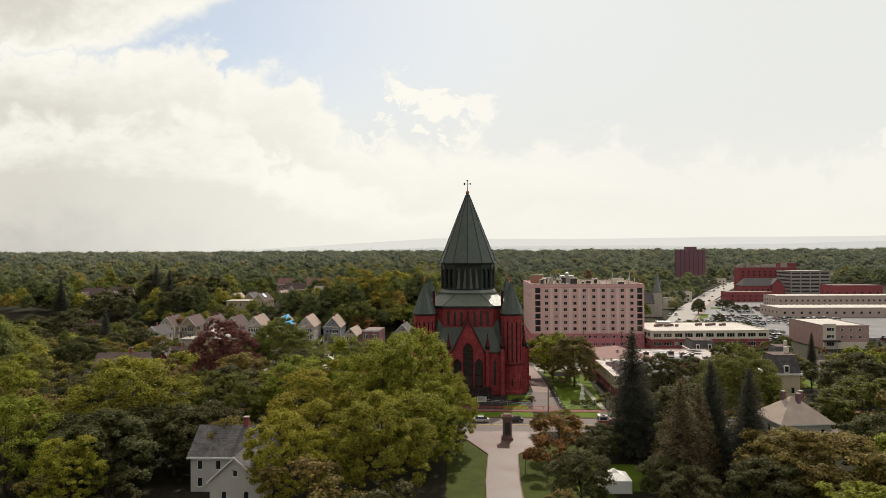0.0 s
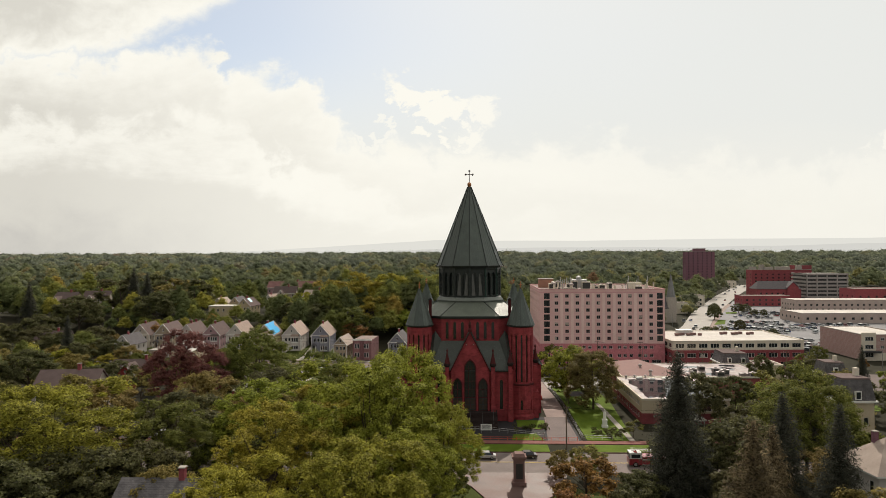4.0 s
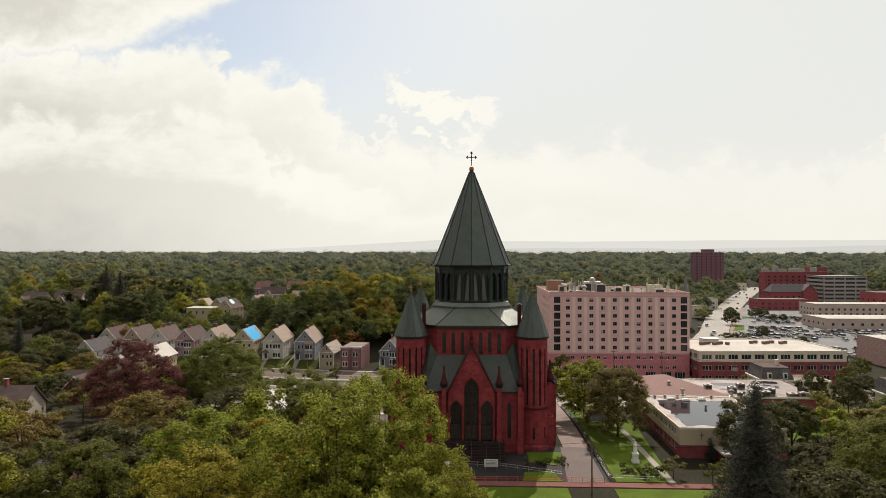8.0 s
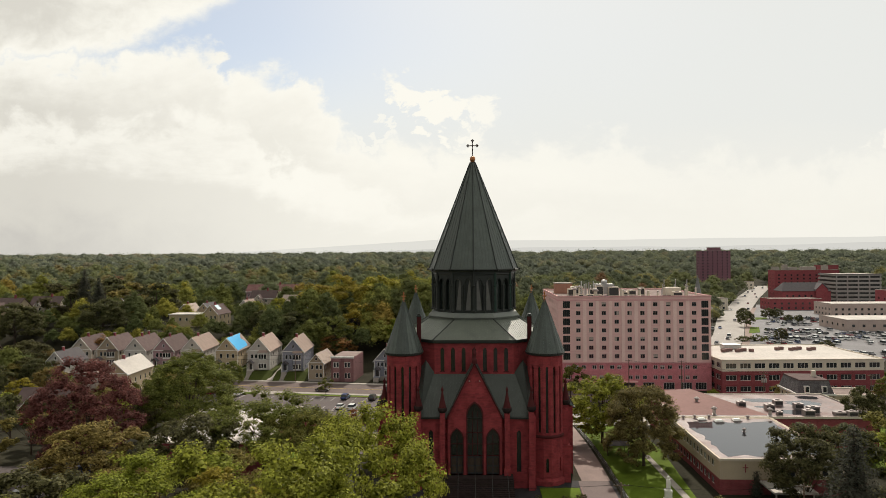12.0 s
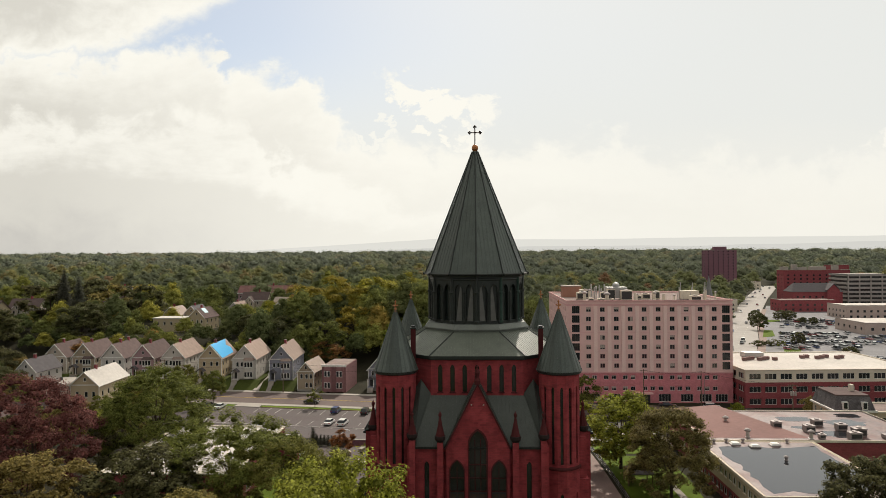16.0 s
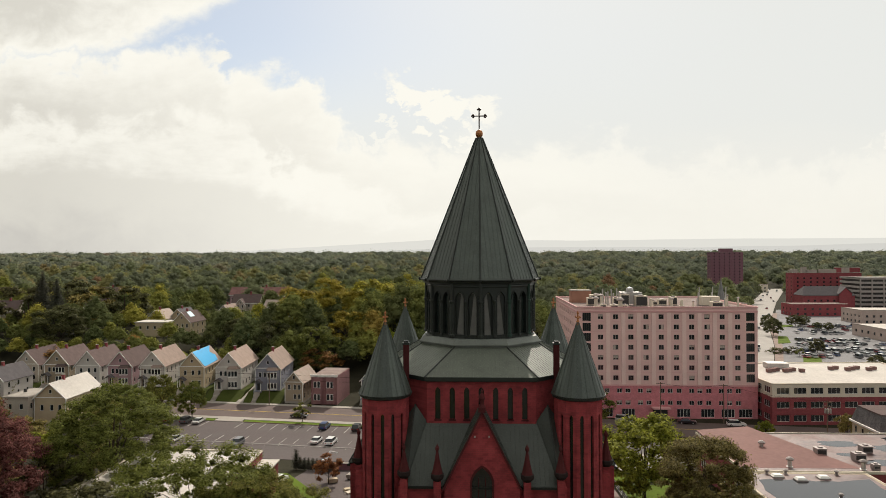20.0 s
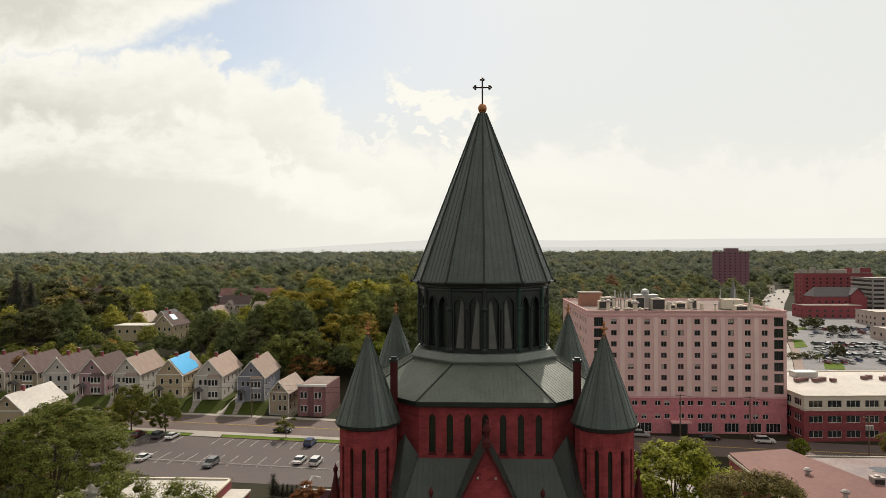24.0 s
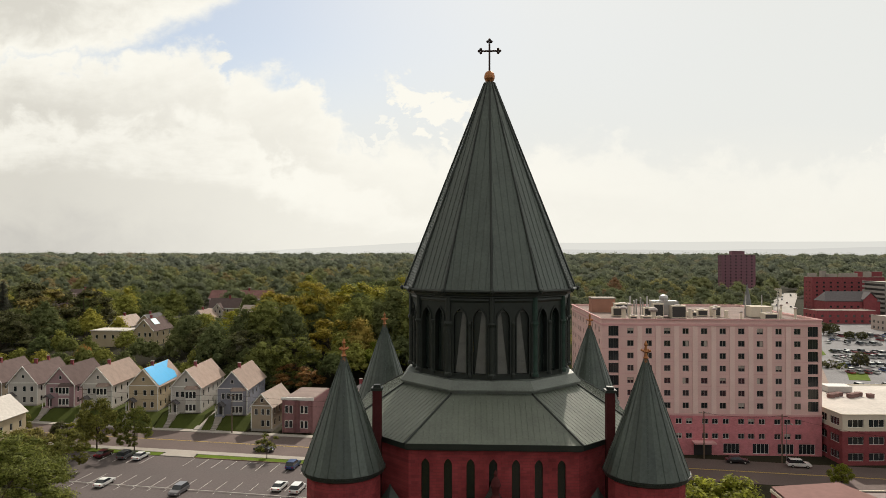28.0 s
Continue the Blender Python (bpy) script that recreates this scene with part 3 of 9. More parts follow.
# ---- ground, roads, paths ----
def build_ground():
    near = [i * 5.0 for i in range(-40, 61)]
    far, s = [], 12.0
    v = 300.0
    while v < 4700:
        v += s
        s *= 1.09
        far.append(v)
    xs = sorted([-q - 0 for q in far] + [q for q in near if -200 <= q <= 300] + [q for q in far] + [-205 - 5.0 * i for i in range(0, 20)])
    ys = sorted([-320, -300, -280, -260, -240, -220] + near[:] + far)
    bm = bmesh.new()
    grid = [[bm.verts.new((x, y, ground_z(x, y))) for x in xs] for y in ys]
    for a, b in zip(grid, grid[1:]):
        for i in range(len(a) - 1):
            bm.faces.new((a[i], a[i + 1], b[i + 1], b[i]))
    solid("ground", bm, EARTH, "dark green-brown wooded ground reaching the horizon", "ground")


build_ground()


def laid(name, pts, mat, label, lift=0.06, category="road", step=6.0):
    """A surface laid on the land: a convex outline, cut fine enough to follow it."""
    bm = bmesh.new()
    f = bm.faces.new([bm.verts.new((x, y, 0)) for x, y in pts])
    x0, x1 = min(p[0] for p in pts), max(p[0] for p in pts)
    y0, y1 = min(p[1] for p in pts), max(p[1] for p in pts)
    for k in range(1, int((x1 - x0) / step) + 1):
        bmesh.ops.bisect_plane(bm, geom=bm.verts[:] + bm.edges[:] + bm.faces[:], plane_co=(x0 + k * step, 0, 0), plane_no=(1, 0, 0))
    for k in range(1, int((y1 - y0) / step) + 1):
        bmesh.ops.bisect_plane(bm, geom=bm.verts[:] + bm.edges[:] + bm.faces[:], plane_co=(0, y0 + k * step, 0), plane_no=(0, 1, 0))
    ext = bmesh.ops.extrude_face_region(bm, geom=bm.faces[:])
    top = {v for v in ext["geom"] if isinstance(v, bmesh.types.BMVert)}
    for v in bm.verts:
        v.co.z = ground_z(v.co.x, v.co.y) + (lift if v in top else lift - 0.3)
    mended(bm)
    return solid(name, bm, mat, label, category)


def strip(a, b, w):
    """Outline of a straight strip of width w from a to b."""
    a, b = Vector(a), Vector(b)
    n = Vector((-(b - a).y, (b - a).x)).normalized() * w / 2
    return [tuple(a - n), tuple(b - n), tuple(b + n), tuple(a + n)]


def street_y(x):
    """Middle of the back street."""
    return 81.5 - 0.14 * x


laid("road_front", [(-220, -58), (200, -58), (200, -45.5), (-220, -45.5)], surface("patched_asphalt", (0.165, 0.135, 0.127), 0.35, 0.15, 0.75, 0, 0.2, 40), "worn grey two-lane street in front of the church", 0.06)
laid("road_back", [(-260, street_y(-260) - 9.3), (160, street_y(160) - 9.3), (160, street_y(160) + 6.2), (-260, street_y(-260) + 6.2)], ASPHALT_PALE,
     "faded asphalt street behind the church", 0.06)
laid("pavement_front", [(-120, -38.6), (140, -38.6), (140, -36.2), (-120, -36.2)], BRICK_WALK, "red brick pavement along the street", 0.14, "pavement")
laid("pavement_back_far", [(-260, street_y(-260) + 6.2), (26, street_y(26) + 6.2), (26, street_y(26) + 8.4), (-260, street_y(-260) + 8.4)], CONCRETE, "pale concrete pavement below the houses", 0.2, "pavement")
laid("pavement_back_near", [(-260, street_y(-260) - 11.6), (18, street_y(18) - 11.6), (18, street_y(18) - 9.3), (-260, street_y(-260) - 9.3)], CONCRETE, "pale concrete pavement beside the car park", 0.2, "pavement")
laid("drive_college", [(3.4, -150), (9.6, -150), (9.8, -92), (10.6, -76), (4.6, -76), (3.7, -92)], WET_ROAD, "damp pale drive leading to the gate pier", 0.09)
laid("drive_gate", [(4.6, -76), (10.6, -76), (17.5, -66), (18.5, -58.1), (-4, -58.1), (0.5, -66)], surface("wet_brick_paving", (0.125, 0.078, 0.070), 0.6, 0.22, 0.54, 0, 0.15, 30, rough_vary=0.12, spec=0.22), "damp red-brown forecourt at the gate", 0.085)
laid("lawn_drive", [(-2.5, -130), (3.2, -130), (3.55, -92), (4.4, -76.4), (0.4, -66.4), (-4, -70)], SHADED_GRASS, "green grass beside the drive, darkened for tree shade", 0.07, "lawn")
laid("lawn_drive_right", [(9.8, -130), (22, -130), (26, -112), (25, -70), (17.8, -66.2), (10.8, -76), (10.0, -92)], SHADED_GRASS, "shaded grass under trees", 0.07, "lawn")
laid("lawn_strip", [(-30, -44.6), (17, -44.6), (17, -39.3), (-30, -39.3)], GRASS, "green grass strip between street and pavement", 0.12, "lawn")
laid("lawn_strip_right", [(25, -44.6), (90, -44.6), (90, -39.3), (25, -39.3)], GRASS, "green grass strip beside the pavement", 0.12, "lawn")
laid("lawn_church_front", [(9.5, -35.8), (16.8, -35.8), (15.4, -30), (10.2, -31)], GRASS, "small lawn in front of the church steps", 0.1, "lawn")
laid("forecourt", [(-26, -36), (25, -36), (25, -14), (-26, -14)], SHADED_ASPHALT, "dark asphalt forecourt of the church", 0.05, "pavement")
laid("lawn_tent", [(19.5, -97), (33, -97), (33, -82), (21, -82)], GRASS, "sunlit grass round the white tent", 0.075, "lawn")
laid("forecourt_drive", [(17.5, -36), (24.4, -36), (24.4, -14.2), (19.0, -14.2)], surface("brown_asphalt", (0.105, 0.072, 0.068), 0.35, 0.15, 0.6, 0, 0.2, 40), "worn brown asphalt drive sweeping past the church", 0.09, "drive")
laid("lawn_island", [(11.6, -24.5), (16.6, -26.5), (18.2, -24), (18.6, -18), (11.6, -18)], GRASS, "bright kerbed lawn at the foot of the turret", 0.14, "lawn")
laid("drive_side", [(19.6, -14.1), (24.8, -14.1), (25.2, 62), (19.6, 62)], surface("pink_concrete", (0.235, 0.175, 0.16), 0.3, 0.2, 0.75, 0, 0.15, 30), "pinkish concrete drive beside the church", 0.08)
laid("lawn_statue", [(26.2, -35.6), (36.5, -35.6), (39.5, 8), (39.5, 24), (26.4, 24)], GRASS, "shady green lawn with a white statue", 0.1, "lawn")
laid("path_statue", [(35.4, -35.8), (36.7, -35.8), (35.8, 2), (34.6, 2)], CONCRETE, "narrow concrete path across the lawn", 0.15, "path")
laid("lawn_side_back", [(26.5, 26), (40, 26), (40, 34), (26.5, 34)], GRASS, "small sunlit lawn", 0.1, "lawn")
laid("yard_side", [(25.3, 35), (46, 35), (46, 60), (25.3, 60)], CONCRETE, "pale concrete yard beside the drive", 0.07, "pavement")
PARK = [(-105, 62), (-105, street_y(-105) - 14), (-13, street_y(-13) - 14), (-13, 38), (-60, 44)]
laid("car_park", list(reversed(PARK)), ASPHALT, "dark asphalt car park with white bays", 0.05, "car park")
laid("lawn_verge", [(-63, street_y(-63) - 13.9), (-12, street_y(-12) - 13.9), (-12, street_y(-12) - 11.7), (-63, street_y(-63) - 11.7)], GRASS, "narrow grass verge at the car park's edge", 0.15, "lawn")
laid("lawn_verge_far", [(-110, street_y(-110) - 13.9), (-71.5, street_y(-71.5) - 13.9), (-71.5, street_y(-71.5) - 11.7), (-110, street_y(-110) - 11.7)], GRASS, "narrow grass verge at the car park's edge", 0.15, "lawn")
laid("apron", [(-71.3, street_y(-71.3) - 14.1), (-63.2, street_y(-63.2) - 14.1), (-63.8, street_y(-63.8) - 9.3), (-70.4, street_y(-70.4) - 9.3)], CONCRETE, "concrete drive apron of the car park", 0.22, "pavement")
laid("yard_church", [(-40, 2), (-18, 2), (-15, 36), (-34, 36)], ASPHALT, "dark church yard with building rubble", 0.05, "pavement")
laid("lawn_yard", [(-50, -6), (-32, -10), (-24, 8), (-38, 30), (-46, 30)], GRASS, "bright green lawn with a small tree", 0.07, "lawn")
laid("lot_left", [(-95, -50), (-62, -50), (-58, -8), (-95, -8)], ASPHALT, "small shaded car park among trees", 0.06, "car park")
# the wide avenue, its car park and the crossing on the far side
AVE = [(100, 166), (117, 166), (145, 230), (180, 318), (272, 517), (374, 726), (352, 726), (250, 517), (162, 318), (129, 231)]
laid("road_avenue", AVE, PALE_CONCRETE, "wide pale avenue running to the distance", 0.45, "road", 24)
laid("car_park_market", [(116, 156), (330, 108), (360, 440), (238, 440), (183.5, 318), (148.5, 230), (120.5, 166)], GLARE_LOT, "large glaring car park full of cars", 0.4, "car park", 24)
laid("pavement_avenue", [(117.3, 166), (121, 166), (149, 230), (184, 318), (225, 408), (221.6, 408), (180.3, 318), (145.3, 230)], surface("brown_pavement", (0.25, 0.19, 0.165), 0.2, 0.4), "brownish pavement along the avenue", 0.5, "pavement", 24)
laid("lawn_corner", [(149.6, 236), (158, 241), (168, 267), (163.6, 268)], GRASS, "grass corner between avenue and car park", 0.52, "lawn")
laid("lawn_entry", [(184.8, 312), (194, 316), (198, 326), (190, 327)], GRASS, "small lawn at the car park entry", 0.52, "lawn")
laid("lawn_avenue", [(134, 178), (141, 177), (150, 196), (143, 197)], GRASS, "grass island beside the avenue", 0.5, "lawn")
laid("lawn_mansard", [(62, -6), (110, -6), (110, 34), (62, 34)], GRASS, "sunlit lawn between trees", 0.07, "lawn")
laid("road_cross", [(118, 30), (240, 30), (240, 62), (118, 62)], ASPHALT_PALE, "side street and drive on the right", 0.07)


def bay_lines():
    bm = bmesh.new()
    def line(x, y, length, w=0.09, dx=-0.09):
        p = strip((x, y), (x + dx * length, y - length), w)
        prism(bm, p, ground_z(x, y) + 0.02, ground_z(x, y) + 0.066 + 0.02)
    for i in range(28):
        x = -16.4 - i * 3.3
        if not -72 < x < -63:
            line(x, street_y(x) - 14.5, 5.5)
    for row in (0, 1):
        for i in range(24):
            x = -17 - i * 3.3
            line(x, street_y(x) - 27.4 - row * 6.5, 6.3)
    p = strip((-17, street_y(-17) - 33.8), (-95, street_y(-95) - 33.8), 0.12)
    prism(bm, p, 0.3, 0.37)
    mended(bm)
    tagged(solid("bay_marking", bm, PAINT, "white painted parking bay lines", "road marking"), kind="stuff")
    bm = bmesh.new()
    for off in (-0.15, 0.15):
        prism(bm, strip((-200, street_y(-200) - 1.5 + off), (110, street_y(110) - 1.5 + off), 0.1), 0.04, 0.085)
    for off in (-0.15, 0.15):
        prism(bm, strip((-200, -51.7 + off), (150, -51.7 + off), 0.1), 3.3, 3.38)
    mended(bm)
    tagged(solid("centre_line", bm, surface("yellow_paint", (0.55, 0.4, 0.12), 0.1, 2), "double yellow centre lines on the streets", "road marking"), kind="stuff")
    bm = bmesh.new()
    for k in (2.2, 7.0):
        for i in range(60):
            a = Vector((101 + k * 1.15, 170)).lerp(Vector((353 + k * 1.15, 722)), i / 60)
            prism(bm, strip(a, a + Vector((1.3, 2.9)), 0.16), ground_z(*a) + 0.4, ground_z(*a) + 0.47)
    mended(bm)
    tagged(solid("lane_line", bm, PAINT, "white dashed lane lines on the avenue", "road marking"), kind="stuff")


bay_lines()

# ---- the church ----
# steps coloured this dark for the shade before the church; dark caps share it
BROWNSTONE = surface("brownstone_steps", (0.032, 0.023, 0.022), 0.25, 1.0)

def seamed(bl, br, tr, tl, gap=0.55, rib=0.035, high=0.07, thick=0.12):
    """A roof slope of sheet metal in one piece, with standing seams folded up along it."""
    bl, br, tr, tl = (Vector(p) for p in (bl, br, tr, tl))
    u = (br - bl).normalized()
    nor = u.cross((tl - bl)).normalized()
    v = nor.cross(u)
    length, hgt = (br - bl).length, (tl - bl).dot(v)
    tlu, tru = (tl - bl).dot(u), (tr - bl).dot(u)

    def top(a):
        t = hgt
        if tlu > 1e-4 and a < tlu:
            t = min(t, a / tlu * hgt)
        if tru < length - 1e-4 and a > tru:
            t = min(t, (length - a) / (length - tru) * hgt)
        return t

    cols = [(0.0, 0.0), (length, 0.0)]
    cols += [(a, 0.0) for a in (tlu, tru) if 0.01 < a < length - 0.01]
    n = max(2, round(length / gap))
    for k in range(1, n):
        a = length * k / n
        if top(a) > 0.3:
            cols += [(a - rib, 0.0), (a - rib * 0.8, high), (a + rib * 0.8, high), (a + rib, 0.0)]
    cols.sort(key=lambda c: c[0])
    bm = bmesh.new()
    low, up = [], []
    for a, h in cols:
        t = top(a)
        p = bm.verts.new(bl + u * a + nor * h)
        low.append(p)
        up.append(p if t < 1e-3 else bm.verts.new(bl + u * a + v * t + nor * h))
    for i in range(len(cols) - 1):
        q = []
        for w in (low[i], low[i + 1], up[i + 1], up[i]):
            if w not in q:
                q.append(w)
        if len(q) > 2:
            bm.faces.new(q)
    b0, b1 = bm.verts.new(bl - nor * thick), bm.verts.new(br - nor * thick)
    bm.faces.new([*reversed(low), b0, b1])
    t0, t1 = bm.verts.new(tl - nor * thick), bm.verts.new(tr - nor * thick)
    left = [low[0]] + [w for w, c in zip(up, cols) if c[0] <= max(tlu, 0.0) + 1e-3 and w is not low[0]]
    right = [w for w, c in zip(up, cols) if c[0] >= min(tru, length) - 1e-3 and w is not low[-1]] + [low[-1]]
    ridge = [w for w, c in zip(up, cols) if tlu - 1e-3 <= c[0] <= tru + 1e-3]
    for edge, back in ((left, [t0, b0]), (ridge, [t1, t0]), (right, [b1, t1])):
        if len(edge) > 1:
            bm.faces.new(edge + back)
    bm.faces.new([b1, b0, t0, t1])
    return bm


def face_pose(cx, cy, ang, apothem):
    """The plane of a wall that faces ang degrees (0 = +x): u runs to its right as seen from outside."""
    return pose(cx, cy, 0, 0, 0, ang + 90) @ pose(0, -apothem, 0)


def rod_cross(bm, z0, z1, arm_z, half, r, y=0.0):
    tube(bm, (0, y, z0), (0, y, z1), r, r, 8)
    tube(bm, (-half, y, arm_z), (half, y, arm_z), r, r, 8)
    for x, z, dx, dz in ((0, z1, 0, 1), (-half, arm_z, -1, 0), (half, arm_z, 1, 0)):
        for a, b in ((dx, dz), (dz, dx), (-dz, -dx)):
            c = Vector((x + a * r * 1.9, y, z + b * r * 1.9))
            lathe(bm, [(0.01, -r * 1.6), (r * 1.2, -r), (r * 1.6, 0), (r * 1.2, r), (0.01, r * 1.6)], 8, m=Matrix.Translation(c))
    return bm


def turret(ch, x, y):
    bm = bmesh.new()
    n, ap = 14, 3.1
    w = 2 * ap * math.tan(math.pi / n)
    panes, sills = [], bmesh.new()
    for i in range(n):
        ang = -90 + 360 / n * i
        m = face_pose(x, y, ang, ap)
        outward = Vector((math.cos(radians(ang)), math.sin(radians(ang)))).dot(Vector((x, y)).normalized())
        holes = []
        if outward > -0.35:
            holes.append(lancet(0, 12.6, 0.46, 11.9, 3))
            if i % 2 == 0:
                holes.append(lancet(0, 5.6, 0.5, 2.6, 3))
        pierced(bm, rect(-w / 2, 3.0, w / 2, 26.7), holes, 0.45, m)
        for h in holes:
            pb = bmesh.new()
            plate(pb, h, 0.3, 0.34, m)
            panes.append(pb)
    bmesh.ops.remove_doubles(bm, verts=bm.verts[:], dist=0.002)
    t = part("turret", mended(bm), RED_STONE, ch, "round red stone corner turret")
    part("string_course", lathe(bmesh.new(), [(3.3, 11.75), (3.42, 11.85), (3.42, 12.05), (3.2, 12.25)], 28, x, y), RED_TRIM, t)
    part("plinth", lathe(bmesh.new(), [(3.55, 3.0), (3.55, 4.1), (3.25, 4.5)], 28, x, y), RED_STONE, t)
    for pb in panes:
        part("window", pb, CHURCH_GLASS, t)
    cb = lathe(bmesh.new(), [(3.25, 26.3), (3.5, 26.45), (3.5, 26.65), (3.62, 26.7), (3.62, 26.82)], 28, x, y)
    part("cornice", cb, COPPER_DARK, t, "dark copper gutter")
    pts = ring(16, 3.6, -90, x, y)
    for i in range(16):
        a, b = pts[i], pts[(i + 1) % 16]
        k = 0.03
        top = lambda p: (x + (p[0] - x) * k, y + (p[1] - y) * k, 36.3)
        part("roof_panel", seamed((*a, 26.75), (*b, 26.75), top(b), top(a), 0.72, 0.02, 0.05, 0.08), COPPER, t)
    fb = bmesh.new()
    lathe(fb, [(0.34, 35.4), (0.2, 36.0), (0.3, 36.15), (0.18, 36.35), (0.14, 36.8), (0.26, 36.95), (0.16, 37.1), (0.12, 37.6), (0.2, 37.8), (0.03, 38.3)], 10, x, y)
    for a in range(4):
        c, s = math.cos(radians(45 + 90 * a)), math.sin(radians(45 + 90 * a))
        tube(fb, (x, y, 36.75), (x + c * 0.45, y + s * 0.45, 37.0), 0.09, 0.07)
        lathe(fb, [(0.02, -0.16), (0.15, 0), (0.02, 0.2)], 8, m=Matrix.Translation((x + c * 0.47, y + s * 0.47, 37.05)))
    for v in fb.verts:
        v.co = Vector((x + (v.co.x - x) * 0.85, y + (v.co.y - y) * 0.85, 36.0 + (v.co.z - 35.7) * 0.68))
    part("finial", fb, GOLD, t, "gilded copper finial")


def pinnacle(ch, x, y, w, z_pier, z_top, base=3.0):
    p = part("pier", boxes((x - w / 2, y - w / 2, base + 4.2, x + w / 2, y + w / 2, z_pier - 0.6), (x - w * 0.62, y - w * 0.62, base, x + w * 0.62, y + w * 0.62, base + 4.2)), RED_STONE, ch)
    h = z_top - z_pier
    bm = lathe(bmesh.new(), [(w * 0.5, z_pier - 0.6), (w * 0.95, z_pier - 0.15), (w * 0.98, z_pier + 0.3), (w * 0.8, z_pier + 0.36)], 8, x, y, 22.5)
    part("cap", bm, BROWNSTONE, p, "dark moulded stone cap")
    bm = lathe(bmesh.new(), [(w * 0.8, z_pier + 0.36), (w * 0.4, z_pier + h * 0.46), (w * 0.16, z_pier + h * 0.76), (w * 0.28, z_pier + h * 0.82), (w * 0.28, z_pier + h * 0.88), (w * 0.12, z_pier + h * 0.93), (0.02, z_top)], 8, x, y, 22.5)
    part("pinnacle", bm, RED_TRIM, p, "dark red stone pinnacle with a knob")


def build_church():
    ch = thing("church", "large red stone church with green copper spire and corner turrets", "church", pose(0.3, 0, 0))
    # spire
    n, R, z0, z1 = 12, 9.0, 41.6, 63.3
    lo = ring(n, R, -90)
    hi = ring(n, 0.5, -90)
    drum = bmesh.new()
    prism(drum, ring(n, 8.6, -90), 41.0, 41.45)
    spire = part("spire", drum, COPPER_DARK, ch, "tall twelve-sided green copper spire")
    for i in range(n):
        a, b, c, d = lo[i], lo[(i + 1) % n], hi[(i + 1) % n], hi[i]
        part("roof_panel", seamed((*a, z0), (*b, z0), (*c, z1), (*d, z1), 0.66, 0.018, 0.035), COPPER, spire)
        tb = tube(bmesh.new(), (a[0] * 1.005, a[1] * 1.005, z0), (d[0] * 1.05, d[1] * 1.05, z1), 0.13, 0.09, 8)
        part("hip_roll", tb, COPPER_DARK, spire)
        gb = bmesh.new()
        tube(gb, (a[0] * 1.012, a[1] * 1.012, z0 - 0.02), (b[0] * 1.012, b[1] * 1.012, z0 - 0.02), 0.14, 0.14, 8)
        part("gutter", gb, COPPER_DARK, spire)
        lathe(gb2 := bmesh.new(), [(0.03, -0.28), (0.2, -0.1), (0.22, 0.08), (0.05, 0.25)], 8, m=Matrix.Translation((a[0] * 1.03, a[1] * 1.03, z0)))
        part("knob", gb2, COPPER_DARK, spire)
    part("ball", lathe(bmesh.new(), [(0.3, 63.2), (0.42, 63.45), (0.55, 63.75), (0.57, 64.0), (0.5, 64.3), (0.3, 64.5), (0.1, 64.6)], 16), GOLD, spire, "gilded copper ball")
    part("cross", rod_cross(bmesh.new(), 64.4, 67.7, 66.7, 0.92, 0.1), IRON, spire, "brown iron cross with trefoil ends")
    # lantern
    R, zb, zt = 8.2, 33.2, 41.05
    w, ap = 2 * R * math.sin(math.pi / n), R * math.cos(math.pi / n)
    core = bmesh.new()
    prism(core, ring(n, R - 0.3, -90), zb - 0.6, zb + 0.25)
    lan = part("lantern", core, COPPER_DARK, ch, "dark open copper lantern of paired lancets")
    for i in range(n):
        ang = -90 + 15 + 30 * i
        m = face_pose(0, 0, ang, ap)
        holes = [lancet(s * w * 0.225, 33.75, 1.34, 6.25) for s in (-1, 1)]
        part("wall_panel", mended(pierced(bmesh.new(), rect(-w / 2, zb, w / 2, zt), holes, 0.4, m)), COPPER_DARK, lan)
        for s in (-1, 1):
            inner = lancet(s * w * 0.225, 33.78, 1.22, 6.13)
            outer = lancet(s * w * 0.225, 33.7, 1.46, 6.37)
            part("window_hood", mended(band(bmesh.new(), outer, inner, -0.1, 0.12, m)), COPPER_DARK, lan)
            lb = bmesh.new()
            plate(lb, lancet(s * w * 0.225, 33.78, 1.2, 6.1), 0.36, 0.39, m)
            for z in (34.9, 36.6, 38.4):
                box(lb, s * w * 0.225 - 0.6, 0.3, z, s * w * 0.225 + 0.6, 0.4, z + 0.07, m)
            dark = i not in (0, 11)
            part("window", lb, CHURCH_GLASS if dark else BACKLIT_PANE, lan, "" if dark else "pale grey lancet pane, painted as if lit from behind")
            # dark slanting braces behind the two front pairs
            if not dark:
                sb = bmesh.new()
                q = s * w * 0.225 + (0.62 if i == 0 else -0.62) * 1.0
                k = -1 if i == 0 else 1
                plate(sb, [(q, 33.8), (q + k * 0.1, 33.8), (q + k * 0.75, 39.6), (q, 39.6)][::1 if k > 0 else -1], 0.28, 0.34, m)
                part("shutter", mended(sb), COPPER_DARK, lan)
        for u, r in ((-w / 2, 0.24), (0, 0.15), (-w * 0.44, 0.12), (w * 0.44, 0.12)):
            p = m @ Vector((u, -0.08, 0))
            cb = lathe(bmesh.new(), [(r * 1.5, zb + 0.3), (r * 1.5, zb + 0.55), (r, zb + 0.7), (r, 38.2), (r * 1.5, 38.5), (r * 1.3, 38.7)], 8, p.x, p.y)
            if u == -w / 2:
                lathe(cb, [(r, 38.6), (r, zt)], 8, p.x, p.y)
            part("column", cb, VERDIGRIS if (u == -w / 2 and i in (1, 2)) else COPPER_DARK, lan)
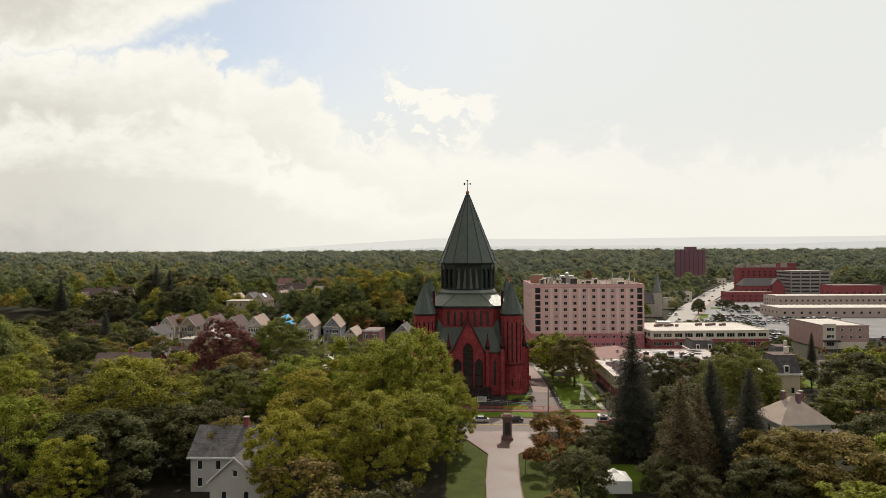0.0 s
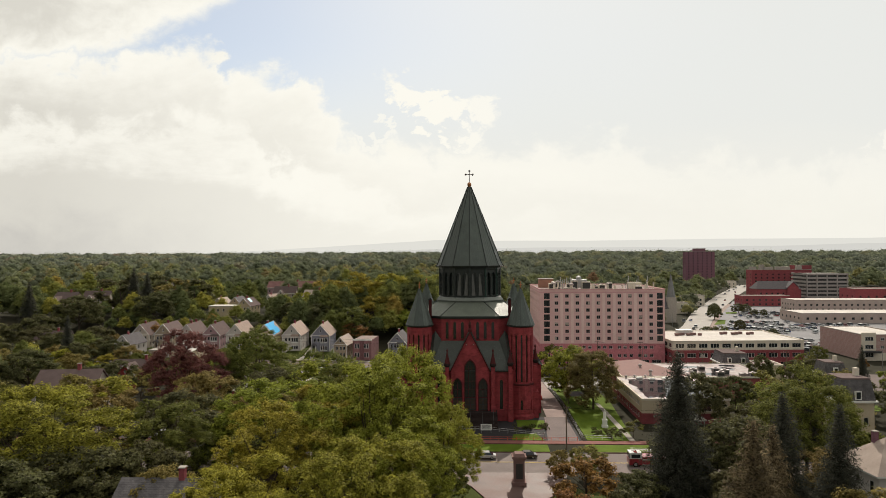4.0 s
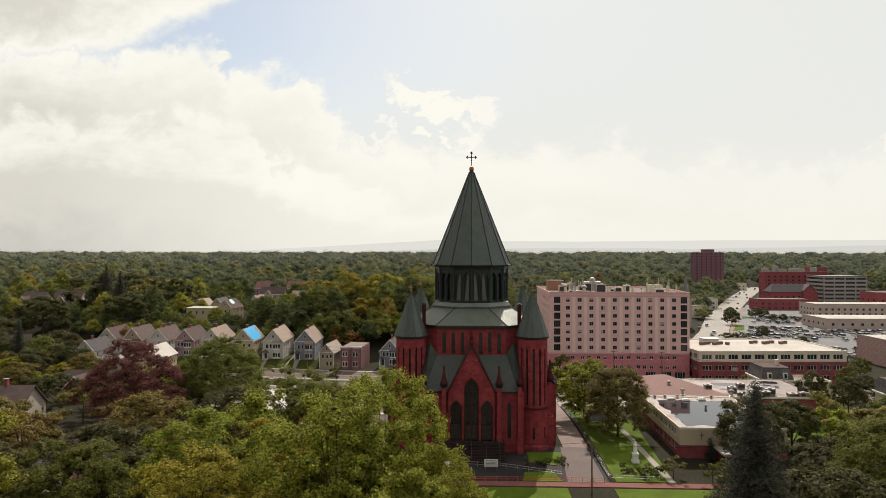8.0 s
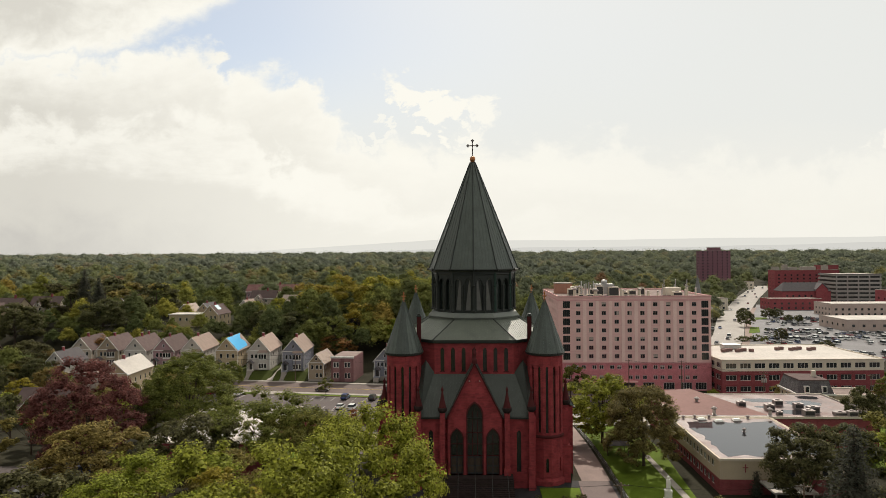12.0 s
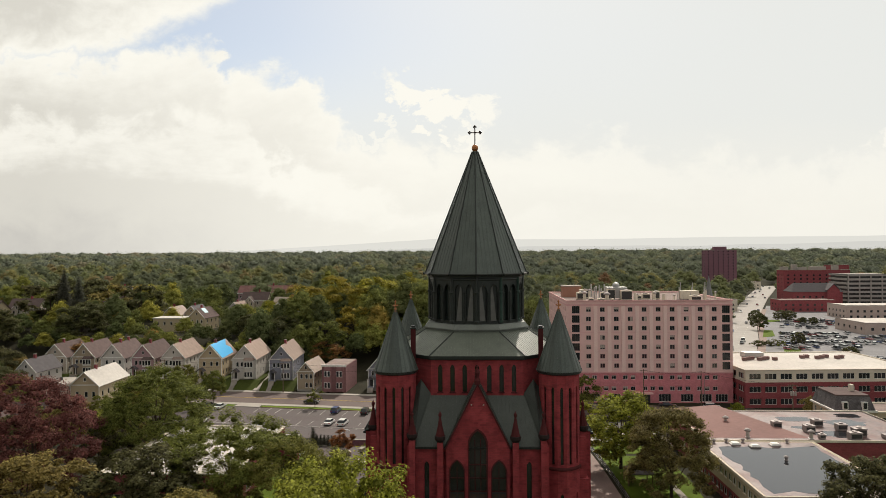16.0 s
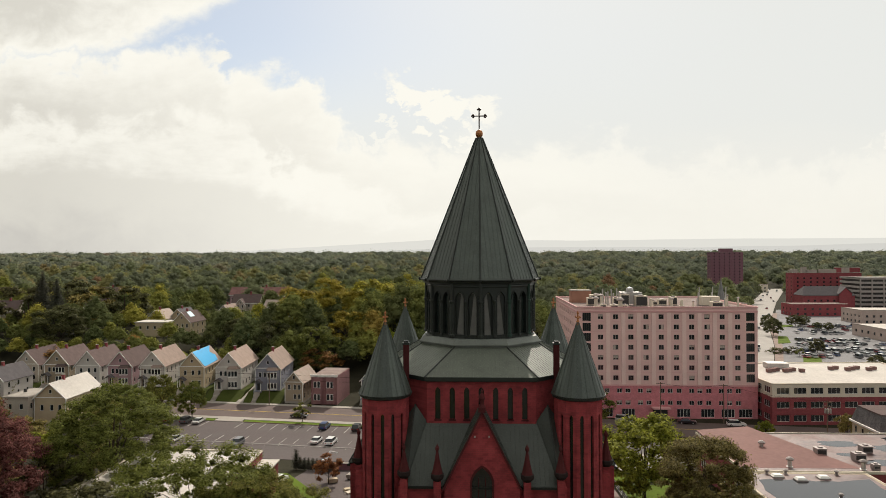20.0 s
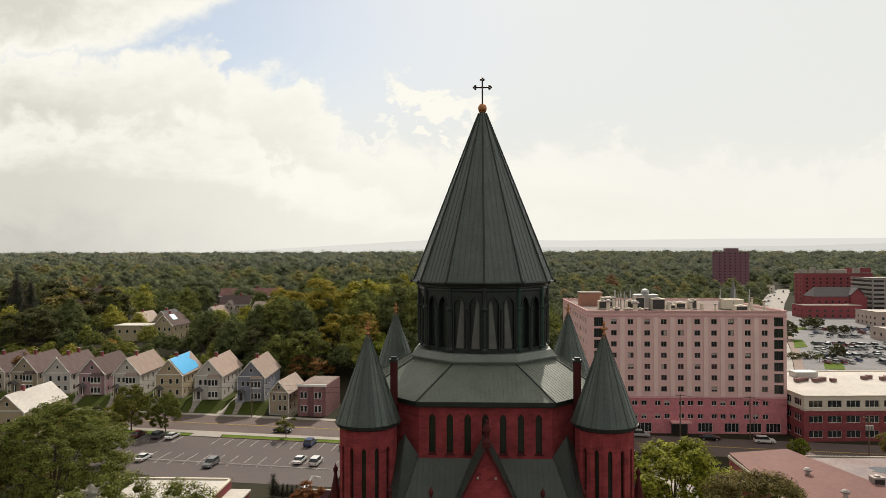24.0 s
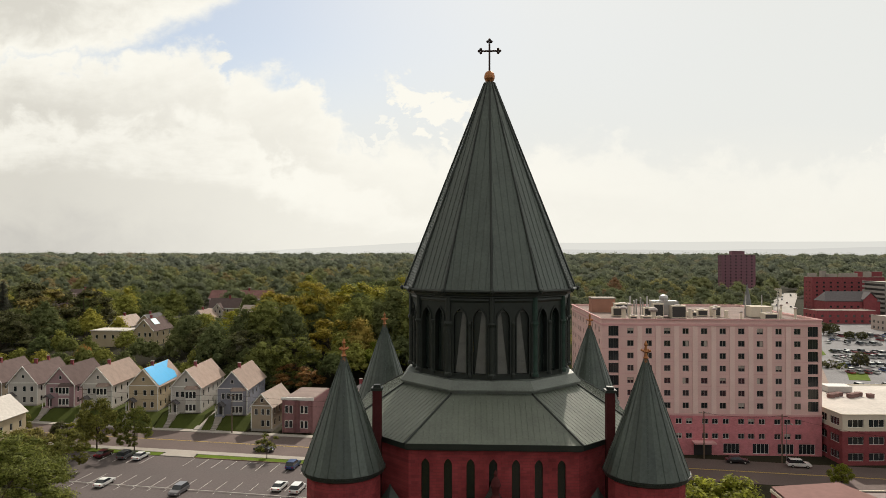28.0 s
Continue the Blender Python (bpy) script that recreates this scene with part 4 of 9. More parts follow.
    part("cornice", lathe(bmesh.new(), [(8.25, 40.5), (8.35, 40.7), (8.3, 40.9), (8.75, 41.2), (8.8, 41.4)], n, turn=-90), COPPER_DARK, lan)
    # octagonal ledge
    oct_pts = lambda a, h: [(-h, -a), (h, -a), (a, -h), (a, h), (h, a), (-h, a), (-a, h), (-a, -h)]
    lb = bmesh.new()
    prism(lb, oct_pts(9.0, 3.9), 32.5, 33.25, 0.93)
    prism(lb, oct_pts(9.0, 3.9), 32.38, 32.497)
    prism(lb, oct_pts(8.7, 3.75), 31.9, 32.377)
    part("ledge", lb, LEDGE, ch, "weathered grey metal ledge")
    # skirt roof
    A, H, ze, zr = 14.0, 7.6, 28.85, 32.1
    top, bot = oct_pts(8.7, 3.75), oct_pts(A, H)
    sk = part("skirt_roof", prism(bmesh.new(), oct_pts(13.6, 7.4), 28.2, 28.6), COPPER_DARK, ch, "eight-sided seamed copper roof under the lantern")
    for i in range(8):
        a, b, c, d = bot[i], bot[(i + 1) % 8], top[(i + 1) % 8], top[i]
        part("roof_panel", seamed((*a, ze), (*b, ze), (*c, zr), (*d, zr), 0.5, 0.016, 0.03), COPPER_SKYLIT, sk)
        part("hip_roll", tube(bmesh.new(), (*a, ze + 0.03), (*d, zr + 0.03), 0.12, 0.1), COPPER_DARK, sk)
        gb = bmesh.new()
        sheet(gb, [(a[0], a[1], ze - 0.45), (b[0], b[1], ze - 0.45), (b[0], b[1], ze + 0.02), (a[0], a[1], ze + 0.02)], 0.2)
        part("gutter", mended(gb), COPPER_DARK, sk)
    # drum wall with lancets
    aw, hw = 13.4, 7.3
    dr = part("drum_wall", prism(bmesh.new(), oct_pts(12.6, 6.9), 3.0, 28.2), RED_STONE, ch, "red stone drum under the roof")
    for i in range(8):
        a, b = Vector(oct_pts(aw, hw)[i]), Vector(oct_pts(aw, hw)[(i + 1) % 8])
        mid, wd = (a + b) / 2, (b - a).length
        m = face_pose(0, 0, math.degrees(math.atan2(mid.y, mid.x)), mid.length)
        holes = [lancet(1.95 * k, 23.1, 0.72, 4.35, 4) for k in range(-3, 4)] if i % 2 == 0 else []
        part("wall_panel", mended(pierced(bmesh.new(), rect(-wd / 2, 14, wd / 2, 28.42), holes, 0.5, m)), RED_STONE, dr)
        for h in holes:
            part("window", plate(bmesh.new(), h, 0.35, 0.4, m), CHURCH_GLASS, dr)
            cx = (h[0][0] + h[1][0]) / 2
            part("sill", boxes_at(m, (cx - 0.5, -0.12, 22.95, cx + 0.5, 0.2, 23.1)), RED_TRIM, dr)
    for sx in (-1, 1):
        for sy in (-1, 1):
            turret(ch, sx * 12.9, sy * 13.7)
    # arms: front porch block, transepts, nave
    for ang in (-90, 0, 90, 180):
        arm(ch, ang)
    build_front(ch)
    for s in (-1, 1):
        x, y = s * 10.25, -11.9
        bm = boxes((x - 0.38, y - 0.38, 22, x + 0.38, y + 0.38, 33.0))
        c = part("chimney", bm, RED_TRIM, ch, "slender dark red brick chimney")
        part("cap", boxes((x - 0.48, y - 0.48, 33.0, x + 0.48, y + 0.48, 33.25), (x - 0.3, y - 0.3, 33.25, x + 0.3, y + 0.3, 33.5)), COPPER_DARK, c)
        pinnacle(ch, s * 16.6, -13.4, 0.95, 17.6, 21.9)
        pinnacle(ch, s * 9.9, -18.9, 0.9, 17.6, 21.4)
        pinnacle(ch, s * 5.65, -19.3, 0.9, 17.4, 21.5)
        pinnacle(ch, s * 16.6, 13.4, 0.95, 17.6, 21.9)
        # corner buttresses by the turrets
        part("buttress", boxes((s * 16.1 - 0.7, -14.7, 10.0, s * 16.1 + 0.7, -12.1, 16.4), (s * 16.3 - 0.95, -15.0, 3.0, s * 16.3 + 0.95, -11.8, 10.0)), RED_STONE, ch)
        part("buttress", boxes((s * 10.1 - 0.6, -18.75, 3.0, s * 10.1 + 0.6, -16.5, 15.9)), RED_STONE, ch)
    return ch


def boxes_at(m, *bs):
    bm = bmesh.new()
    for b in bs:
        box(bm, *b, m)
    return bm


def arm(ch, ang):
    """A roofed arm against one flat side of the drum: wall, seamed roof, small side gables."""
    ap, hw, ze, zr = 18.4, 9.8, 15.9, 22.7
    m = face_pose(0, 0, ang, ap)
    P = lambda u, y, z: m @ Vector((u, y, z))
    front = ang == -90
    holes = [lancet(s * 7.75, 6.2, 0.75, 7.4, 4) for s in (-1, 1)]
    if not front:
        holes += [lancet(k, 7.0, 1.3, 7.0, 4) for k in (-4, -1.35, 1.35, 4)]
        a = part("wall_panel", mended(pierced(bmesh.new(), rect(-hw, 3.0, hw, ze), holes, 0.6, m)), RED_STONE, ch, "red stone wall with lancets")
    else:
        # the middle bay stands forward and is built with the gable
        a = part("wall_panel", mended(pierced(bmesh.new(), rect(-hw, 3.0, -4.7, ze), holes[:1], 0.6, m)), RED_STONE, ch, "red stone wall with lancets")
        part("wall_panel", mended(pierced(bmesh.new(), rect(4.7, 3.0, hw, ze), holes[1:], 0.6, m)), RED_STONE, ch)
    for h in holes:
        part("window", plate(bmesh.new(), h, 0.4, 0.45, m), CHURCH_GLASS, a)
    for s in (-1, 1):
        bm = bmesh.new()
        box(bm, min(s * hw, s * (hw - 0.6)), 0.602, 3.0, max(s * hw, s * (hw - 0.6)), 6.0, ze - 0.05, m)
        part("side_wall", bm, RED_STONE, a)
    part("roof_panel", seamed(P(-hw, -0.25, ze), P(hw, -0.25, ze), P(hw, 5.1, zr), P(-hw, 5.1, zr), 0.6, 0.02, 0.045), COPPER_SHADED, a, "seamed green copper roof slope")
    part("gutter", boxes_at(m, (-hw - 0.1, -0.42, ze - 0.3, hw + 0.1, 0.02, ze - 0.02)), COPPER_DARK, a)
    for s in (-1, 1):
        # a steep valley roof rises against each turret
        A, B, C = P(s * 8.9, 5.1, 25.0), P(s * 7.4, 5.1, zr + 0.08), P(s * 9.75, -0.2, ze + 0.12)
        D, E = P(s * 10.7, 5.1, 22.4), P(s * 10.2, 0.4, ze + 0.2)
        bm = bmesh.new()
        for tri in ((A, B, C), (A, C, E), (A, E, D)):
            lo = [bm.verts.new(q) for q in tri]
            up = [bm.verts.new(q + Vector((0, 0, 0.12))) for q in tri]
            bm.faces.new(lo)
            bm.faces.new(list(reversed(up)))
            for k in range(3):
                bm.faces.new((lo[k], up[k], up[(k + 1) % 3], lo[(k + 1) % 3]))
        part("valley_roof", mended(bm), COPPER_SHADED, a)
        part("hip_roll", tube(bmesh.new(), A + Vector((0, 0, 0.12)), C + Vector((0, 0, 0.12)), 0.1, 0.1), COPPER_DARK, a)


def build_front(ch):
    """The gabled middle bay with three tall arches, doors and steps."""
    y = -19.3
    m = pose(0, y, 0)
    hw, ze, za = 4.7, 16.2, 25.2
    mid = lancet(0, 6.0, 2.6, 12.5, 7)
    sides = [lancet(s * 3.15, 6.0, 2.1, 8.0, 6) for s in (-1, 1)]
    g = part("gable_wall", mended(pierced(bmesh.new(), [(-hw, 3.0), (hw, 3.0), (hw, ze), (0, za), (-hw, ze)], [mid, *sides], 0.9, m)), RED_STONE, ch, "steep red stone front gable with three arches")
    for h in (mid, *sides):
        cx = sum(p[0] for p in h[:2]) / 2
        wd = h[1][0] - h[0][0]
        hi = max(p[1] for p in h)
        part("window", plate(bmesh.new(), [(a, max(b, 9.3)) for a, b in h], 0.62, 0.68, m), CHURCH_GLASS, g, "dark leaded glass")
        tr = bmesh.new()
        k = 3 if wd > 2.3 else 2
        for i in range(1, k):
            x = cx - wd / 2 + wd * i / k
            box(tr, x - 0.05, 0.5, 9.3, x + 0.05, 0.66, hi - wd * 0.55, m)
        for z in (9.2, 11.2, 13.2):
            if z < hi - 1:
                box(tr, cx - wd / 2, 0.5, z, cx + wd / 2, 0.66, z + 0.1, m)
        part("tracery", tr, RED_TRIM, g)
        for s in (-1, 1):
            x0, x1 = sorted((cx + s * 0.03, cx + s * (wd / 2)))
            d = part("door", boxes_at(m, (x0, 0.6, 6.0, x1, 0.68, 9.1)), FRAME_DARK, g, "dark panelled church door")
            part("panel", boxes_at(m, (x0 + 0.15, 0.55, 7.6, x1 - 0.15, 0.6, 8.8), (x0 + 0.15, 0.55, 6.3, x1 - 0.15, 0.6, 7.3)), BARK, d)
        inner = [((a - cx) * 1.0 + cx, b) for a, b in h]
        outer = [((a - cx) * 1.16 + cx, 6.0 + (b - 6.0) * 1.025) for a, b in h]
        part("arch_surround", mended(band(bmesh.new(), outer, inner, -0.1, 0.1, m)), RED_TRIM, g)
    for s in (-1, 1):
        p = [(s * 5.05, y + 0.12, ze - 0.45), (0, y + 0.12, za + 0.35), (0, -13.0, za + 0.35), (s * 5.05, -13.0, ze - 0.45)]
        a, b, c, d = (Vector(q) for q in p)
        quad = (a, d, c, b) if s > 0 else (d, a, b, c)
        part("roof_panel", seamed(*quad, 0.6, 0.02, 0.04), COPPER_SHADED, g)
        cb = bmesh.new()
        sheet(cb, [(s * 5.05, y - 0.2, ze - 0.45), (0, y - 0.2, za + 0.5), (0, y - 0.2, za + 0.1), (s * 4.75, y - 0.2, ze - 0.4)], 0.4)
        part("coping", mended(cb), RED_TRIM, g)
        for z, u in ((22.3, 0.9),):
            part("corbel", boxes((s * u - 0.1, y - 0.16, z, s * u + 0.1, y, z + 0.2)), STONE, g)
        part("niche_wall", boxes((s * 4.72 - 0.02, y, 3.0, s * 4.72 + 0.02, y + 1.2, ze)), RED_STONE, g)
    fb = boxes((-0.45, y - 0.45, 25.5, 0.45, y + 0.45, 26.1))
    lathe(fb, [(0.5, 26.1), (0.25, 26.5), (0.3, 26.9), (0.42, 27.2), (0.3, 27.6), (0.1, 27.9), (0.16, 28.1), (0.02, 28.4)], 8, 0, y)
    part("finial", fb, RED_TRIM, g, "carved stone finial on the gable")
    n = 14
    for i in range(n):
        z = 3.3 + 2.7 * (n - i) / n
        part("step", boxes((-6.6, y - 1.6 - 0.36 * (i + 1), 3.1, 6.6, y - 1.6 - 0.36 * i, z)), BROWNSTONE, ch)
    part("landing", boxes((-6.6, y - 1.6, 3.1, 6.6, y + 0.6, 6.0)), BROWNSTONE, ch)
    for x in (-5.6, 0.0, 5.6, -2.9, 2.9):
        rb = bmesh.new()
        tube(rb, (x, y - 1.7, 6.9), (x, y - 6.6, 4.25), 0.04)
        for k in range(5):
            f = k / 4
            tube(rb, (x, y - 1.7 - 4.9 * f, 6.0 - 2.65 * f - 0.2), (x, y - 1.7 - 4.9 * f, 6.9 - 2.65 * f), 0.035)
        part("handrail", rb, FRAME_DARK, ch)


build_church()

# ---- trees ----
def raw_mesh(name, verts, faces_n, mat, tint=None):
    """A mesh from numpy vertices in runs of faces_n corners a face."""
    me = bpy.data.meshes.new(name)
    v = np.asarray(verts, dtype=np.float32).reshape(-1, 3)
    nv = len(v)
    nf = nv // faces_n
    me.vertices.add(nv)
    me.vertices.foreach_set("co", v.ravel())
    me.loops.add(nv)
    me.loops.foreach_set("vertex_index", np.arange(nv, dtype=np.int32))
    me.polygons.add(nf)
    me.polygons.foreach_set("loop_start", np.arange(0, nv, faces_n, dtype=np.int32))
    me.polygons.foreach_set("loop_total", np.full(nf, faces_n, dtype=np.int32))
    if tint is not None:
        at = me.attributes.new("tint", "FLOAT", "POINT")
        at.data.foreach_set("value", np.asarray(tint, dtype=np.float32))
    me.update(calc_edges=True)
    me.materials.append(mat)
    return me


def leaves(rng, centres, outward, size, corners=4, stray=0.55, slim=0.8):
    """Leaf sprays at the centres, turned roughly outward and up; each is a small folded diamond or a triangle."""
    n = len(centres)
    nor = outward + rng.normal(0, stray, (n, 3)) + np.array([0, 0, 0.35])
    nor /= np.linalg.norm(nor, axis=1, keepdims=True) + 1e-9
    t = np.cross(nor, rng.normal(0, 1, (n, 3)))
    t /= np.linalg.norm(t, axis=1, keepdims=True) + 1e-9
    b = np.cross(nor, t)
    s = (size * rng.uniform(0.6, 1.4, n))[:, None]
    if corners == 3:
        q = np.stack([centres + t * s, centres - t * s * 0.6 + b * s * slim, centres - t * s * 0.6 - b * s * slim], 1)
    else:
        q = np.stack([centres + t * s, centres + b * s * 0.62 + nor * s * 0.15, centres - t * s, centres - b * s * 0.62 - nor * s * 0.1], 1)
    return q


def crown_points(rng, h, r, base, clumps, per, spread, lump=0.35):
    """Boughs over an uneven dome, clumps on the upper shell of each bough, leaves round each clump."""
    n = max(7, int(clumps / 16))
    k = np.arange(n) + 0.5
    el = np.arccos(1 - 1.55 * k / n)
    az = k * 2.399963 + rng.uniform(0, 6.28)
    d = np.stack([np.sin(el) * np.cos(az), np.sin(el) * np.sin(az), np.cos(el)], 1)
    hh = (h - base) / 1.6
    size = r * rng.uniform(0.30, 0.46, n)
    reach = (1 + rng.normal(0, lump * 0.28, n))[:, None] * (1 - 0.62 * size / r)[:, None]
    bc = d * reach * np.array([r, r, hh]) + np.array([0, 0, base + hh * 0.6])
    w = rng.integers(0, n, clumps)
    v = rng.normal(0, 1, (clumps, 3)) + 0.75 * d[w]
    v[:, 2] += 0.45
    v /= np.linalg.norm(v, axis=1, keepdims=True)
    c = bc[w] + v * (size[w] * rng.uniform(0.62, 1.08, clumps))[:, None] * np.array([1, 1, 0.85])
    cl = rng.normal(0, 1, (clumps, per, 3))
    cl /= np.linalg.norm(cl, axis=2, keepdims=True)
    rr = 0.3 + 0.8 * rng.random((clumps, per, 1)) ** 0.7
    cs = spread * rng.uniform(0.6, 1.35, (clumps, 1, 1))
    p = c[:, None, :] + cl * rr * cs * np.array([1.05, 1.05, 0.8])
    out = cl * 0.7 + v[:, None, :] * 0.8
    inner = bc[w] + (c - bc[w]) * 0.72
    return p.reshape(-1, 3), out.reshape(-1, 3), c, inner, cs[:, :, 0]


def cores(rng, centres, radii, flat=0.7):
    """Dense twigs and inner leaves: one rough twenty-faced lump in each clump, as loose triangles."""
    g = (1 + 5 ** 0.5) / 2
    v = np.array([(-1, g, 0), (1, g, 0), (-1, -g, 0), (1, -g, 0), (0, -1, g), (0, 1, g), (0, -1, -g), (0, 1, -g), (g, 0, -1), (g, 0, 1), (-g, 0, -1), (-g, 0, 1)])
    v = v / np.linalg.norm(v[0]) * np.array([1, 1, flat])
    f = [(0, 11, 5), (0, 5, 1), (0, 1, 7), (0, 7, 10), (0, 10, 11), (1, 5, 9), (5, 11, 4), (11, 10, 2), (10, 7, 6), (7, 1, 8),
         (3, 9, 4), (3, 4, 2), (3, 2, 6), (3, 6, 8), (3, 8, 9), (4, 9, 5), (2, 4, 11), (6, 2, 10), (8, 6, 7), (9, 8, 1)]
    shape = v[None] * rng.uniform(0.8, 1.15, (len(centres), 12, 1)) * np.asarray(radii).reshape(-1, 1, 1) + np.asarray(centres)[:, None, :]
    return shape[:, np.array(f)].reshape(-1, 3, 3)


def limb_mesh(rng, h, base, targets, r0, mat=None):
    """A tapered trunk that leans a little, forking into limbs that reach into the clumps."""
    bm = bmesh.new()
    fork = base + (h - base) * 0.25
    lean = Vector((rng.normal(0, 0.2), rng.normal(0, 0.2), 0))
    top = Vector((0, 0, fork)) + lean
    lathe(bm, [(r0 * 1.5, -0.4), (r0 * 1.05, 0.6), (r0 * 0.85, fork * 0.5), (r0 * 0.7, fork)], 9)
    tube(bm, (0, 0, fork - 0.1), (lean.x * 2, lean.y * 2, h * 0.82), r0 * 0.6, r0 * 0.12, 7)
    for i in range(min(14, len(targets))):
        q = Vector(targets[int(i * len(targets) / 14) % len(targets)])
        s = Vector((0, 0, base * 0.75 + (fork - base * 0.75) * rng.random())) 
        mid = s.lerp(q, 0.5) + Vector((0, 0, rng.uniform(0.3, 1.0)))
        tube(bm, s, mid, r0 * 0.34, r0 * 0.2, 5)
        tube(bm, mid, s.lerp(q, 0.92), r0 * 0.2, r0 * 0.06, 5)
    return mesh_of("trunk", bm, BARK)


TREE_KINDS = {}


def broadleaf(kind, h, r, base, clumps, per, spread, leaf, size, seed, lump=0.35):
    rng = np.random.default_rng(seed)
    p, o, c, inner, cs = crown_points(rng, h, r, base, clumps, per, spread, lump)
    mass = cores(rng, inner, cs * 0.5)
    TREE_KINDS[kind] = (raw_mesh("crown", np.concatenate([mass, leaves(rng, p, o, size, 3, 0.55, 0.62)]), 3, LEAF[leaf]), limb_mesh(rng, h, base, list(c), 0.03 * h ** 0.95 * 0.62))


def conifer(kind, h, r, tiers, per, leaf, size, seed, droop=0.25, gap=0.0):
    rng = np.random.default_rng(seed)
    pts, outs = [], []
    bm = bmesh.new()
    lathe(bm, [(0.035 * h * 0.5, -0.3), (0.022 * h * 0.5, h * 0.4), (0.03, h * 0.98)], 8)
    for i in range(tiers):
        f = (i + 0.5) / tiers
        z = h * (0.08 + 0.92 * f)
        rr = r * (1 - f) ** 0.85 + 0.15
        nb = int(7 + 7 * (1 - f))
        for j in range(nb):
            if rng.random() < gap:
                continue
            a = 6.283 * j / nb + i * 1.7 + rng.normal(0, 0.15)
            ln = rr * rng.uniform(0.7, 1.12)
            m = max(4, int(per * ln / r))
            s = rng.random(m) ** 0.7
            x = np.cos(a) * ln * s + rng.normal(0, 0.16, m) * (1 + s)
            y = np.sin(a) * ln * s + rng.normal(0, 0.16, m) * (1 + s)
            zz = z - droop * ln * s ** 1.4 + rng.normal(0, 0.12, m)
            pts.append(np.stack([x, y, zz], 1))
            outs.append(np.stack([np.cos(a) * np.ones(m), np.sin(a) * np.ones(m), 0.3 * np.ones(m)], 1))
            if j % 2 == 0:
                tube(bm, (0, 0, z), (math.cos(a) * ln * 0.8, math.sin(a) * ln * 0.8, z - droop * ln * 0.8), 0.05, 0.02, 4)
    p, o = np.concatenate(pts), np.concatenate(outs)
    TREE_KINDS[kind] = (raw_mesh("crown", leaves(rng, p, o, size, 3, 0.55, 0.2), 3, LEAF[leaf]), mesh_of("trunk", bm, BARK))


broadleaf("great", 22, 8.8, 4.0, 400, 132, 0.88, "bright", 0.155, 1, 0.55)
broadleaf("great_b", 22, 8.2, 4.0, 380, 132, 0.86, "yellow", 0.155, 2, 0.55)
broadleaf("great_c", 22, 8.4, 4.0, 380, 132, 0.86, "green", 0.155, 3, 0.55)
broadleaf("olive", 16, 6.5, 3.2, 280, 62, 0.78, "olive", 0.22, 4, 0.5)
broadleaf("dark", 15, 6.0, 2.6, 280, 62, 0.76, "dark", 0.22, 5, 0.45)
broadleaf("green", 14, 6.0, 2.8, 270, 62, 0.74, "green", 0.21, 6, 0.45)
broadleaf("bright", 13, 5.5, 2.8, 260, 62, 0.72, "bright", 0.2, 7, 0.45)
broadleaf("flat", 13, 8.5, 5.5, 260, 170, 0.8, "mid", 0.115, 8, 0.5)
broadleaf("locust", 22, 9.0, 4.5, 480, 170, 0.85, "mid", 0.14, 24, 0.4)
broadleaf("chestnut", 18, 6.2, 1.8, 420, 120, 0.8, "brown", 0.15, 25, 0.4)
broadleaf("copper", 22, 9.0, 3.0, 420, 130, 0.9, "copper", 0.16, 9, 0.4)
broadleaf("orange", 8.5, 4.2, 2.2, 100, 50, 0.62, "orange", 0.21, 10, 0.45)
broadleaf("young", 5.5, 2.4, 2.0, 50, 42, 0.45, "green", 0.17, 11, 0.4)
broadleaf("shrub", 2.2, 1.5, 0.1, 24, 24, 0.36, "dark", 0.16, 12, 0.4)
broadleaf("yellow", 17, 6.5, 3.2, 190, 56, 0.85, "yellow", 0.28, 13, 0.5)
broadleaf("fill_olive", 15, 6.2, 2.6, 110, 44, 0.95, "olive", 0.34, 14, 0.5)
broadleaf("fill_dark", 15, 6.0, 2.6, 110, 44, 0.92, "dark", 0.33, 15, 0.5)
broadleaf("fill_green", 15, 6.4, 2.6, 110, 44, 0.95, "green", 0.34, 16, 0.5)
broadleaf("fill_bright", 15, 6.0, 2.6, 110, 44, 0.92, "bright", 0.33, 17, 0.5)
conifer("spruce", 24, 5.2, 50, 150, "needle", 0.23, 21)
conifer("larch", 18, 4.2, 36, 70, "larch", 0.32, 22, 0.05, 0.15)
conifer("cypress", 4.5, 1.0, 22, 12, "needle", 0.2, 23, -0.3)

TREE_LABEL = dict(fill_olive="olive-green garden tree with broad crown", fill_dark="dark green garden tree with dense crown", fill_green="full green garden tree between houses", fill_bright="bright green garden tree between houses", great="tall broad tree with sunlit yellow-green leaves", great_b="tall broad tree turning yellow", great_c="tall broad green tree with open crown",
                  olive="olive-green leafy tree with broad crown", dark="dark green tree with a dense crown", green="rounded green tree with a full crown", bright="bright green tree catching the sun", locust="broad dark green locust with layered crown", flat="flat-topped spreading feathery green tree",
                  chestnut="dense rounded tree with brownish-green leaves", copper="large copper beech with purple leaves", orange="small tree with orange autumn leaves", young="young street tree with thin trunk", shrub="low dark green shrub",
                  yellow="tree with yellow-green autumn crown", spruce="tall dark spruce with drooping boughs", larch="thin brownish conifer with sparse boughs", cypress="slim dark clipped conifer")


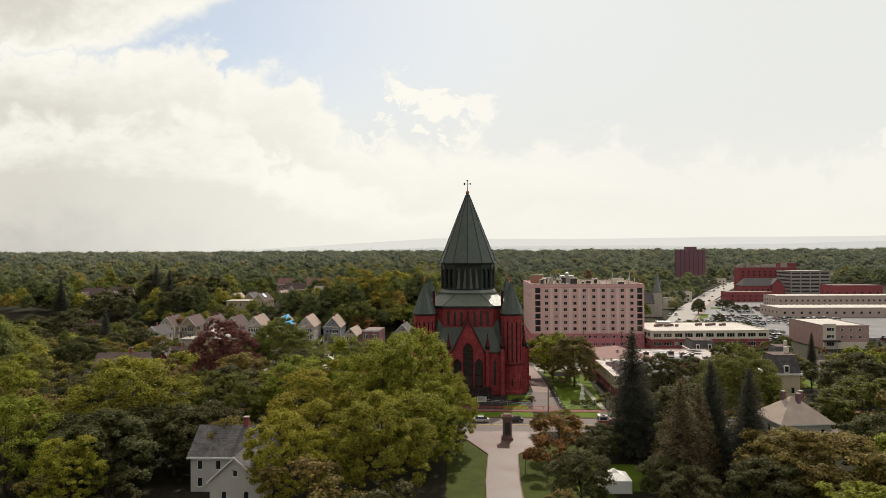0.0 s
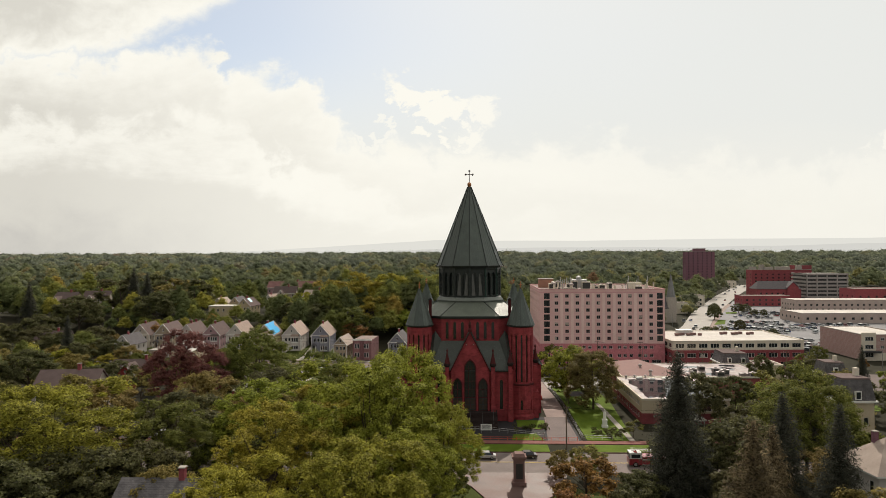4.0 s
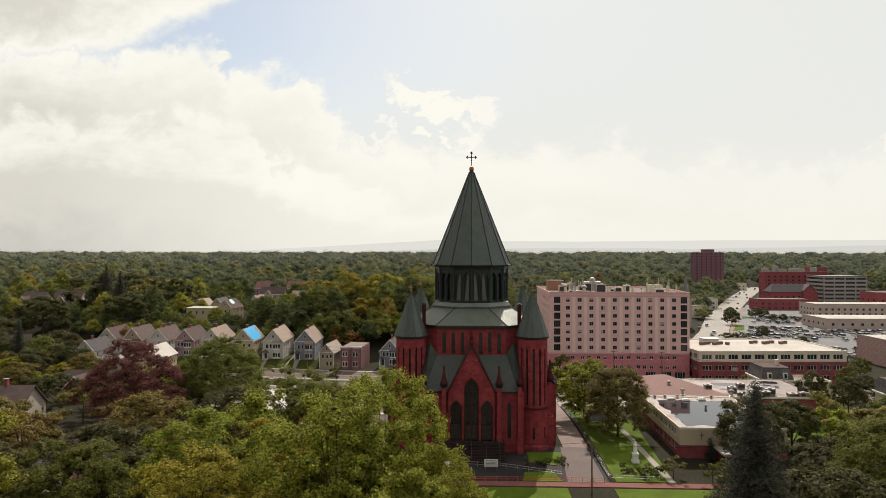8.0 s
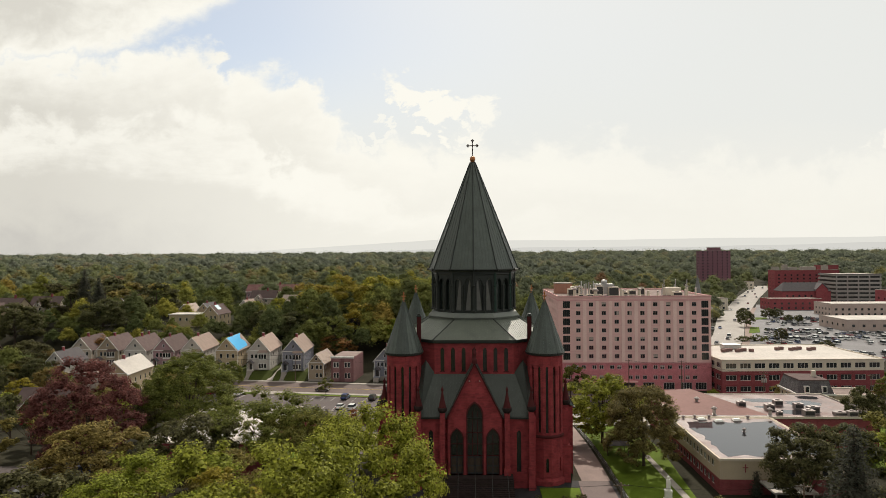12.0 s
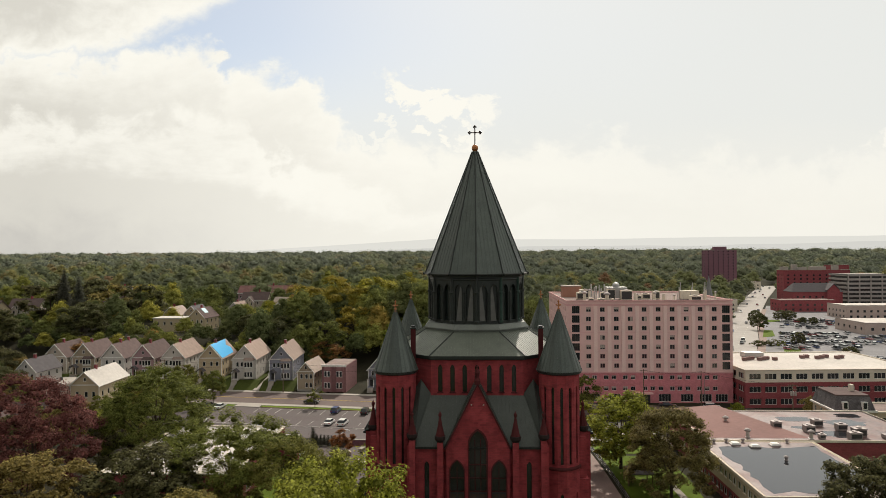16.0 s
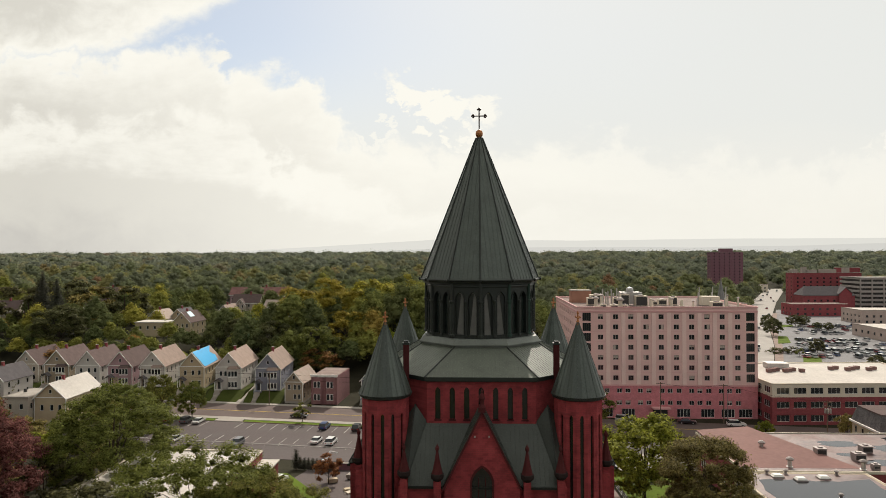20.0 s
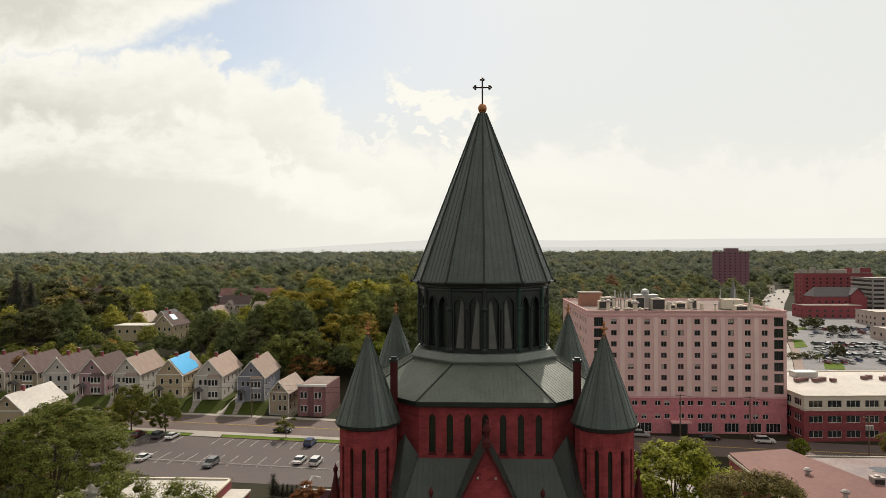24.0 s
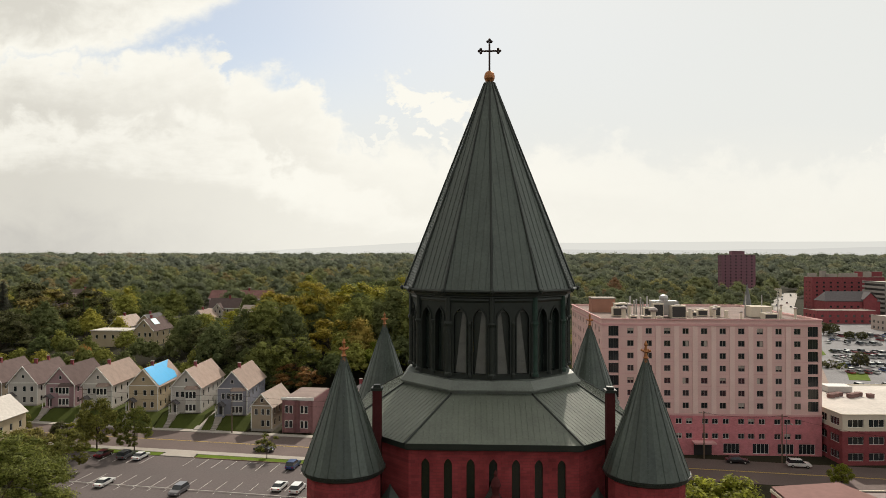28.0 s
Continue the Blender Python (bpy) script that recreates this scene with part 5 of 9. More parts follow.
def tree(kind, x, y, h=None, wide=1.0, turn=None):
    crown, trunk = TREE_KINDS[kind]
    full = max(v.co.z for v in trunk.vertices) / (0.98 if kind in ("spruce", "larch", "cypress") else 0.82)
    s = (h or full) / full
    tall = s if kind in ("spruce", "larch", "cypress", "shrub") else s * 0.86
    t = thing("tree" if kind != "shrub" else "shrub", TREE_LABEL[kind], "tree" if kind != "shrub" else "shrub",
              pose(x, y, ground_z(x, y), 0, 0, turn if turn is not None else random.uniform(0, 360)) @ Matrix.Diagonal((s * wide, s * wide, tall, 1)))
    part("trunk", trunk, None, t)
    part("crown", crown, None, t)
    return t


# rows of (kind, x, y, height, width)
WEST_GROVE = [
    ("great_b", -28, -107, 22, 0.95), ("great", -14, -101, 21, 1.0), ("great", -22, -46, 14, 1.1), ("great_b", -24, -64, 22, 1.15), ("great", -12, -65, 29, 0.75), ("great", -4, -72, 19, 0.8), ("great", -38, -60, 21, 1.1), ("great", -16, -77, 29, 0.9),
    ("great_b", -30, -84, 24, 1.1), ("olive", -50, -44, 15, 1.0), ("great", -66, -84, 25, 1.2), ("great_c", -52, -70, 21, 1.0), ("great", -78, -104, 21, 1.0), ("great_b", -62, -112, 17, 0.9),
    ("dark", -56, -56, 18, 1.1), ("dark", -61, -103, 18, 1.1), ("dark", -55, -90, 16, 1.1), ("dark", -63, -92, 17, 1.1), ("dark", -51, -83, 15, 1.0), ("dark", -72, -98, 16, 1.1), ("fill_dark", -56, -110, 8, 1.1), ("fill_olive", -64, -114, 10, 1.0), ("dark", -48, -24, 17, 1.1), ("olive", -64, -28, 18, 1.1), ("olive", -80, -40, 17, 1.0), ("copper", -75, -9, 25, 0.92),
]
WEST_GARDENS = [
    ("locust", -62.5, 9, 27, 1.12), ("olive", -92, 62, 13, 1.0), ("green", -102, 60, 9, 0.9), ("bright", -96, 67, 10, 0.9), ("fill_green", -117, 52, 11, 1.0), ("flat", -38.5, -15, 20, 0.95), ("flat", -29, -19, 17, 0.95), ("olive", -38, -36, 15, 1.0), ("great_c", -90, -52, 20, 1.0),
    ("great", -104, -70, 22, 1.0), ("dark", -84, -66, 18, 1.1), ("olive", -94, -28, 17, 1.0), ("dark", -112, 6, 9, 1.0), ("green", -150, 104, 10, 1.0), ("olive", -160, 112, 12, 1.0), ("dark", -157, 96, 11, 1.0), ("green", -147, 94, 8, 0.9), ("olive", -90, 26, 15, 1.0),
    ("dark", -130, 8, 17, 1.1), ("great_c", -122, -36, 20, 1.0), ("great", -140, -55, 20, 1.0), ("great_b", -118, -90, 19, 1.0),
]
WEST_YARDS = [
    ("olive", -165, 78, 12, 1.1), ("dark", -174, 92, 15, 1.1), ("yellow", -152, 60, 13, 1.0), ("olive", -142, 50, 13, 1.1), ("dark", -188, 100, 17, 1.1), ("green", -178, 118, 13, 1.1), ("dark", -166, 110, 16, 1.1),
    ("dark", -202, 122, 20, 1.2), ("dark", -214, 108, 18, 1.2), ("olive", -160, 92, 10, 1.0), ("dark", -190, 74, 16, 1.1), ("olive", -176, 58, 14, 1.1), ("yellow", -134, 58, 11, 1.0), ("dark", -126, 66, 9, 1.0),
    ("olive", -132, 70, 13, 1.1), ("dark", -144, 82, 13, 1.1), ("green", -124, 84, 9, 1.0), ("green", -120, 57, 12, 1.1), ("dark", -98, 84, 7, 0.9), ("dark", -150, 66, 14, 1.1), ("green", -84, 54, 12, 1.1), ("green", -86, 66, 11, 1.0), ("orange", -28, 22, 7, 0.9),
    ("dark", -22, 27, 4.5, 0.6), ("dark", -70, -60, 15, 1.1), ("olive", -44, -92, 15, 0.8),
]
TREES_LEFT = WEST_GROVE + WEST_GARDENS + WEST_YARDS
EAST_GROVE = [
    ("spruce", 34.0, -76, 26, 1.3), ("larch", 37, -98, 20, 1.35), ("larch", 42, -92, 18, 1.1), ("spruce", 47, -84, 21, 1.25), ("spruce", 51, -92, 21, 1.15), ("locust", 61.5, -61, 27, 1.0), ("green", 78, -66, 11, 1.1), ("dark", 57, -48, 14, 0.95),
    ("orange", 19, -77, 11, 1.1), ("orange", 15.5, -88, 9, 1.0), ("fill_dark", 23.5, -87, 9, 0.9), ("dark", 27, -80, 9, 1.0), ("dark", 19, -104, 11, 1.1), ("olive", 15, -113, 7.5, 1.0), ("great", -8, -88, 18.5, 0.9), ("great_c", -3.6, -80, 15, 0.7), ("olive", 22, -62, 8, 1.1), ("olive", 17, -60, 6.5, 0.9), ("olive", 58, -106, 17, 1.35), ("olive", 52, -103, 16.5, 1.15), ("bright", 54, -122, 13, 1.2), ("dark", 41, -88, 13, 1.1), ("dark", 33, -101, 9, 1.0), ("dark", 35, -110, 10, 1.1), ("dark", 40, -72, 12, 1.0), ("dark", 46, -110, 12, 1.1), ("bright", 71, -104, 15, 1.2),
    ("dark", 38, -66, 14, 1.0), ("dark", 54, -26, 16, 0.95), ("chestnut", 33.0, -5, 19.5, 0.92), ("bright", 28.5, 13, 19, 1.1), ("green", 46, -34, 5, 0.8),
]
EAST_GARDENS = [
    ("young", 37, -33, 5, 1.1), ("young", 43, -36, 5, 1.0), ("shrub", 33, -33, 2.5, 1.3), ("dark", 84.5, 13, 15, 0.6), ("dark", 99, 24, 12, 0.8), ("olive", 78, -34, 18, 1.3),
    ("spruce", 70, -44, 18, 0.9), ("green", 86, -66, 18, 1.3), ("great_c", 90, -100, 19, 1.1), ("dark", 74, -92, 15, 1.1), ("great_c", 108, -70, 20, 1.1), ("dark", 104, -30, 17, 1.2),
    ("bright", 118, -8, 16, 1.2), ("great", 130, -50, 18, 1.1), ("olive", 136, 12, 14, 1.0), ("spruce", 118, 22, 15, 0.9), ("cypress", 47.3, -22.5, 4.6, 1.0), ("bright", 70, 63, 6, 0.9), ("olive", 90, 64, 8, 0.8),
]
EAST_YARDS = [
    ("dark", 150, -20, 16, 1.1), ("olive", 100, -2, 13, 1.0), ("green", 148, 30, 12, 1.0), ("spruce", 142, 24, 12, 0.8), ("young", 100, 64, 5, 1.0), ("dark", 46, -72, 17, 1.1),
    ("olive", 58, -78, 14, 1.0), ("young", -46.7, 76.3, 7, 0.85), ("green", -88, 81.5, 15, 0.78), ("green", -78.7, 80.6, 13, 0.72), ("bright", -92, 84, 9, 1.0), ("green", -112, 88, 9, 1.0), ("olive", 80, -118, 16, 1.1), ("great_c", 110, -112, 18, 1.2),
    ("dark", 66, -16, 13, 1.0), ("green", 120, -90, 17, 1.2), ("dark", 161.5, 269, 12, 0.95), ("dark", 153.6, 206, 8, 0.95), ("shrub", 134, 205, 3.2, 1.6), ("shrub", 138, 206, 3.0, 1.6), ("shrub", 142, 205, 3.4, 1.6), ("young", 141, 196, 5, 1.0), ("dark", 199, 298, 6, 1.1), ("dark", 205, 297, 6, 1.1), ("dark", 196, 318, 9, 1.3), ("dark", 204, 326, 8, 1.3), ("dark", 148, 152, 9, 0.9), ("dark", 172, 300, 11, 0.9), ("green", 140, 92, 9, 1.0), ("orange", 150, 78, 5, 0.8),
]
EAST_FAR_YARDS = [
    ("green", 168, 72, 9, 1.0), ("dark", 190, 64, 9, 0.9), ("dark", 112, 40, 11, 1.0), ("green", 122, 66, 10, 1.0), ("yellow", -43, 178, 29, 1.0), ("great_b", -58, 172, 30, 1.0), ("yellow", -70, 168, 25, 1.1), ("great_b", -84, 160, 18, 1.0), ("yellow", -48, 150, 19, 1.1), ("yellow", -22, 160, 20, 1.0),
    ("green", -56, 136, 19, 1.1), ("yellow", 6, 150, 20, 1.1), ("dark", -74, 142, 17, 1.2), ("spruce", -172, 168, 24, 1.2), ("spruce", -184, 177, 27, 1.1), ("spruce", -226, 152, 22, 1.2), ("dark", -194, 142, 22, 1.2), ("dark", -160, 150, 20, 1.2),
    ("fill_dark", -182, 192, 28, 1.1), ("fill_dark", -196, 186, 25, 1.2), ("fill_olive", -168, 184, 24, 1.1), ("fill_dark", -158, 196, 24, 1.1), ("orange", -150, 131, 12, 1.5), ("orange", -54, 130, 12, 1.4), ("spruce", -156, 70, 22, 0.9), ("dark", -90, 150, 14, 1.1), ("bright", -30, 140, 15, 1.1),
]
TREES_RIGHT = EAST_GROVE + EAST_GARDENS + EAST_YARDS + EAST_FAR_YARDS


CLEAR = [(-66, -135, -30, -98), (8, -135, 54, -62), (-6, -140, 20, -56), (-230, -60, 230, -36), (-42, -38, 42, 62), (-95, -52, -60, -6), (40, -40, 66, 14), (42, 8, 90, 36), (-70, 22, 0, 90), (-110, 58, 0, 112), (-64, -10, -38, 20), (80, 34, 112, 56),
         (54, -94, 70, -76), (70, -54, 84, -40), (-54, -108, -32, -86), (-116, -26, -92, -6), (-122, 28, -104, 48), (-122, 68, -104, 100), (-190, 80, 200, 120), (60, 56, 240, 140), (22, -100, 31, -90), (40, -40, 66, 70), (118, 28, 240, 64), (62, 0, 112, 56), (-150, 60, -110, 130)]


def garden_free(x, y):
    return not any(a - 3 < x < c + 3 and b - 3 < y < d + 3 for a, b, c, d in CLEAR)


def build_trees():
    for k, x, y, h, w in TREES_LEFT + TREES_RIGHT:
        tree(k, x, y, h, w)
    # the rest of the gardens between the houses
    rng = random.Random(11)
    done = [(x, y) for _, x, y, _, _ in TREES_LEFT + TREES_RIGHT]
    kinds = ("fill_olive", "fill_dark", "fill_green", "fill_bright", "fill_dark", "fill_olive")
    for gx in range(-176, 170, 12):
        for gy in range(-124, 70, 12):
            x, y = gx + rng.uniform(-4, 4), gy + rng.uniform(-4, 4)
            if -150 < x < 165 and abs(x) < 0.7 * (y + 216) + 12 and garden_free(x, y) and min((x - a) ** 2 + (y - b) ** 2 for a, b in done) > 49:
                done.append((x, y))
                tree(rng.choice(kinds), x, y, rng.uniform(9, 14) if y > -40 else rng.uniform(12, 17), rng.uniform(0.85, 1.1))
    for i in range(9):
        tree("cypress", -37 + i * 0.9, 33 - i * 0.2, 2.6 + 1.6 * (i == 0), 1.0)
    for i in range(26):
        tree("shrub", 10.5 + 8.0 * random.random() + (i % 2) * 18, -29 + 6 * random.random() - (i % 2) * 3, random.uniform(0.6, 1.25), 1.0)


# houses that stand in the woods: place, roof, gable to the front or not
WOOD_HOUSES = [(-121, 171, 0, True), (-146, 200, 3, True), (-126, 232, 1, True), (-139, 208, 2, True), (-128, 250, 0, False), (-98, 206, 3, False), (-238, 190, 0, False), (-226, 200, 0, False),
               (-247, 330, 0, False), (-192, 222, 0, False), (-196, 110, 0, False), (-150, 100, 2, True)]


def low_zone(x, y):
    """Ground in front of the houses on the rise, where only small trees stand."""
    return any(abs(x - (a + (0 if g else 7)) * (y + 95) / (b + 95)) < (8 if g else 11) and -52 < y - b < 12 for a, b, _, g in WOOD_HOUSES if b > 120) or -142 < x < -118 and 112 < y < 164 or -160 < x < -104 and 270 < y < 312


def forest_free(x, y):
    """Where woods may stand: not on the streets, yards, car parks or houses."""
    if y < 108 and x > -175:
        return False
    if y < 122 - 0.14 * x and x < 26:
        return False
    if 20 < x < 82 and y < 142:
        return False
    if y < 130 and x > 70:
        return False
    a0, a1 = 100 + (y - 166) * 0.45 - 6, 372 + max(0, 440 - y) * 0.05 + 40
    if 125 < y < 450 and a0 < x < 520:
        return False
    if 450 <= y < 760 and a0 < x < 480 and (x < a0 + 30 or y < 640):
        return False
    if 640 < y < 730 and 250 < x < 330:
        return False
    if any(-11 < x - a < 19 and -12 < y - b < 15 for a, b, _, _ in WOOD_HOUSES) or -160 < x < -104 and 284 < y < 312 or -142 < x < -122 and 160 < y < 180:
        return False
    if math.hypot(x - 114, y - 258) < 26:
        return False
    return True


def lobed_crown(rng, h, r, per, lobes, loose, dense):
    """Leaves on the shells of rounded lobes: the highest in the middle, the rest round it and lower."""
    a = np.arange(lobes) * 2.399963 + rng.uniform(0, 6.28)
    f = np.sqrt((np.arange(lobes) + 0.15) / lobes)
    lr = r * rng.uniform(0.26, 0.52, lobes) * (12 / lobes) ** 0.35
    c = np.stack([np.cos(a) * f * r * 0.72, np.sin(a) * f * r * 0.72, h * (0.80 - 0.42 * f ** 1.6) * rng.uniform(0.88, 1.06, lobes)], 1)
    k = rng.integers(0, lobes, per)
    d = rng.normal(0, 1, (per, 3))
    d[:, 2] = d[:, 2] * 0.9 + 0.3
    d /= np.linalg.norm(d, axis=1, keepdims=True)
    rad = lr[k] * (1 + rng.normal(0, loose, per) - 0.25 * (rng.random(per) < 0.2))
    p = c[k] + d * rad[:, None] * np.array([1, 1, 0.85])
    p[:, 2] = np.maximum(p[:, 2], 0.6)
    return p, d + 0.5 * (c[k] - np.array([0, 0, h * 0.5])) / r, cores(rng, c, lr * dense, 0.82)


def build_forest():
    rng = np.random.default_rng(77)
    spots = []
    d = 150.0
    while d < 4300:
        gap = max(12.5, d * 0.024)
        half = 0.72 * (d + 145) + 20
        n = int(2 * half / gap)
        for i in range(n):
            x = -half + 2 * half * (i + rng.uniform(0, 1)) / n
            y = -72 + d + rng.uniform(-0.5, 0.5) * gap
            if forest_free(x, y) and not low_zone(x, y) and rng.random() < 0.88 and not (-196 < x < 26 and y < 262):
                spots.append((x, y, gap, d, 0))
        d += gap * 0.9
    # the wooded rise behind the row of houses: a hedge of small trees, low ones before the houses up there, tall ones towards the church
    named = [(x, y) for _, x, y, _, _ in TREES_LEFT + TREES_RIGHT]
    for gx in range(-178, -48, 6):
        x = gx + rng.uniform(-2, 2)
        spots.append((x, street_y(x) + rng.uniform(36, 42), 11, 200, rng.uniform(8, 12)))
    for gx in range(-252, 26, 9):
        for gy in range(126, 262, 9):
            x, y = gx + rng.uniform(-3.5, 3.5), gy + rng.uniform(-3.5, 3.5)
            if forest_free(x, y) and min((x - a) ** 2 + (y - b) ** 2 for a, b in named) > 36:
                h = rng.uniform(8, 11.5) if low_zone(x, y) else rng.uniform(17, 27) if x > -88 and y > 150 else rng.uniform(10, 21)
                spots.append((x, y, 11, 200, h))
    # gardens on both flanks
    for x0, x1, y0, y1 in ((-330, -152, -90, 112), (166, 340, -100, 26)):
        for gx in range(x0, x1, 13):
            for gy in range(y0, y1, 13):
                x, y = gx + rng.uniform(-5, 5), gy + rng.uniform(-5, 5)
                if abs(x) < 0.7 * (y + 216) + 14 and not any(-12 < x - a < 20 and -16 < y - b < 14 for a, b, _, _ in WOOD_HOUSES) and not -60 < y < -36:
                    spots.append((x, y, 11.5, 200, 0))
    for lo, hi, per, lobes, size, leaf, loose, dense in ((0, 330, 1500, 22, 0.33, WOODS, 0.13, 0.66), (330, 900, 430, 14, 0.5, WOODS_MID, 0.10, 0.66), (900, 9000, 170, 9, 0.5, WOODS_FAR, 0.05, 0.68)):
        sel = [s for s in spots if lo <= s[3] < hi]
        vs, ts = [], []
        for x, y, gap, d, known in sel:
            big = max(1.0, gap / 14.0)
            tall = rng.random() < 0.22
            h = (rng.uniform(18, 25) if tall else rng.uniform(9, 16)) + (big - 1) * 1.0
            r = (rng.uniform(7.5, 10.5) if tall else rng.uniform(4.4, 7.0)) * big
            if known:
                h, r = known, known * rng.uniform(0.25, 0.30) + 1.6
            p, o, mass = lobed_crown(rng, h, r, int(per * min(2.2, (r / 5.5) ** 1.6)) if lo == 0 else per, lobes, loose, dense)
            q = np.concatenate([mass, leaves(rng, p, o, size * big ** 0.8, 3, 0.3)])
            q += np.array([x, y, ground_z(x, y) - 0.5])
            vs.append(q.reshape(-1, 3))
            ts.append(np.full(q.shape[0] * 3, rng.random()))
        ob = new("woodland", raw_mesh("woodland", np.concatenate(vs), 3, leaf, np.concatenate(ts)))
        tagged(ob, "dense green woodland with a few autumn crowns", "woods", "", "stuff")


build_trees()
build_forest()

# ---- larger buildings ----
def window_unit(name, w, h, mat_frame, mat_glass, bars=1, deep=0.18):
    """Meshes for a window: frame with bars, and pane."""
    m = Matrix()
    fb = bmesh.new()
    t = 0.09
    band(fb, rect(-w / 2, 0, w / 2, h), rect(-w / 2 + t, t, w / 2 - t, h - t), deep, deep + 0.08, m)
    for i in range(1, bars + 1):
        x = -w / 2 + w * i / (bars + 1)
        box(fb, x - 0.04, deep, t, x + 0.04, deep + 0.07, h - t)
    return mesh_of("window", mended(fb), mat_frame), mesh_of("pane", boxes((-w / 2 + t, deep + 0.03, t, w / 2 - t, deep + 0.06, h - t)), mat_glass)


def joined_unit(w, h, mat_frame, deep=0.12):
    """A small far window in one mesh: frame and dark pane."""
    bm = bmesh.new()
    band(bm, rect(-w / 2, 0, w / 2, h), rect(-w / 2 + 0.09, 0.09, w / 2 - 0.09, h - 0.09), deep, deep + 0.08, Matrix())
    n = len(bm.faces)
    box(bm, -w / 2 + 0.09, deep + 0.03, 0.09, w / 2 - 0.09, deep + 0.06, h - 0.09)
    for i, f in enumerate(bm.faces):
        f.material_index = int(i >= n)
    me = mesh_of("window", bm, mat_frame)
    me.materials.append(GLASS)
    return me, None


def place_window(meshes, parent, m, label=""):
    wn = new("window", meshes[0])
    wn.parent, wn.matrix_basis = parent, m
    if meshes[1]:
        pn = new("pane", meshes[1])
        pn.parent = wn
    return wn


def facade(b, m, width, z0, z1, wins, mat, thick=0.3, name="wall"):
    """One wall (u from 0 to width) with window openings [(u, z, unit, w, h)]."""
    holes = [rect(u - w / 2, z, u + w / 2, z + h) for u, z, _, w, h in wins]
    # side walls butt against the front and back walls
    e = thick if abs(m[0][0]) < 0.5 else 0.0
    wl = part(name, mended(pierced(bmesh.new(), rect(e, z0, width - e, z1), holes, thick, m)), mat, b)
    for u, z, unit, w, h in wins:
        place_window(unit, b, m @ Matrix.Translation((u, 0, z)))
    return wl


def four_walls(w, d):
    return [pose(0, 0, 0), pose(w, 0, 0, 0, 0, 90), pose(w, d, 0, 0, 0, 180), pose(0, d, 0, 0, 0, -90)], [w, d, w, d]


def roof_plate(b, w, d, z, mat, over=0.0, thick=0.3, label="", parapet=0.0, pmat=None):
    r = part("roof", boxes((-over, -over, z - thick, w + over, d + over, z)), mat, b, label)
    if parapet:
        p = 0.3
        bm = boxes((0, 0, z, w, p, z + parapet), (0, d - p, z, w, d, z + parapet), (0, p, z, p, d - p, z + parapet), (w - p, p, z, w, d - p, z + parapet))
        part("parapet", bm, pmat or mat, b)
    return r


BLIND = surface("window_blind", (0.42, 0.38, 0.34), 0.15, 1.5, 0.8)


def blind_unit(w, h, mat_frame, x0, z0, x1, z1, deep=0.18):
    """A window whose pane has a pale blind or curtain over part of it (x0 to x1, z0 to z1 as fractions)."""
    frame_me, _ = window_unit("w", w, h, mat_frame, GLASS, 1, deep)
    bm = boxes((-w / 2 + 0.09, deep + 0.03, 0.09, w / 2 - 0.09, deep + 0.06, h - 0.09), (-w / 2 + 0.1 + (w - 0.2) * x0, deep + 0.015, 0.1 + (h - 0.2) * z0, -w / 2 + 0.1 + (w - 0.2) * x1, deep + 0.026, 0.1 + (h - 0.2) * z1))
    for i, f in enumerate(bm.faces):
        f.material_index = int(i >= 6)
    pane = mesh_of("pane", bm, GLASS)
    pane.materials.append(BLIND)
    return frame_me, pane


U_PINK = window_unit("w", 1.45, 1.35, METAL_DULL, GLASS, 1)
U_PINKS = [U_PINK, blind_unit(1.45, 1.35, METAL_DULL, 0, 0.55, 1, 1), blind_unit(1.45, 1.35, METAL_DULL, 0.52, 0, 1, 1), blind_unit(1.45, 1.35, METAL_DULL, 0, 0, 0.46, 1), blind_unit(1.45, 1.35, METAL_DULL, 0, 0.3, 1, 1)]
U_PINKLOW = window_unit("w", 1.4, 1.25, FRAME_WHITE, GLASS, 1)
U_PINKLOW_BLIND = blind_unit(1.4, 1.25, FRAME_WHITE, 0, 0.5, 1, 1)
U_SHOP = window_unit("w", 3.6, 2.3, FRAME_WHITE, GLASS, 3)
U_STRIP = window_unit("w", 3.4, 1.7, FRAME_WHITE, GLASS, 2)
U_SMALL = window_unit("w", 1.0, 1.5, FRAME_WHITE, GLASS, 0)
U_FAR = joined_unit(1.6, 1.5, FRAME_DARK)


def roof_unit(x, y, z, w, d, h, mat=None, fan=True, label="grey sheet-metal rooftop ventilation unit"):
    t = thing("rooftop_unit", label, "ventilation unit", pose(x, y, z))
    part("housing", boxes((-w / 2, -d / 2, 0.15, w / 2, d / 2, h)), mat or METAL, t)
    part("base", boxes((-w / 2 + 0.1, -d / 2 + 0.1, 0, w / 2 - 0.1, d / 2 - 0.1, 0.15)), METAL_DULL, t)
    part("lid", boxes((-w / 2 - 0.06, -d / 2 - 0.06, h, w / 2 + 0.06, d / 2 + 0.06, h + 0.1)), mat or METAL, t)
    if fan:
        part("fan_guard", lathe(bmesh.new(), [(min(w, d) * 0.3, h + 0.1), (min(w, d) * 0.3, h + 0.3), (min(w, d) * 0.1, h + 0.34)], 12), METAL_DULL, t)
        part("grille", boxes((-w / 2 + 0.15, -d / 2 - 0.03, 0.35, w / 2 - 0.15, -d / 2, h - 0.2)), FRAME_DARK, t)
    return t


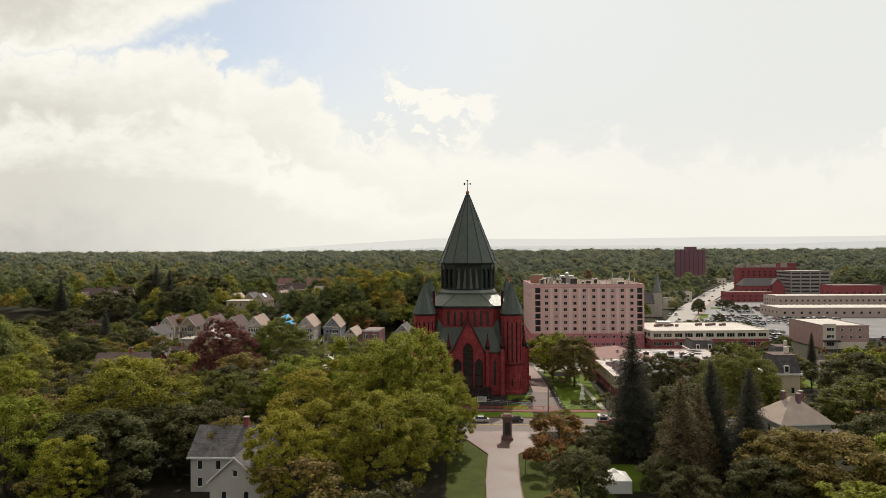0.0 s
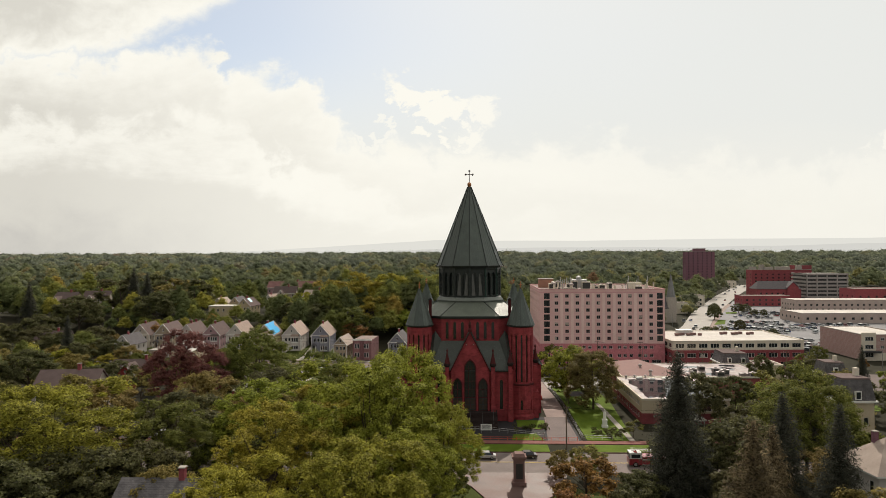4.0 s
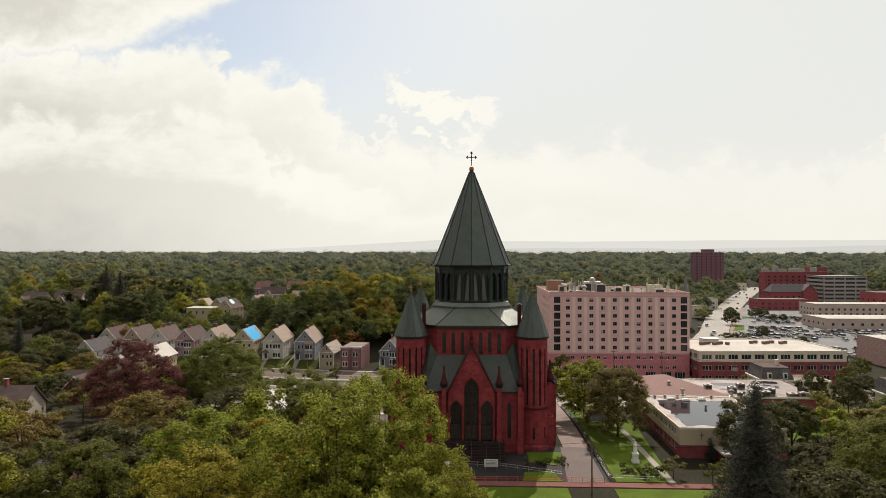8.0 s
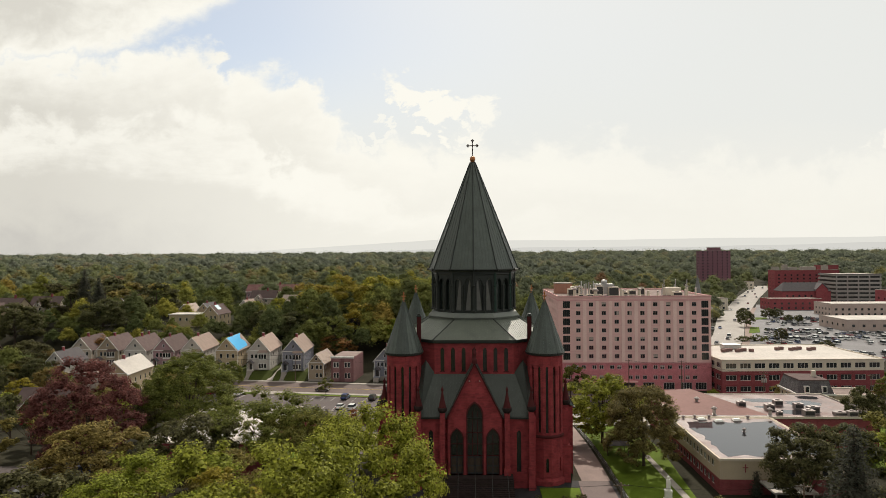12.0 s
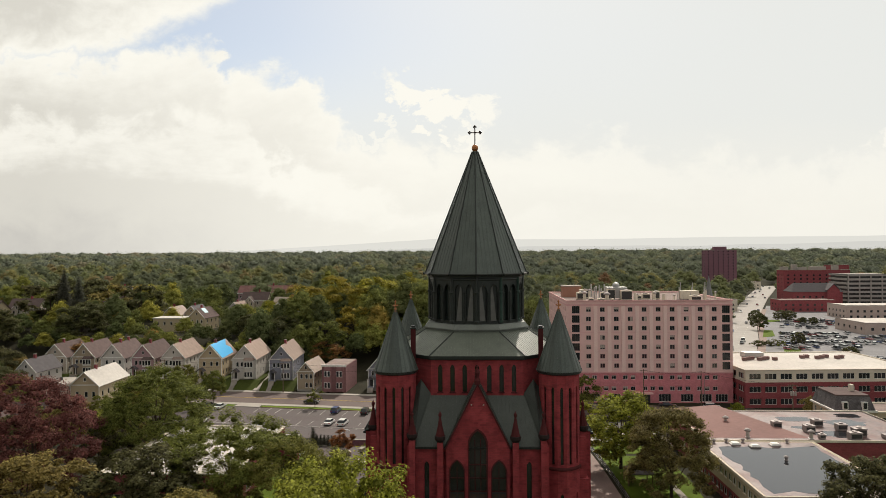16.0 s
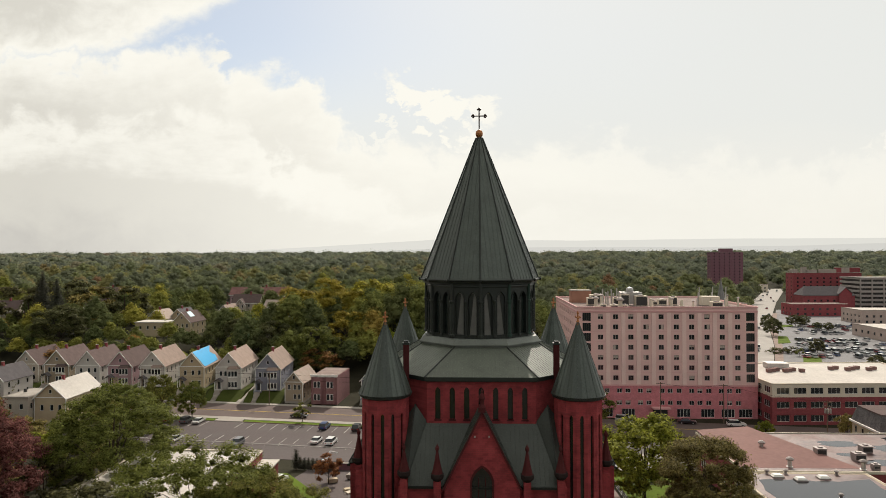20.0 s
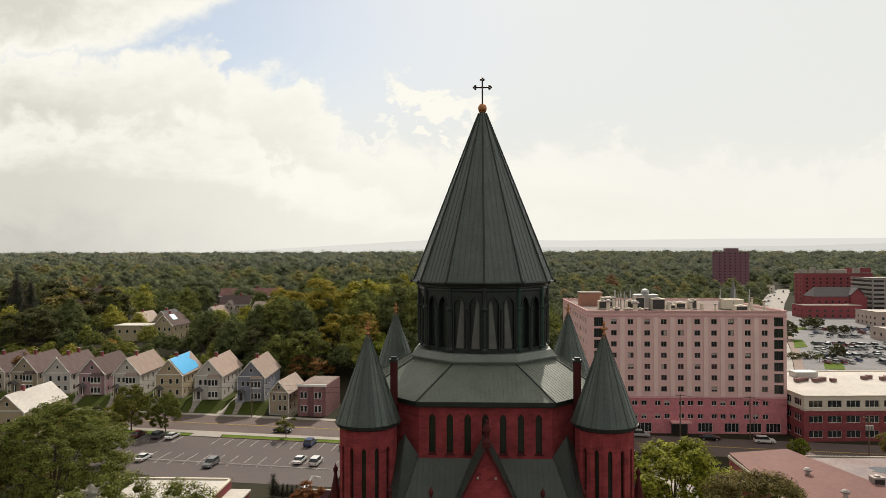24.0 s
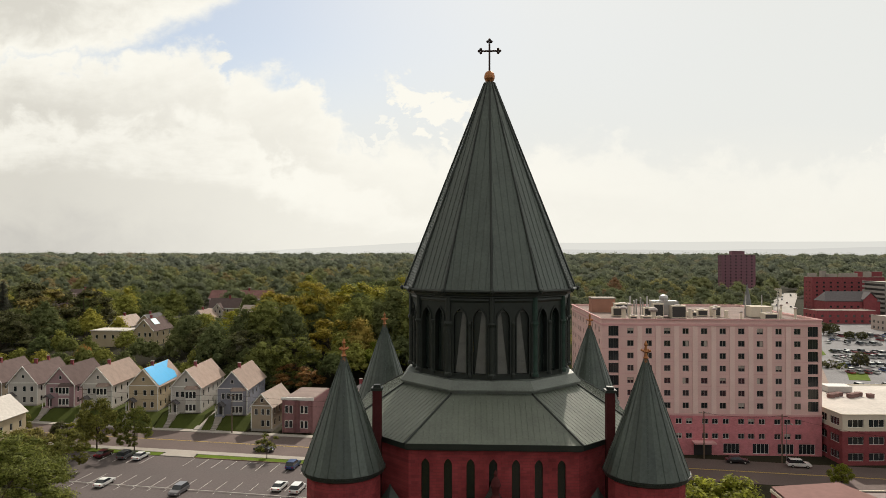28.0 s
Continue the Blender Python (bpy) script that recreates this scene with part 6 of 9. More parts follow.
def pipe_vent(x, y, z, r, h, cowl=True, mat=None):
    t = thing("roof_vent", "small metal roof vent", "vent", pose(x, y, z))
    part("pipe", lathe(bmesh.new(), [(r * 1.5, 0), (r * 1.5, 0.12), (r, 0.16), (r, h)], 10), mat or METAL, t)
    if cowl:
        part("cowl", lathe(bmesh.new(), [(r * 1.7, h), (r * 1.9, h + r * 0.6), (r * 1.1, h + r * 1.3), (r * 0.2, h + r * 1.7)], 10), METAL_DULL, t)


def build_pink():
    W, D, Z = 49.0, 46.0, 30.6
    b = thing("apartment_block", "tall pale pink apartment block with a darker pink base", "building", pose(28.0, 84.0, 0))
    fl, zl = 2.8, 9.2
    ms, ws = four_walls(W, D)
    cols = [6.5 + 4.13 * k for k in range(10)]
    pick = random.Random(21)
    for k, (m, w) in enumerate(zip(ms, ws)):
        up, low = [], []
        if k in (0, 2):
            us = [(u, U_PINK, 1.45) for u in cols]
        else:
            us = [(3.0 + 4.44 * j, U_PINK, 1.45) for j in range(10)]
        for r in range(7):
            for u, un, uw in us if k != 2 else []:
                up.append((u, 10.42 + r * fl, pick.choice(U_PINKS if pick.random() < 0.4 else U_PINKS[:1]), uw, 1.35))
        if k == 0:
            # dark stacked balconies at both ends
            for u in (2.7, W - 1.9):
                for r in range(7):
                    up.append((u, 9.95 + r * fl, U_BALC, 2.3, 2.25))
        up = [q for q in up if not (k == 0 and q[3] < 2 and (q[0] < 4.4 or q[0] > W - 3.5))]
        facade(b, m, w, zl, Z, up, PINK_WALL)
        for u in (3.2, 5.9, 8.2, 11.6, 13.9, 17.3, 19.6, 23.2, 25.4, 27.8, 31.2, 33.4, 35.8, 39.2, 41.4, 43.8) if k != 2 else ():
            for zz in (3.65, 6.95):
                if u < w - 1.5:
                    low.append((u, zz, pick.choice((U_PINKLOW, U_PINKLOW, U_PINKLOW_BLIND)), 1.4, 1.25))
        if k == 0:
            for u in (8, 14, 29, 35.5, 41, 46):
                low.append((u if u < 46 else 45.7, 0.35, U_SHOP, 3.6, 2.3))
        facade(b, m, w, -0.3, zl - 0.004, low, PINK_LOW)
        bm = bmesh.new()
        box(bm, -0.05, -0.1, zl - 0.35, w + 0.05, 0.0, zl + 0.1, m)
        box(bm, -0.05, -0.14, Z - 1.5, w + 0.05, 0.0, Z - 1.05, m)
        box(bm, -0.05, -0.2, Z - 0.25, w + 0.05, 0.0, Z + 0.1, m)
        part("string_course", bm, PINK_BAND, b)
        for r in range(1, 7):
            part("joint_trim", boxes_at(m, (0.02, -0.03, zl + 0.62 + r * fl, w - 0.02, -0.001, zl + 0.68 + r * fl)), PINK_BAND, b)
        if k == 0:
            for j in range(9):
                u = (cols[j] + cols[j + 1]) / 2
                part("pilaster", boxes_at(m, (u - 0.55, -0.12, zl + 0.11, u + 0.55, -0.002, Z - 1.6)), PINK_UP, b)
    roof_plate(b, W, D, Z - 0.5, GRAVEL_ROOF, -0.31, 0.3, "gravelled flat roof")
    # entrance canopy
    part("canopy", boxes((20.2, -2.2, 2.9, 25.0, -0.01, 3.25)), PINK_BAND, b)
    part("door", boxes((20.6, -0.06, 0, 24.6, -0.004, 2.8)), FRAME_DARK, b, "dark glazed entrance")
    z = Z - 0.5
    X, Y = 28.0, 84.0
    shed = thing("lift_house", "brown brick lift house on the roof", "penthouse", pose(X + 5, Y + 26, z))
    part("wall", boxes((-3, -2.5, 0, 3, 2.5, 3.6)), surface("tan_brick", (0.36, 0.19, 0.14), 0.15, 0.6), shed)
    part("roof", boxes((-3.2, -2.7, 3.6, 3.2, 2.7, 3.85)), CONCRETE, shed)
    for i, (dx, dy, w, d, h) in enumerate([(6, 12, 2.4, 2, 2.2), (9, 20, 4, 3, 2.6), (12.5, 9, 1.6, 1.5, 2.4), (15, 9, 2.4, 2, 3.4), (19.5, 8.5, 3.4, 3, 3.0), (24, 12, 2, 2, 1.2), (27, 14, 2.4, 2.4, 1.6),
                                           (30, 13, 2, 2, 2.4), (40, 6, 3, 2.5, 1.4), (8, 4, 1.6, 1.4, 0.9), (11, 4, 2.2, 1.4, 0.8), (14, 4, 1.6, 1.2, 0.7)]):
        roof_unit(X + dx, Y + dy, z, w, d, h, CREAM)
    tower = thing("cooling_tower", "pale metal cooling tower on the roof", "cooling tower", pose(X + 17, Y + 11, z))
    part("housing", boxes((-3, -2, 0.6, 3, 2, 4.0)), METAL, tower)
    for sx in (-2.6, 2.6):
        for sy in (-1.6, 1.6):
            part("leg", boxes((sx - 0.12, sy - 0.12, 0, sx + 0.12, sy + 0.12, 0.6)), STEEL, tower)
    part("dome", lathe(bmesh.new(), [(1.1, 4.0), (1.1, 4.7), (0.9, 5.2), (0.3, 5.5)], 14), METAL, tower)
    for i in range(7):
        pipe_vent(X + 9.5 + i * 0.8, Y + 16 + (i % 2), z, 0.2, 3.2 + 1.6 * math.sin(i * 1.3) ** 2, False)
    for i in range(9):
        pipe_vent(X + 36 + i * 1.3, Y + 10 + 3 * (i % 3), z, 0.14, 2.2 + 1.5 * (i % 3), False)
    for dx, dy, r, h in ((6.5, 7, 0.5, 2.2), (8.2, 8, 0.35, 3.0), (13.2, 6, 0.6, 1.8), (21.8, 6, 0.45, 2.4), (23, 9, 0.3, 1.6), (28.5, 9, 0.35, 2.0), (31.6, 10, 0.5, 1.7), (34, 7, 0.25, 1.5), (43.5, 8, 0.3, 2.2), (45, 11, 0.22, 2.9), (46.5, 7, 0.25, 2.4)):
        pipe_vent(X + dx, Y + dy, z, r, h, dx % 2 < 1.2, CREAM)
    roof_unit(X + 40, Y + 12, z, 5, 4, 2.6, CREAM, False, "pale plant room on the roof")


U_BALC = window_unit("w", 2.3, 2.25, FRAME_DARK, GLASS, 3, 0.24)
build_pink()


def build_red():
    W, D, Z = 51.0, 34.0, 10.8
    b = thing("office_building", "three-storey red brick office building with a cream top and white roof", "building", pose(78.0, 77.5, 0, 0, 0, 3))
    ms, ws = four_walls(W, D)
    for k, (m, w) in enumerate(zip(ms, ws)):
        n = int(w / 4.6)
        us = [2.9 + (w - 5.8) * j / (n - 1) for j in range(n)]
        facade(b, m, w, 7.3, Z, [(u, 8.1, U_STRIP, 3.4, 1.7) for u in us], CREAM)
        facade(b, m, w, -0.3, 7.296, [(u, z, U_STRIP, 3.4, 1.7) for u in us for z in (0.9, 4.4)], RED_BRICK)
        part("coping", boxes_at(m, (-0.1, -0.15, Z, w + 0.1, 0.3, Z + 0.18)), CREAM, b)
    roof_plate(b, W, D, Z - 0.1, WHITE_ROOF, -0.31, 0.3, "glaring white membrane roof")
    for i in range(14):
        x, y = (8 + i * 1.6, 18 + (i % 3)) if i < 7 else (28 + (i - 7) * 2.1, 20 + (i % 3) * 1.3)
        roof_unit(*(pose(78.0, 77.5, 0, 0, 0, 3) @ Vector((x, y, Z - 0.1))), 1.3, 1.3, 0.9, GATE_STONE, False, "small dark rooftop unit")
    roof_unit(*(pose(78.0, 77.5, 0, 0, 0, 3) @ Vector((14, 26, Z - 0.1))), 6, 4, 1.5, METAL, False)


build_red()


def build_hall():
    """The low flat-roofed hall beside the church, with rain lying on its roof."""
    W, D, Z, g = 21.0, 29.0, 6.2, 0
    root = pose(42.0, -20.5, 3.2)
    b = thing("parish_hall", "low flat-roofed hall with tan walls and a wet roof", "building", root)
    ms, ws = four_walls(W, D)
    unit = window_unit("w", 1.7, 1.3, FRAME_WHITE, GLASS, 1)
    for k, (m, w) in enumerate(zip(ms, ws)):
        up = [] if k == 0 else [(1.4 + 2.0 * j, 3.9, unit, 1.7, 1.3) for j in range(int((w - 1.4) / 2.0))]
        lo = [] if k == 0 else [(1.4 + 2.0 * j, 0.9, unit, 1.7, 1.3) for j in range(int((w - 1.4) / 2.0))]
        if k == 0:
            up = [(u, 3.2, U_STRIP, 3.4, 1.7) for u in (11, 15, 18.8)]
        facade(b, m, w, 2.7, Z, up, TAN_STUCCO)
        facade(b, m, w, -0.3, 2.696, lo, RED_BRICK)
        part("fascia", boxes_at(m, (-0.15, -0.18, Z - 0.35, w + 0.15, 0.0, Z + 0.1)), CREAM, b)
    part("roof", boxes((0.0, 0.0, Z - 0.3, W, D, Z - 0.02)), BROWN_ROOF, b, "brown wet roof membrane")
    m, nt, bs = shader("rain_water", 0.03)
    bs.inputs["Base Color"].default_value = (0.022, 0.022, 0.026, 1)
    bs.inputs["Specular IOR Level"].default_value = 0.6
    rng = random.Random(5)
    pts = []
    for i in range(40):
        a = 6.283 * i / 40
        c, s = math.cos(a), math.sin(a)
        k = 1 / max(abs(c) / 9.6, abs(s) / 12.6)
        k *= 1 - 0.12 * rng.random()
        pts.append((11.0 + c * k, 13.8 + s * k))
    part("puddle", prism(bmesh.new(), pts, Z - 0.02, Z - 0.005), m, b, "broad shallow rain puddle mirroring the sky")
    cb = boxes((4.2, -0.12, 3.9, 4.32, -0.01, 5.3), (3.8, -0.12, 4.7, 4.72, -0.011, 4.82))
    part("cross", cb, RED_BRICK, b, "thin red wall cross")
    part("canopy", boxes((6.5, -6.0, 2.3, 13.5, -0.01, 2.6), (6.9, -5.6, -0.2, 7.1, -5.4, 2.3), (12.9, -5.6, -0.2, 13.1, -5.4, 2.3)), WHITE_ROOF, b, "flat white entrance canopy")
    part("door", boxes((8.5, -0.05, 0, 11.5, -0.005, 2.2)), FRAME_DARK, b)
    # rear wing with a lower ridge
    b2 = thing("hall_wing", "brown-roofed rear wing with many rooftop units", "building", pose(44.0, 9.5, 2.3))
    ms, ws = four_walls(42.0, 24.0)
    for k, (mm, w) in enumerate(zip(ms, ws)):
        facade(b2, mm, w, -0.3, 7.0, [(4 + 5.0 * j, 1.2, U_STRIP, 3.4, 1.7) for j in range(int((w - 4) / 5))], RED_BRICK)
        part("fascia", boxes_at(mm, (-0.15, -0.18, 6.75, w + 0.15, 0.0, 7.2)), CREAM, b2)
    part("roof", boxes((0.0, 0.0, 6.6, 42, 24, 7.0)), BROWN_ROOF, b2, "brown-red roof membrane")
    fb = bmesh.new()
    sheet(fb, [(0, 2, 7.02), (20, 2, 7.02), (10, 24, 8.4), (0, 24, 7.6)], 0.15)
    part("roof_slope", mended(fb), surface("tan_membrane", (0.20, 0.108, 0.098), 0.15, 0.1, 0.7), b2, "tan tilted roof sheet")
    for px, py, rx, ry in ((27, 5, 5.5, 2.6), (33, 14, 4.5, 3.0), (24, 17, 4.0, 2.2), (37, 20, 3.0, 2.0), (22, 10, 2.4, 1.2)):
        q = [(px + rx * math.cos(a * 0.314) * rng.uniform(0.7, 1.1), py + ry * math.sin(a * 0.314) * rng.uniform(0.7, 1.1)) for a in range(20)]
        part("puddle", prism(bmesh.new(), q, 6.99, 7.012), m, b2, "shallow rain puddle mirroring the sky")
    zr = 9.3
    for x, y, w, d, h in ((61, 19, 2.4, 2, 1.6), (66, 16, 2.6, 2.2, 1.6), (70, 21, 2.6, 2.2, 1.5), (73, 17.5, 2.6, 2, 1.5), (74, 13, 3.2, 2.2, 1.9), (72, 10.8, 3, 2.2, 1.6), (79, 11.5, 3.6, 2, 0.9), (83, 14, 1.4, 1.4, 2.0), (81, 8.5 + 2, 2.6, 2, 1.4), (66, 11, 1.6, 1.4, 1.1)):
        roof_unit(x, y, zr, w * 0.72, d * 0.72, h * 0.8, METAL_DULL)
    for x, y in ((52, 22), (52.5, 12), (84, 18), (64, 11)):
        pipe_vent(x, y, zr, 0.35, 1.2)
    for x, y in ((44.5, 7.5), (50, 8), (53, -3), (57.5, -13), (47, 8), (58, 7.8)):
        pipe_vent(x, y, 9.38, 0.22, 0.5, True, METAL_DULL)
    for x, y in ((51, 5), (55, 6), (48, 6.5)):
        t = thing("skylight", "low white roof skylight", "skylight", pose(x, y, 9.38))
        part("curb", boxes((-0.9, -0.7, 0, 0.9, 0.7, 0.2)), METAL_DULL, t)
        part("dome", prism(bmesh.new(), [(-0.85, -0.65), (0.85, -0.65), (0.85, 0.65), (-0.85, 0.65)], 0.2, 0.5, 0.7), CANVAS, t)


build_hall()


def slab_block(label, x, y, w, d, z, rows, step, wall_mat, roof_mat, unit=U_FAR, uw=1.6, uh=1.5, z0=0.0, turn=0.0, faces=(0, 1, 3), first=1.2, floor=3.4):
    b = thing("distant_building", label, "building", pose(x, y, ground_z(x, y) + z0, 0, 0, turn))
    ms, ws = four_walls(w, d)
    for k, (m, wd) in enumerate(zip(ms, ws)):
        n = int((wd - 2) / step) if k in faces else 0
        wins = [(1 + (wd - 2) * (j + 0.5) / n, first + floor * r, unit, uw, uh) for j in range(n) for r in range(rows)]
        facade(b, m, wd, -0.5, z, wins, wall_mat)
    roof_plate(b, w, d, z - 0.1, roof_mat, -0.31, 0.3, "", 0.0)
    part("coping", boxes((-0.15, -0.15, z, w + 0.15, 0.31, z + 0.3), (-0.15, 0.31, z, 0.31, d, z + 0.3), (w - 0.31, 0.31, z, w + 0.15, d, z + 0.3)), CONCRETE, b)
    return b


SHOP_WALL = surface("pinkish_render", (0.44, 0.355, 0.32), 0.15, 0.2)


def build_distance():
    slab_block("tall brown brick apartment tower far off", 271, 680, 36, 12, 44, 13, 5, BROWN_BRICK, GRAVEL_ROOF, z0=1)
    slab_block("long red brick hospital block far off", 284, 510, 58, 16, 27, 7, 5.2, RED_BRICK, GRAVEL_ROOF, turn=-2)
    slab_block("taller red brick stair tower of the hospital", 334, 527, 17, 12, 31, 2, 6, RED_BRICK, GRAVEL_ROOF, turn=-2)
    slab_block("low red brick wing beside the car park", 226, 386, 38, 18, 8.8, 2, 5, RED_BRICK, GRAVEL_ROOF)
    slab_block("long cream shop block with a red end", 243, 331, 100, 24, 9, 2, 4.2, SHOP_WALL, WHITE_ROOF)
    slab_block("low cream shop building with a wide white roof", 207, 246, 130, 30, 6.5, 1, 5.5, SHOP_WALL, WHITE_ROOF, first=2.6)
    slab_block("low red brick building behind the shops", 310, 373, 40, 24, 15, 3, 6, RED_BRICK, GRAVEL_ROOF)
    b = slab_block("banded brick office building with a white stair bay", 162, 100, 20, 34, 10.5, 0, 8, masonry("striped_brick", (0.40, 0.235, 0.225), (0.33, 0.185, 0.175), (0.48, 0.37, 0.34), 0.4, 0.5, 0.06, 0.1), WHITE_ROOF, turn=0)
    part("stair_bay", boxes((-0.6, -0.8, 0, 5.0, -0.002, 11.6)), CREAM, b, "white stair bay")
    for u, z in ((2.3, 1.5), (2.3, 4.9), (2.3, 8.2)):
        place_window(U_STRIP, b, Matrix.Translation((u, -1.05, z)))
    for u in (8, 12, 16):
        for z in (4.9, 8.2):
            place_window(U_PINKLOW, b, Matrix.Translation((u, -0.26, z)))
    part("base_course", boxes((5.0, -0.15, -0.5, 20.1, -0.003, 3.2)), CREAM, b)
    part("canopy", boxes((-1, -3, 3.4, 6, -0.81, 4.2)), FRAME_DARK, b)
    t = slab_block("stepped upper part of the far apartment tower", 283, 684, 14, 7, 48, 0, 5, BROWN_BRICK, GRAVEL_ROOF, z0=1)
    for x, w, h in ((288, 6, 3), (297, 4, 5), (303, 10, 2.5), (318, 14, 3), (334, 5, 4)):
        roof_unit(x, 519, ground_z(x, 519) + 26.9, w, 4, h, CONCRETE, False, "pale plant room on the hospital roof")
    # parking garage: open decks suggested by a dark core painted as inner shade
    g = thing("parking_garage", "pale concrete parking garage with open dark decks", "garage", pose(313, 458, ground_z(313, 458)))
    part("core", boxes((1.2, 1.2, -0.5, 37, 30, 24)), FRAME_DARK, g)
    for r in range(7):
        z = 2.2 + r * 3.5
        part("deck_rail", boxes((0, 0, z, 38, 1.19, z + 1.75), (0, 1.19, z, 1.19, 31, z + 1.75)), PALE_CONCRETE, g)
    part("roof", boxes((0, 0, 24.2, 38, 31, 24.6)), PALE_CONCRETE, g)
    for k in range(5):
        part("pillar", boxes((k * 9.2, 0.1, -0.5, k * 9.2 + 0.8, 1.0, 24.2)), PALE_CONCRETE, g)
    # red brick block by the avenue: a long grey roof and one cross gable
    b = thing("gabled_building", "red brick building with a long grey roof and cross gable", "building", pose(262, 446, ground_z(262, 446) + 4.2))
    part("wall", boxes((0, 0, -5.0, 40, 16, 7)), RED_BRICK, b)
    for q in (((-0.5, -0.5, 7), (40.5, -0.5, 7), (37, 8, 14), (4, 8, 14)), ((40.5, 16.5, 7), (-0.5, 16.5, 7), (4, 8, 14), (37, 8, 14)), ((40.5, -0.5, 7), (40.5, 16.5, 7), (37, 8, 14)), ((-0.5, 16.5, 7), (-0.5, -0.5, 7), (4, 8, 14))):
        part("roof", sheet(bmesh.new(), list(q), 0.3), SHINGLE[2], b)
    g = part("gable", sheet(bmesh.new(), [(27, -1.5, -5), (37, -1.5, -5), (37, -1.5, 8.5), (32, -1.5, 13.2), (27, -1.5, 8.5)], 0.5), RED_BRICK, b, "red brick cross gable")
    for sgn in (-1, 1):
        part("coping", sheet(bmesh.new(), [(32 + sgn * 5.4, -2.1, 8.4), (32, -2.1, 13.7), (32, 8, 13.7), (32 + sgn * 5.4, 8, 8.4)], 0.3), SHINGLE[2], g)
    for u in (4, 9, 14, 19, 24):
        place_window(U_FAR, b, Matrix.Translation((u, -0.3, 2.2)))
    # grey stone church with a slim steeple
    c = thing("stone_church", "small grey stone church with a slim steeple", "church", pose(113, 255, 0.2))
    part("nave", boxes((-16, 0, -0.5, 14, 12, 9)), STONE, c)
    bm = bmesh.new()
    sheet(bm, [(-16.5, -0.5, 9), (14.5, -0.5, 9), (14.5, 6, 16), (-16.5, 6, 16)], 0.3)
    sheet(bm, [(14.5, 12.5, 9), (-16.5, 12.5, 9), (-16.5, 6, 16), (14.5, 6, 16)], 0.3)
    part("roof", mended(bm), SHINGLE[2], c)
    part("tower", boxes((14.1, 0, -0.5, 19.5, 5.4, 16)), STONE, c)
    part("steeple", prism(bmesh.new(), ring(8, 2.9, 22.5, 16.8, 2.7), 16, 31.5, 0.03, 16.8, 2.7), surface("steeple_slate", (0.2, 0.2, 0.2), 0.2, 0.5), c)
    for x, y, w, d, h, mt in ((146, 320, 14, 12, 8, CREAM), (176, 390, 20, 14, 9, CREAM), (296, 660, 30, 14, 9, CREAM), (206, 470, 18, 14, 8, STONE), (420, 700, 60, 20, 14, CREAM)):
        slab_block("small pale building beside the avenue", x, y, w, d, h, 2, 4.5, mt, GRAVEL_ROOF)
    # hills on the skyline, their haze painted as a flat pale glow
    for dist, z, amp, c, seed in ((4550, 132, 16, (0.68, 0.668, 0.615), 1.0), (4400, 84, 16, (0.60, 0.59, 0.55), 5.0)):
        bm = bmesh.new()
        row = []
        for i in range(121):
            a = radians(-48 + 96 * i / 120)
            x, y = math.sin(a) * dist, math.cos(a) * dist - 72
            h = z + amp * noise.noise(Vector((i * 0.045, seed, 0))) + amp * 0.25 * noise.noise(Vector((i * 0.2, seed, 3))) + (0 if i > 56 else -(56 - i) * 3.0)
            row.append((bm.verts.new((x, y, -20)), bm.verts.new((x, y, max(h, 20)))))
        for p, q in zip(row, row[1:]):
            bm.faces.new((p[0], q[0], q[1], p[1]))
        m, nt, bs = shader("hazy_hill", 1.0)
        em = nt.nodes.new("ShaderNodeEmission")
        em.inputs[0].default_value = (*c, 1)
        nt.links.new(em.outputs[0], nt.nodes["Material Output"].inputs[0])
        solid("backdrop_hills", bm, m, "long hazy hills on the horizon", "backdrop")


build_distance()

# ---- houses ----
U_SASH = window_unit("w", 0.95, 1.6, FRAME_WHITE, GLASS, 0, 0.08)
U_SASH_FAR = joined_unit(0.95, 1.6, FRAME_WHITE, 0.08)
U_ATTIC = window_unit("w", 0.8, 1.1, FRAME_WHITE, GLASS, 0, 0.08)


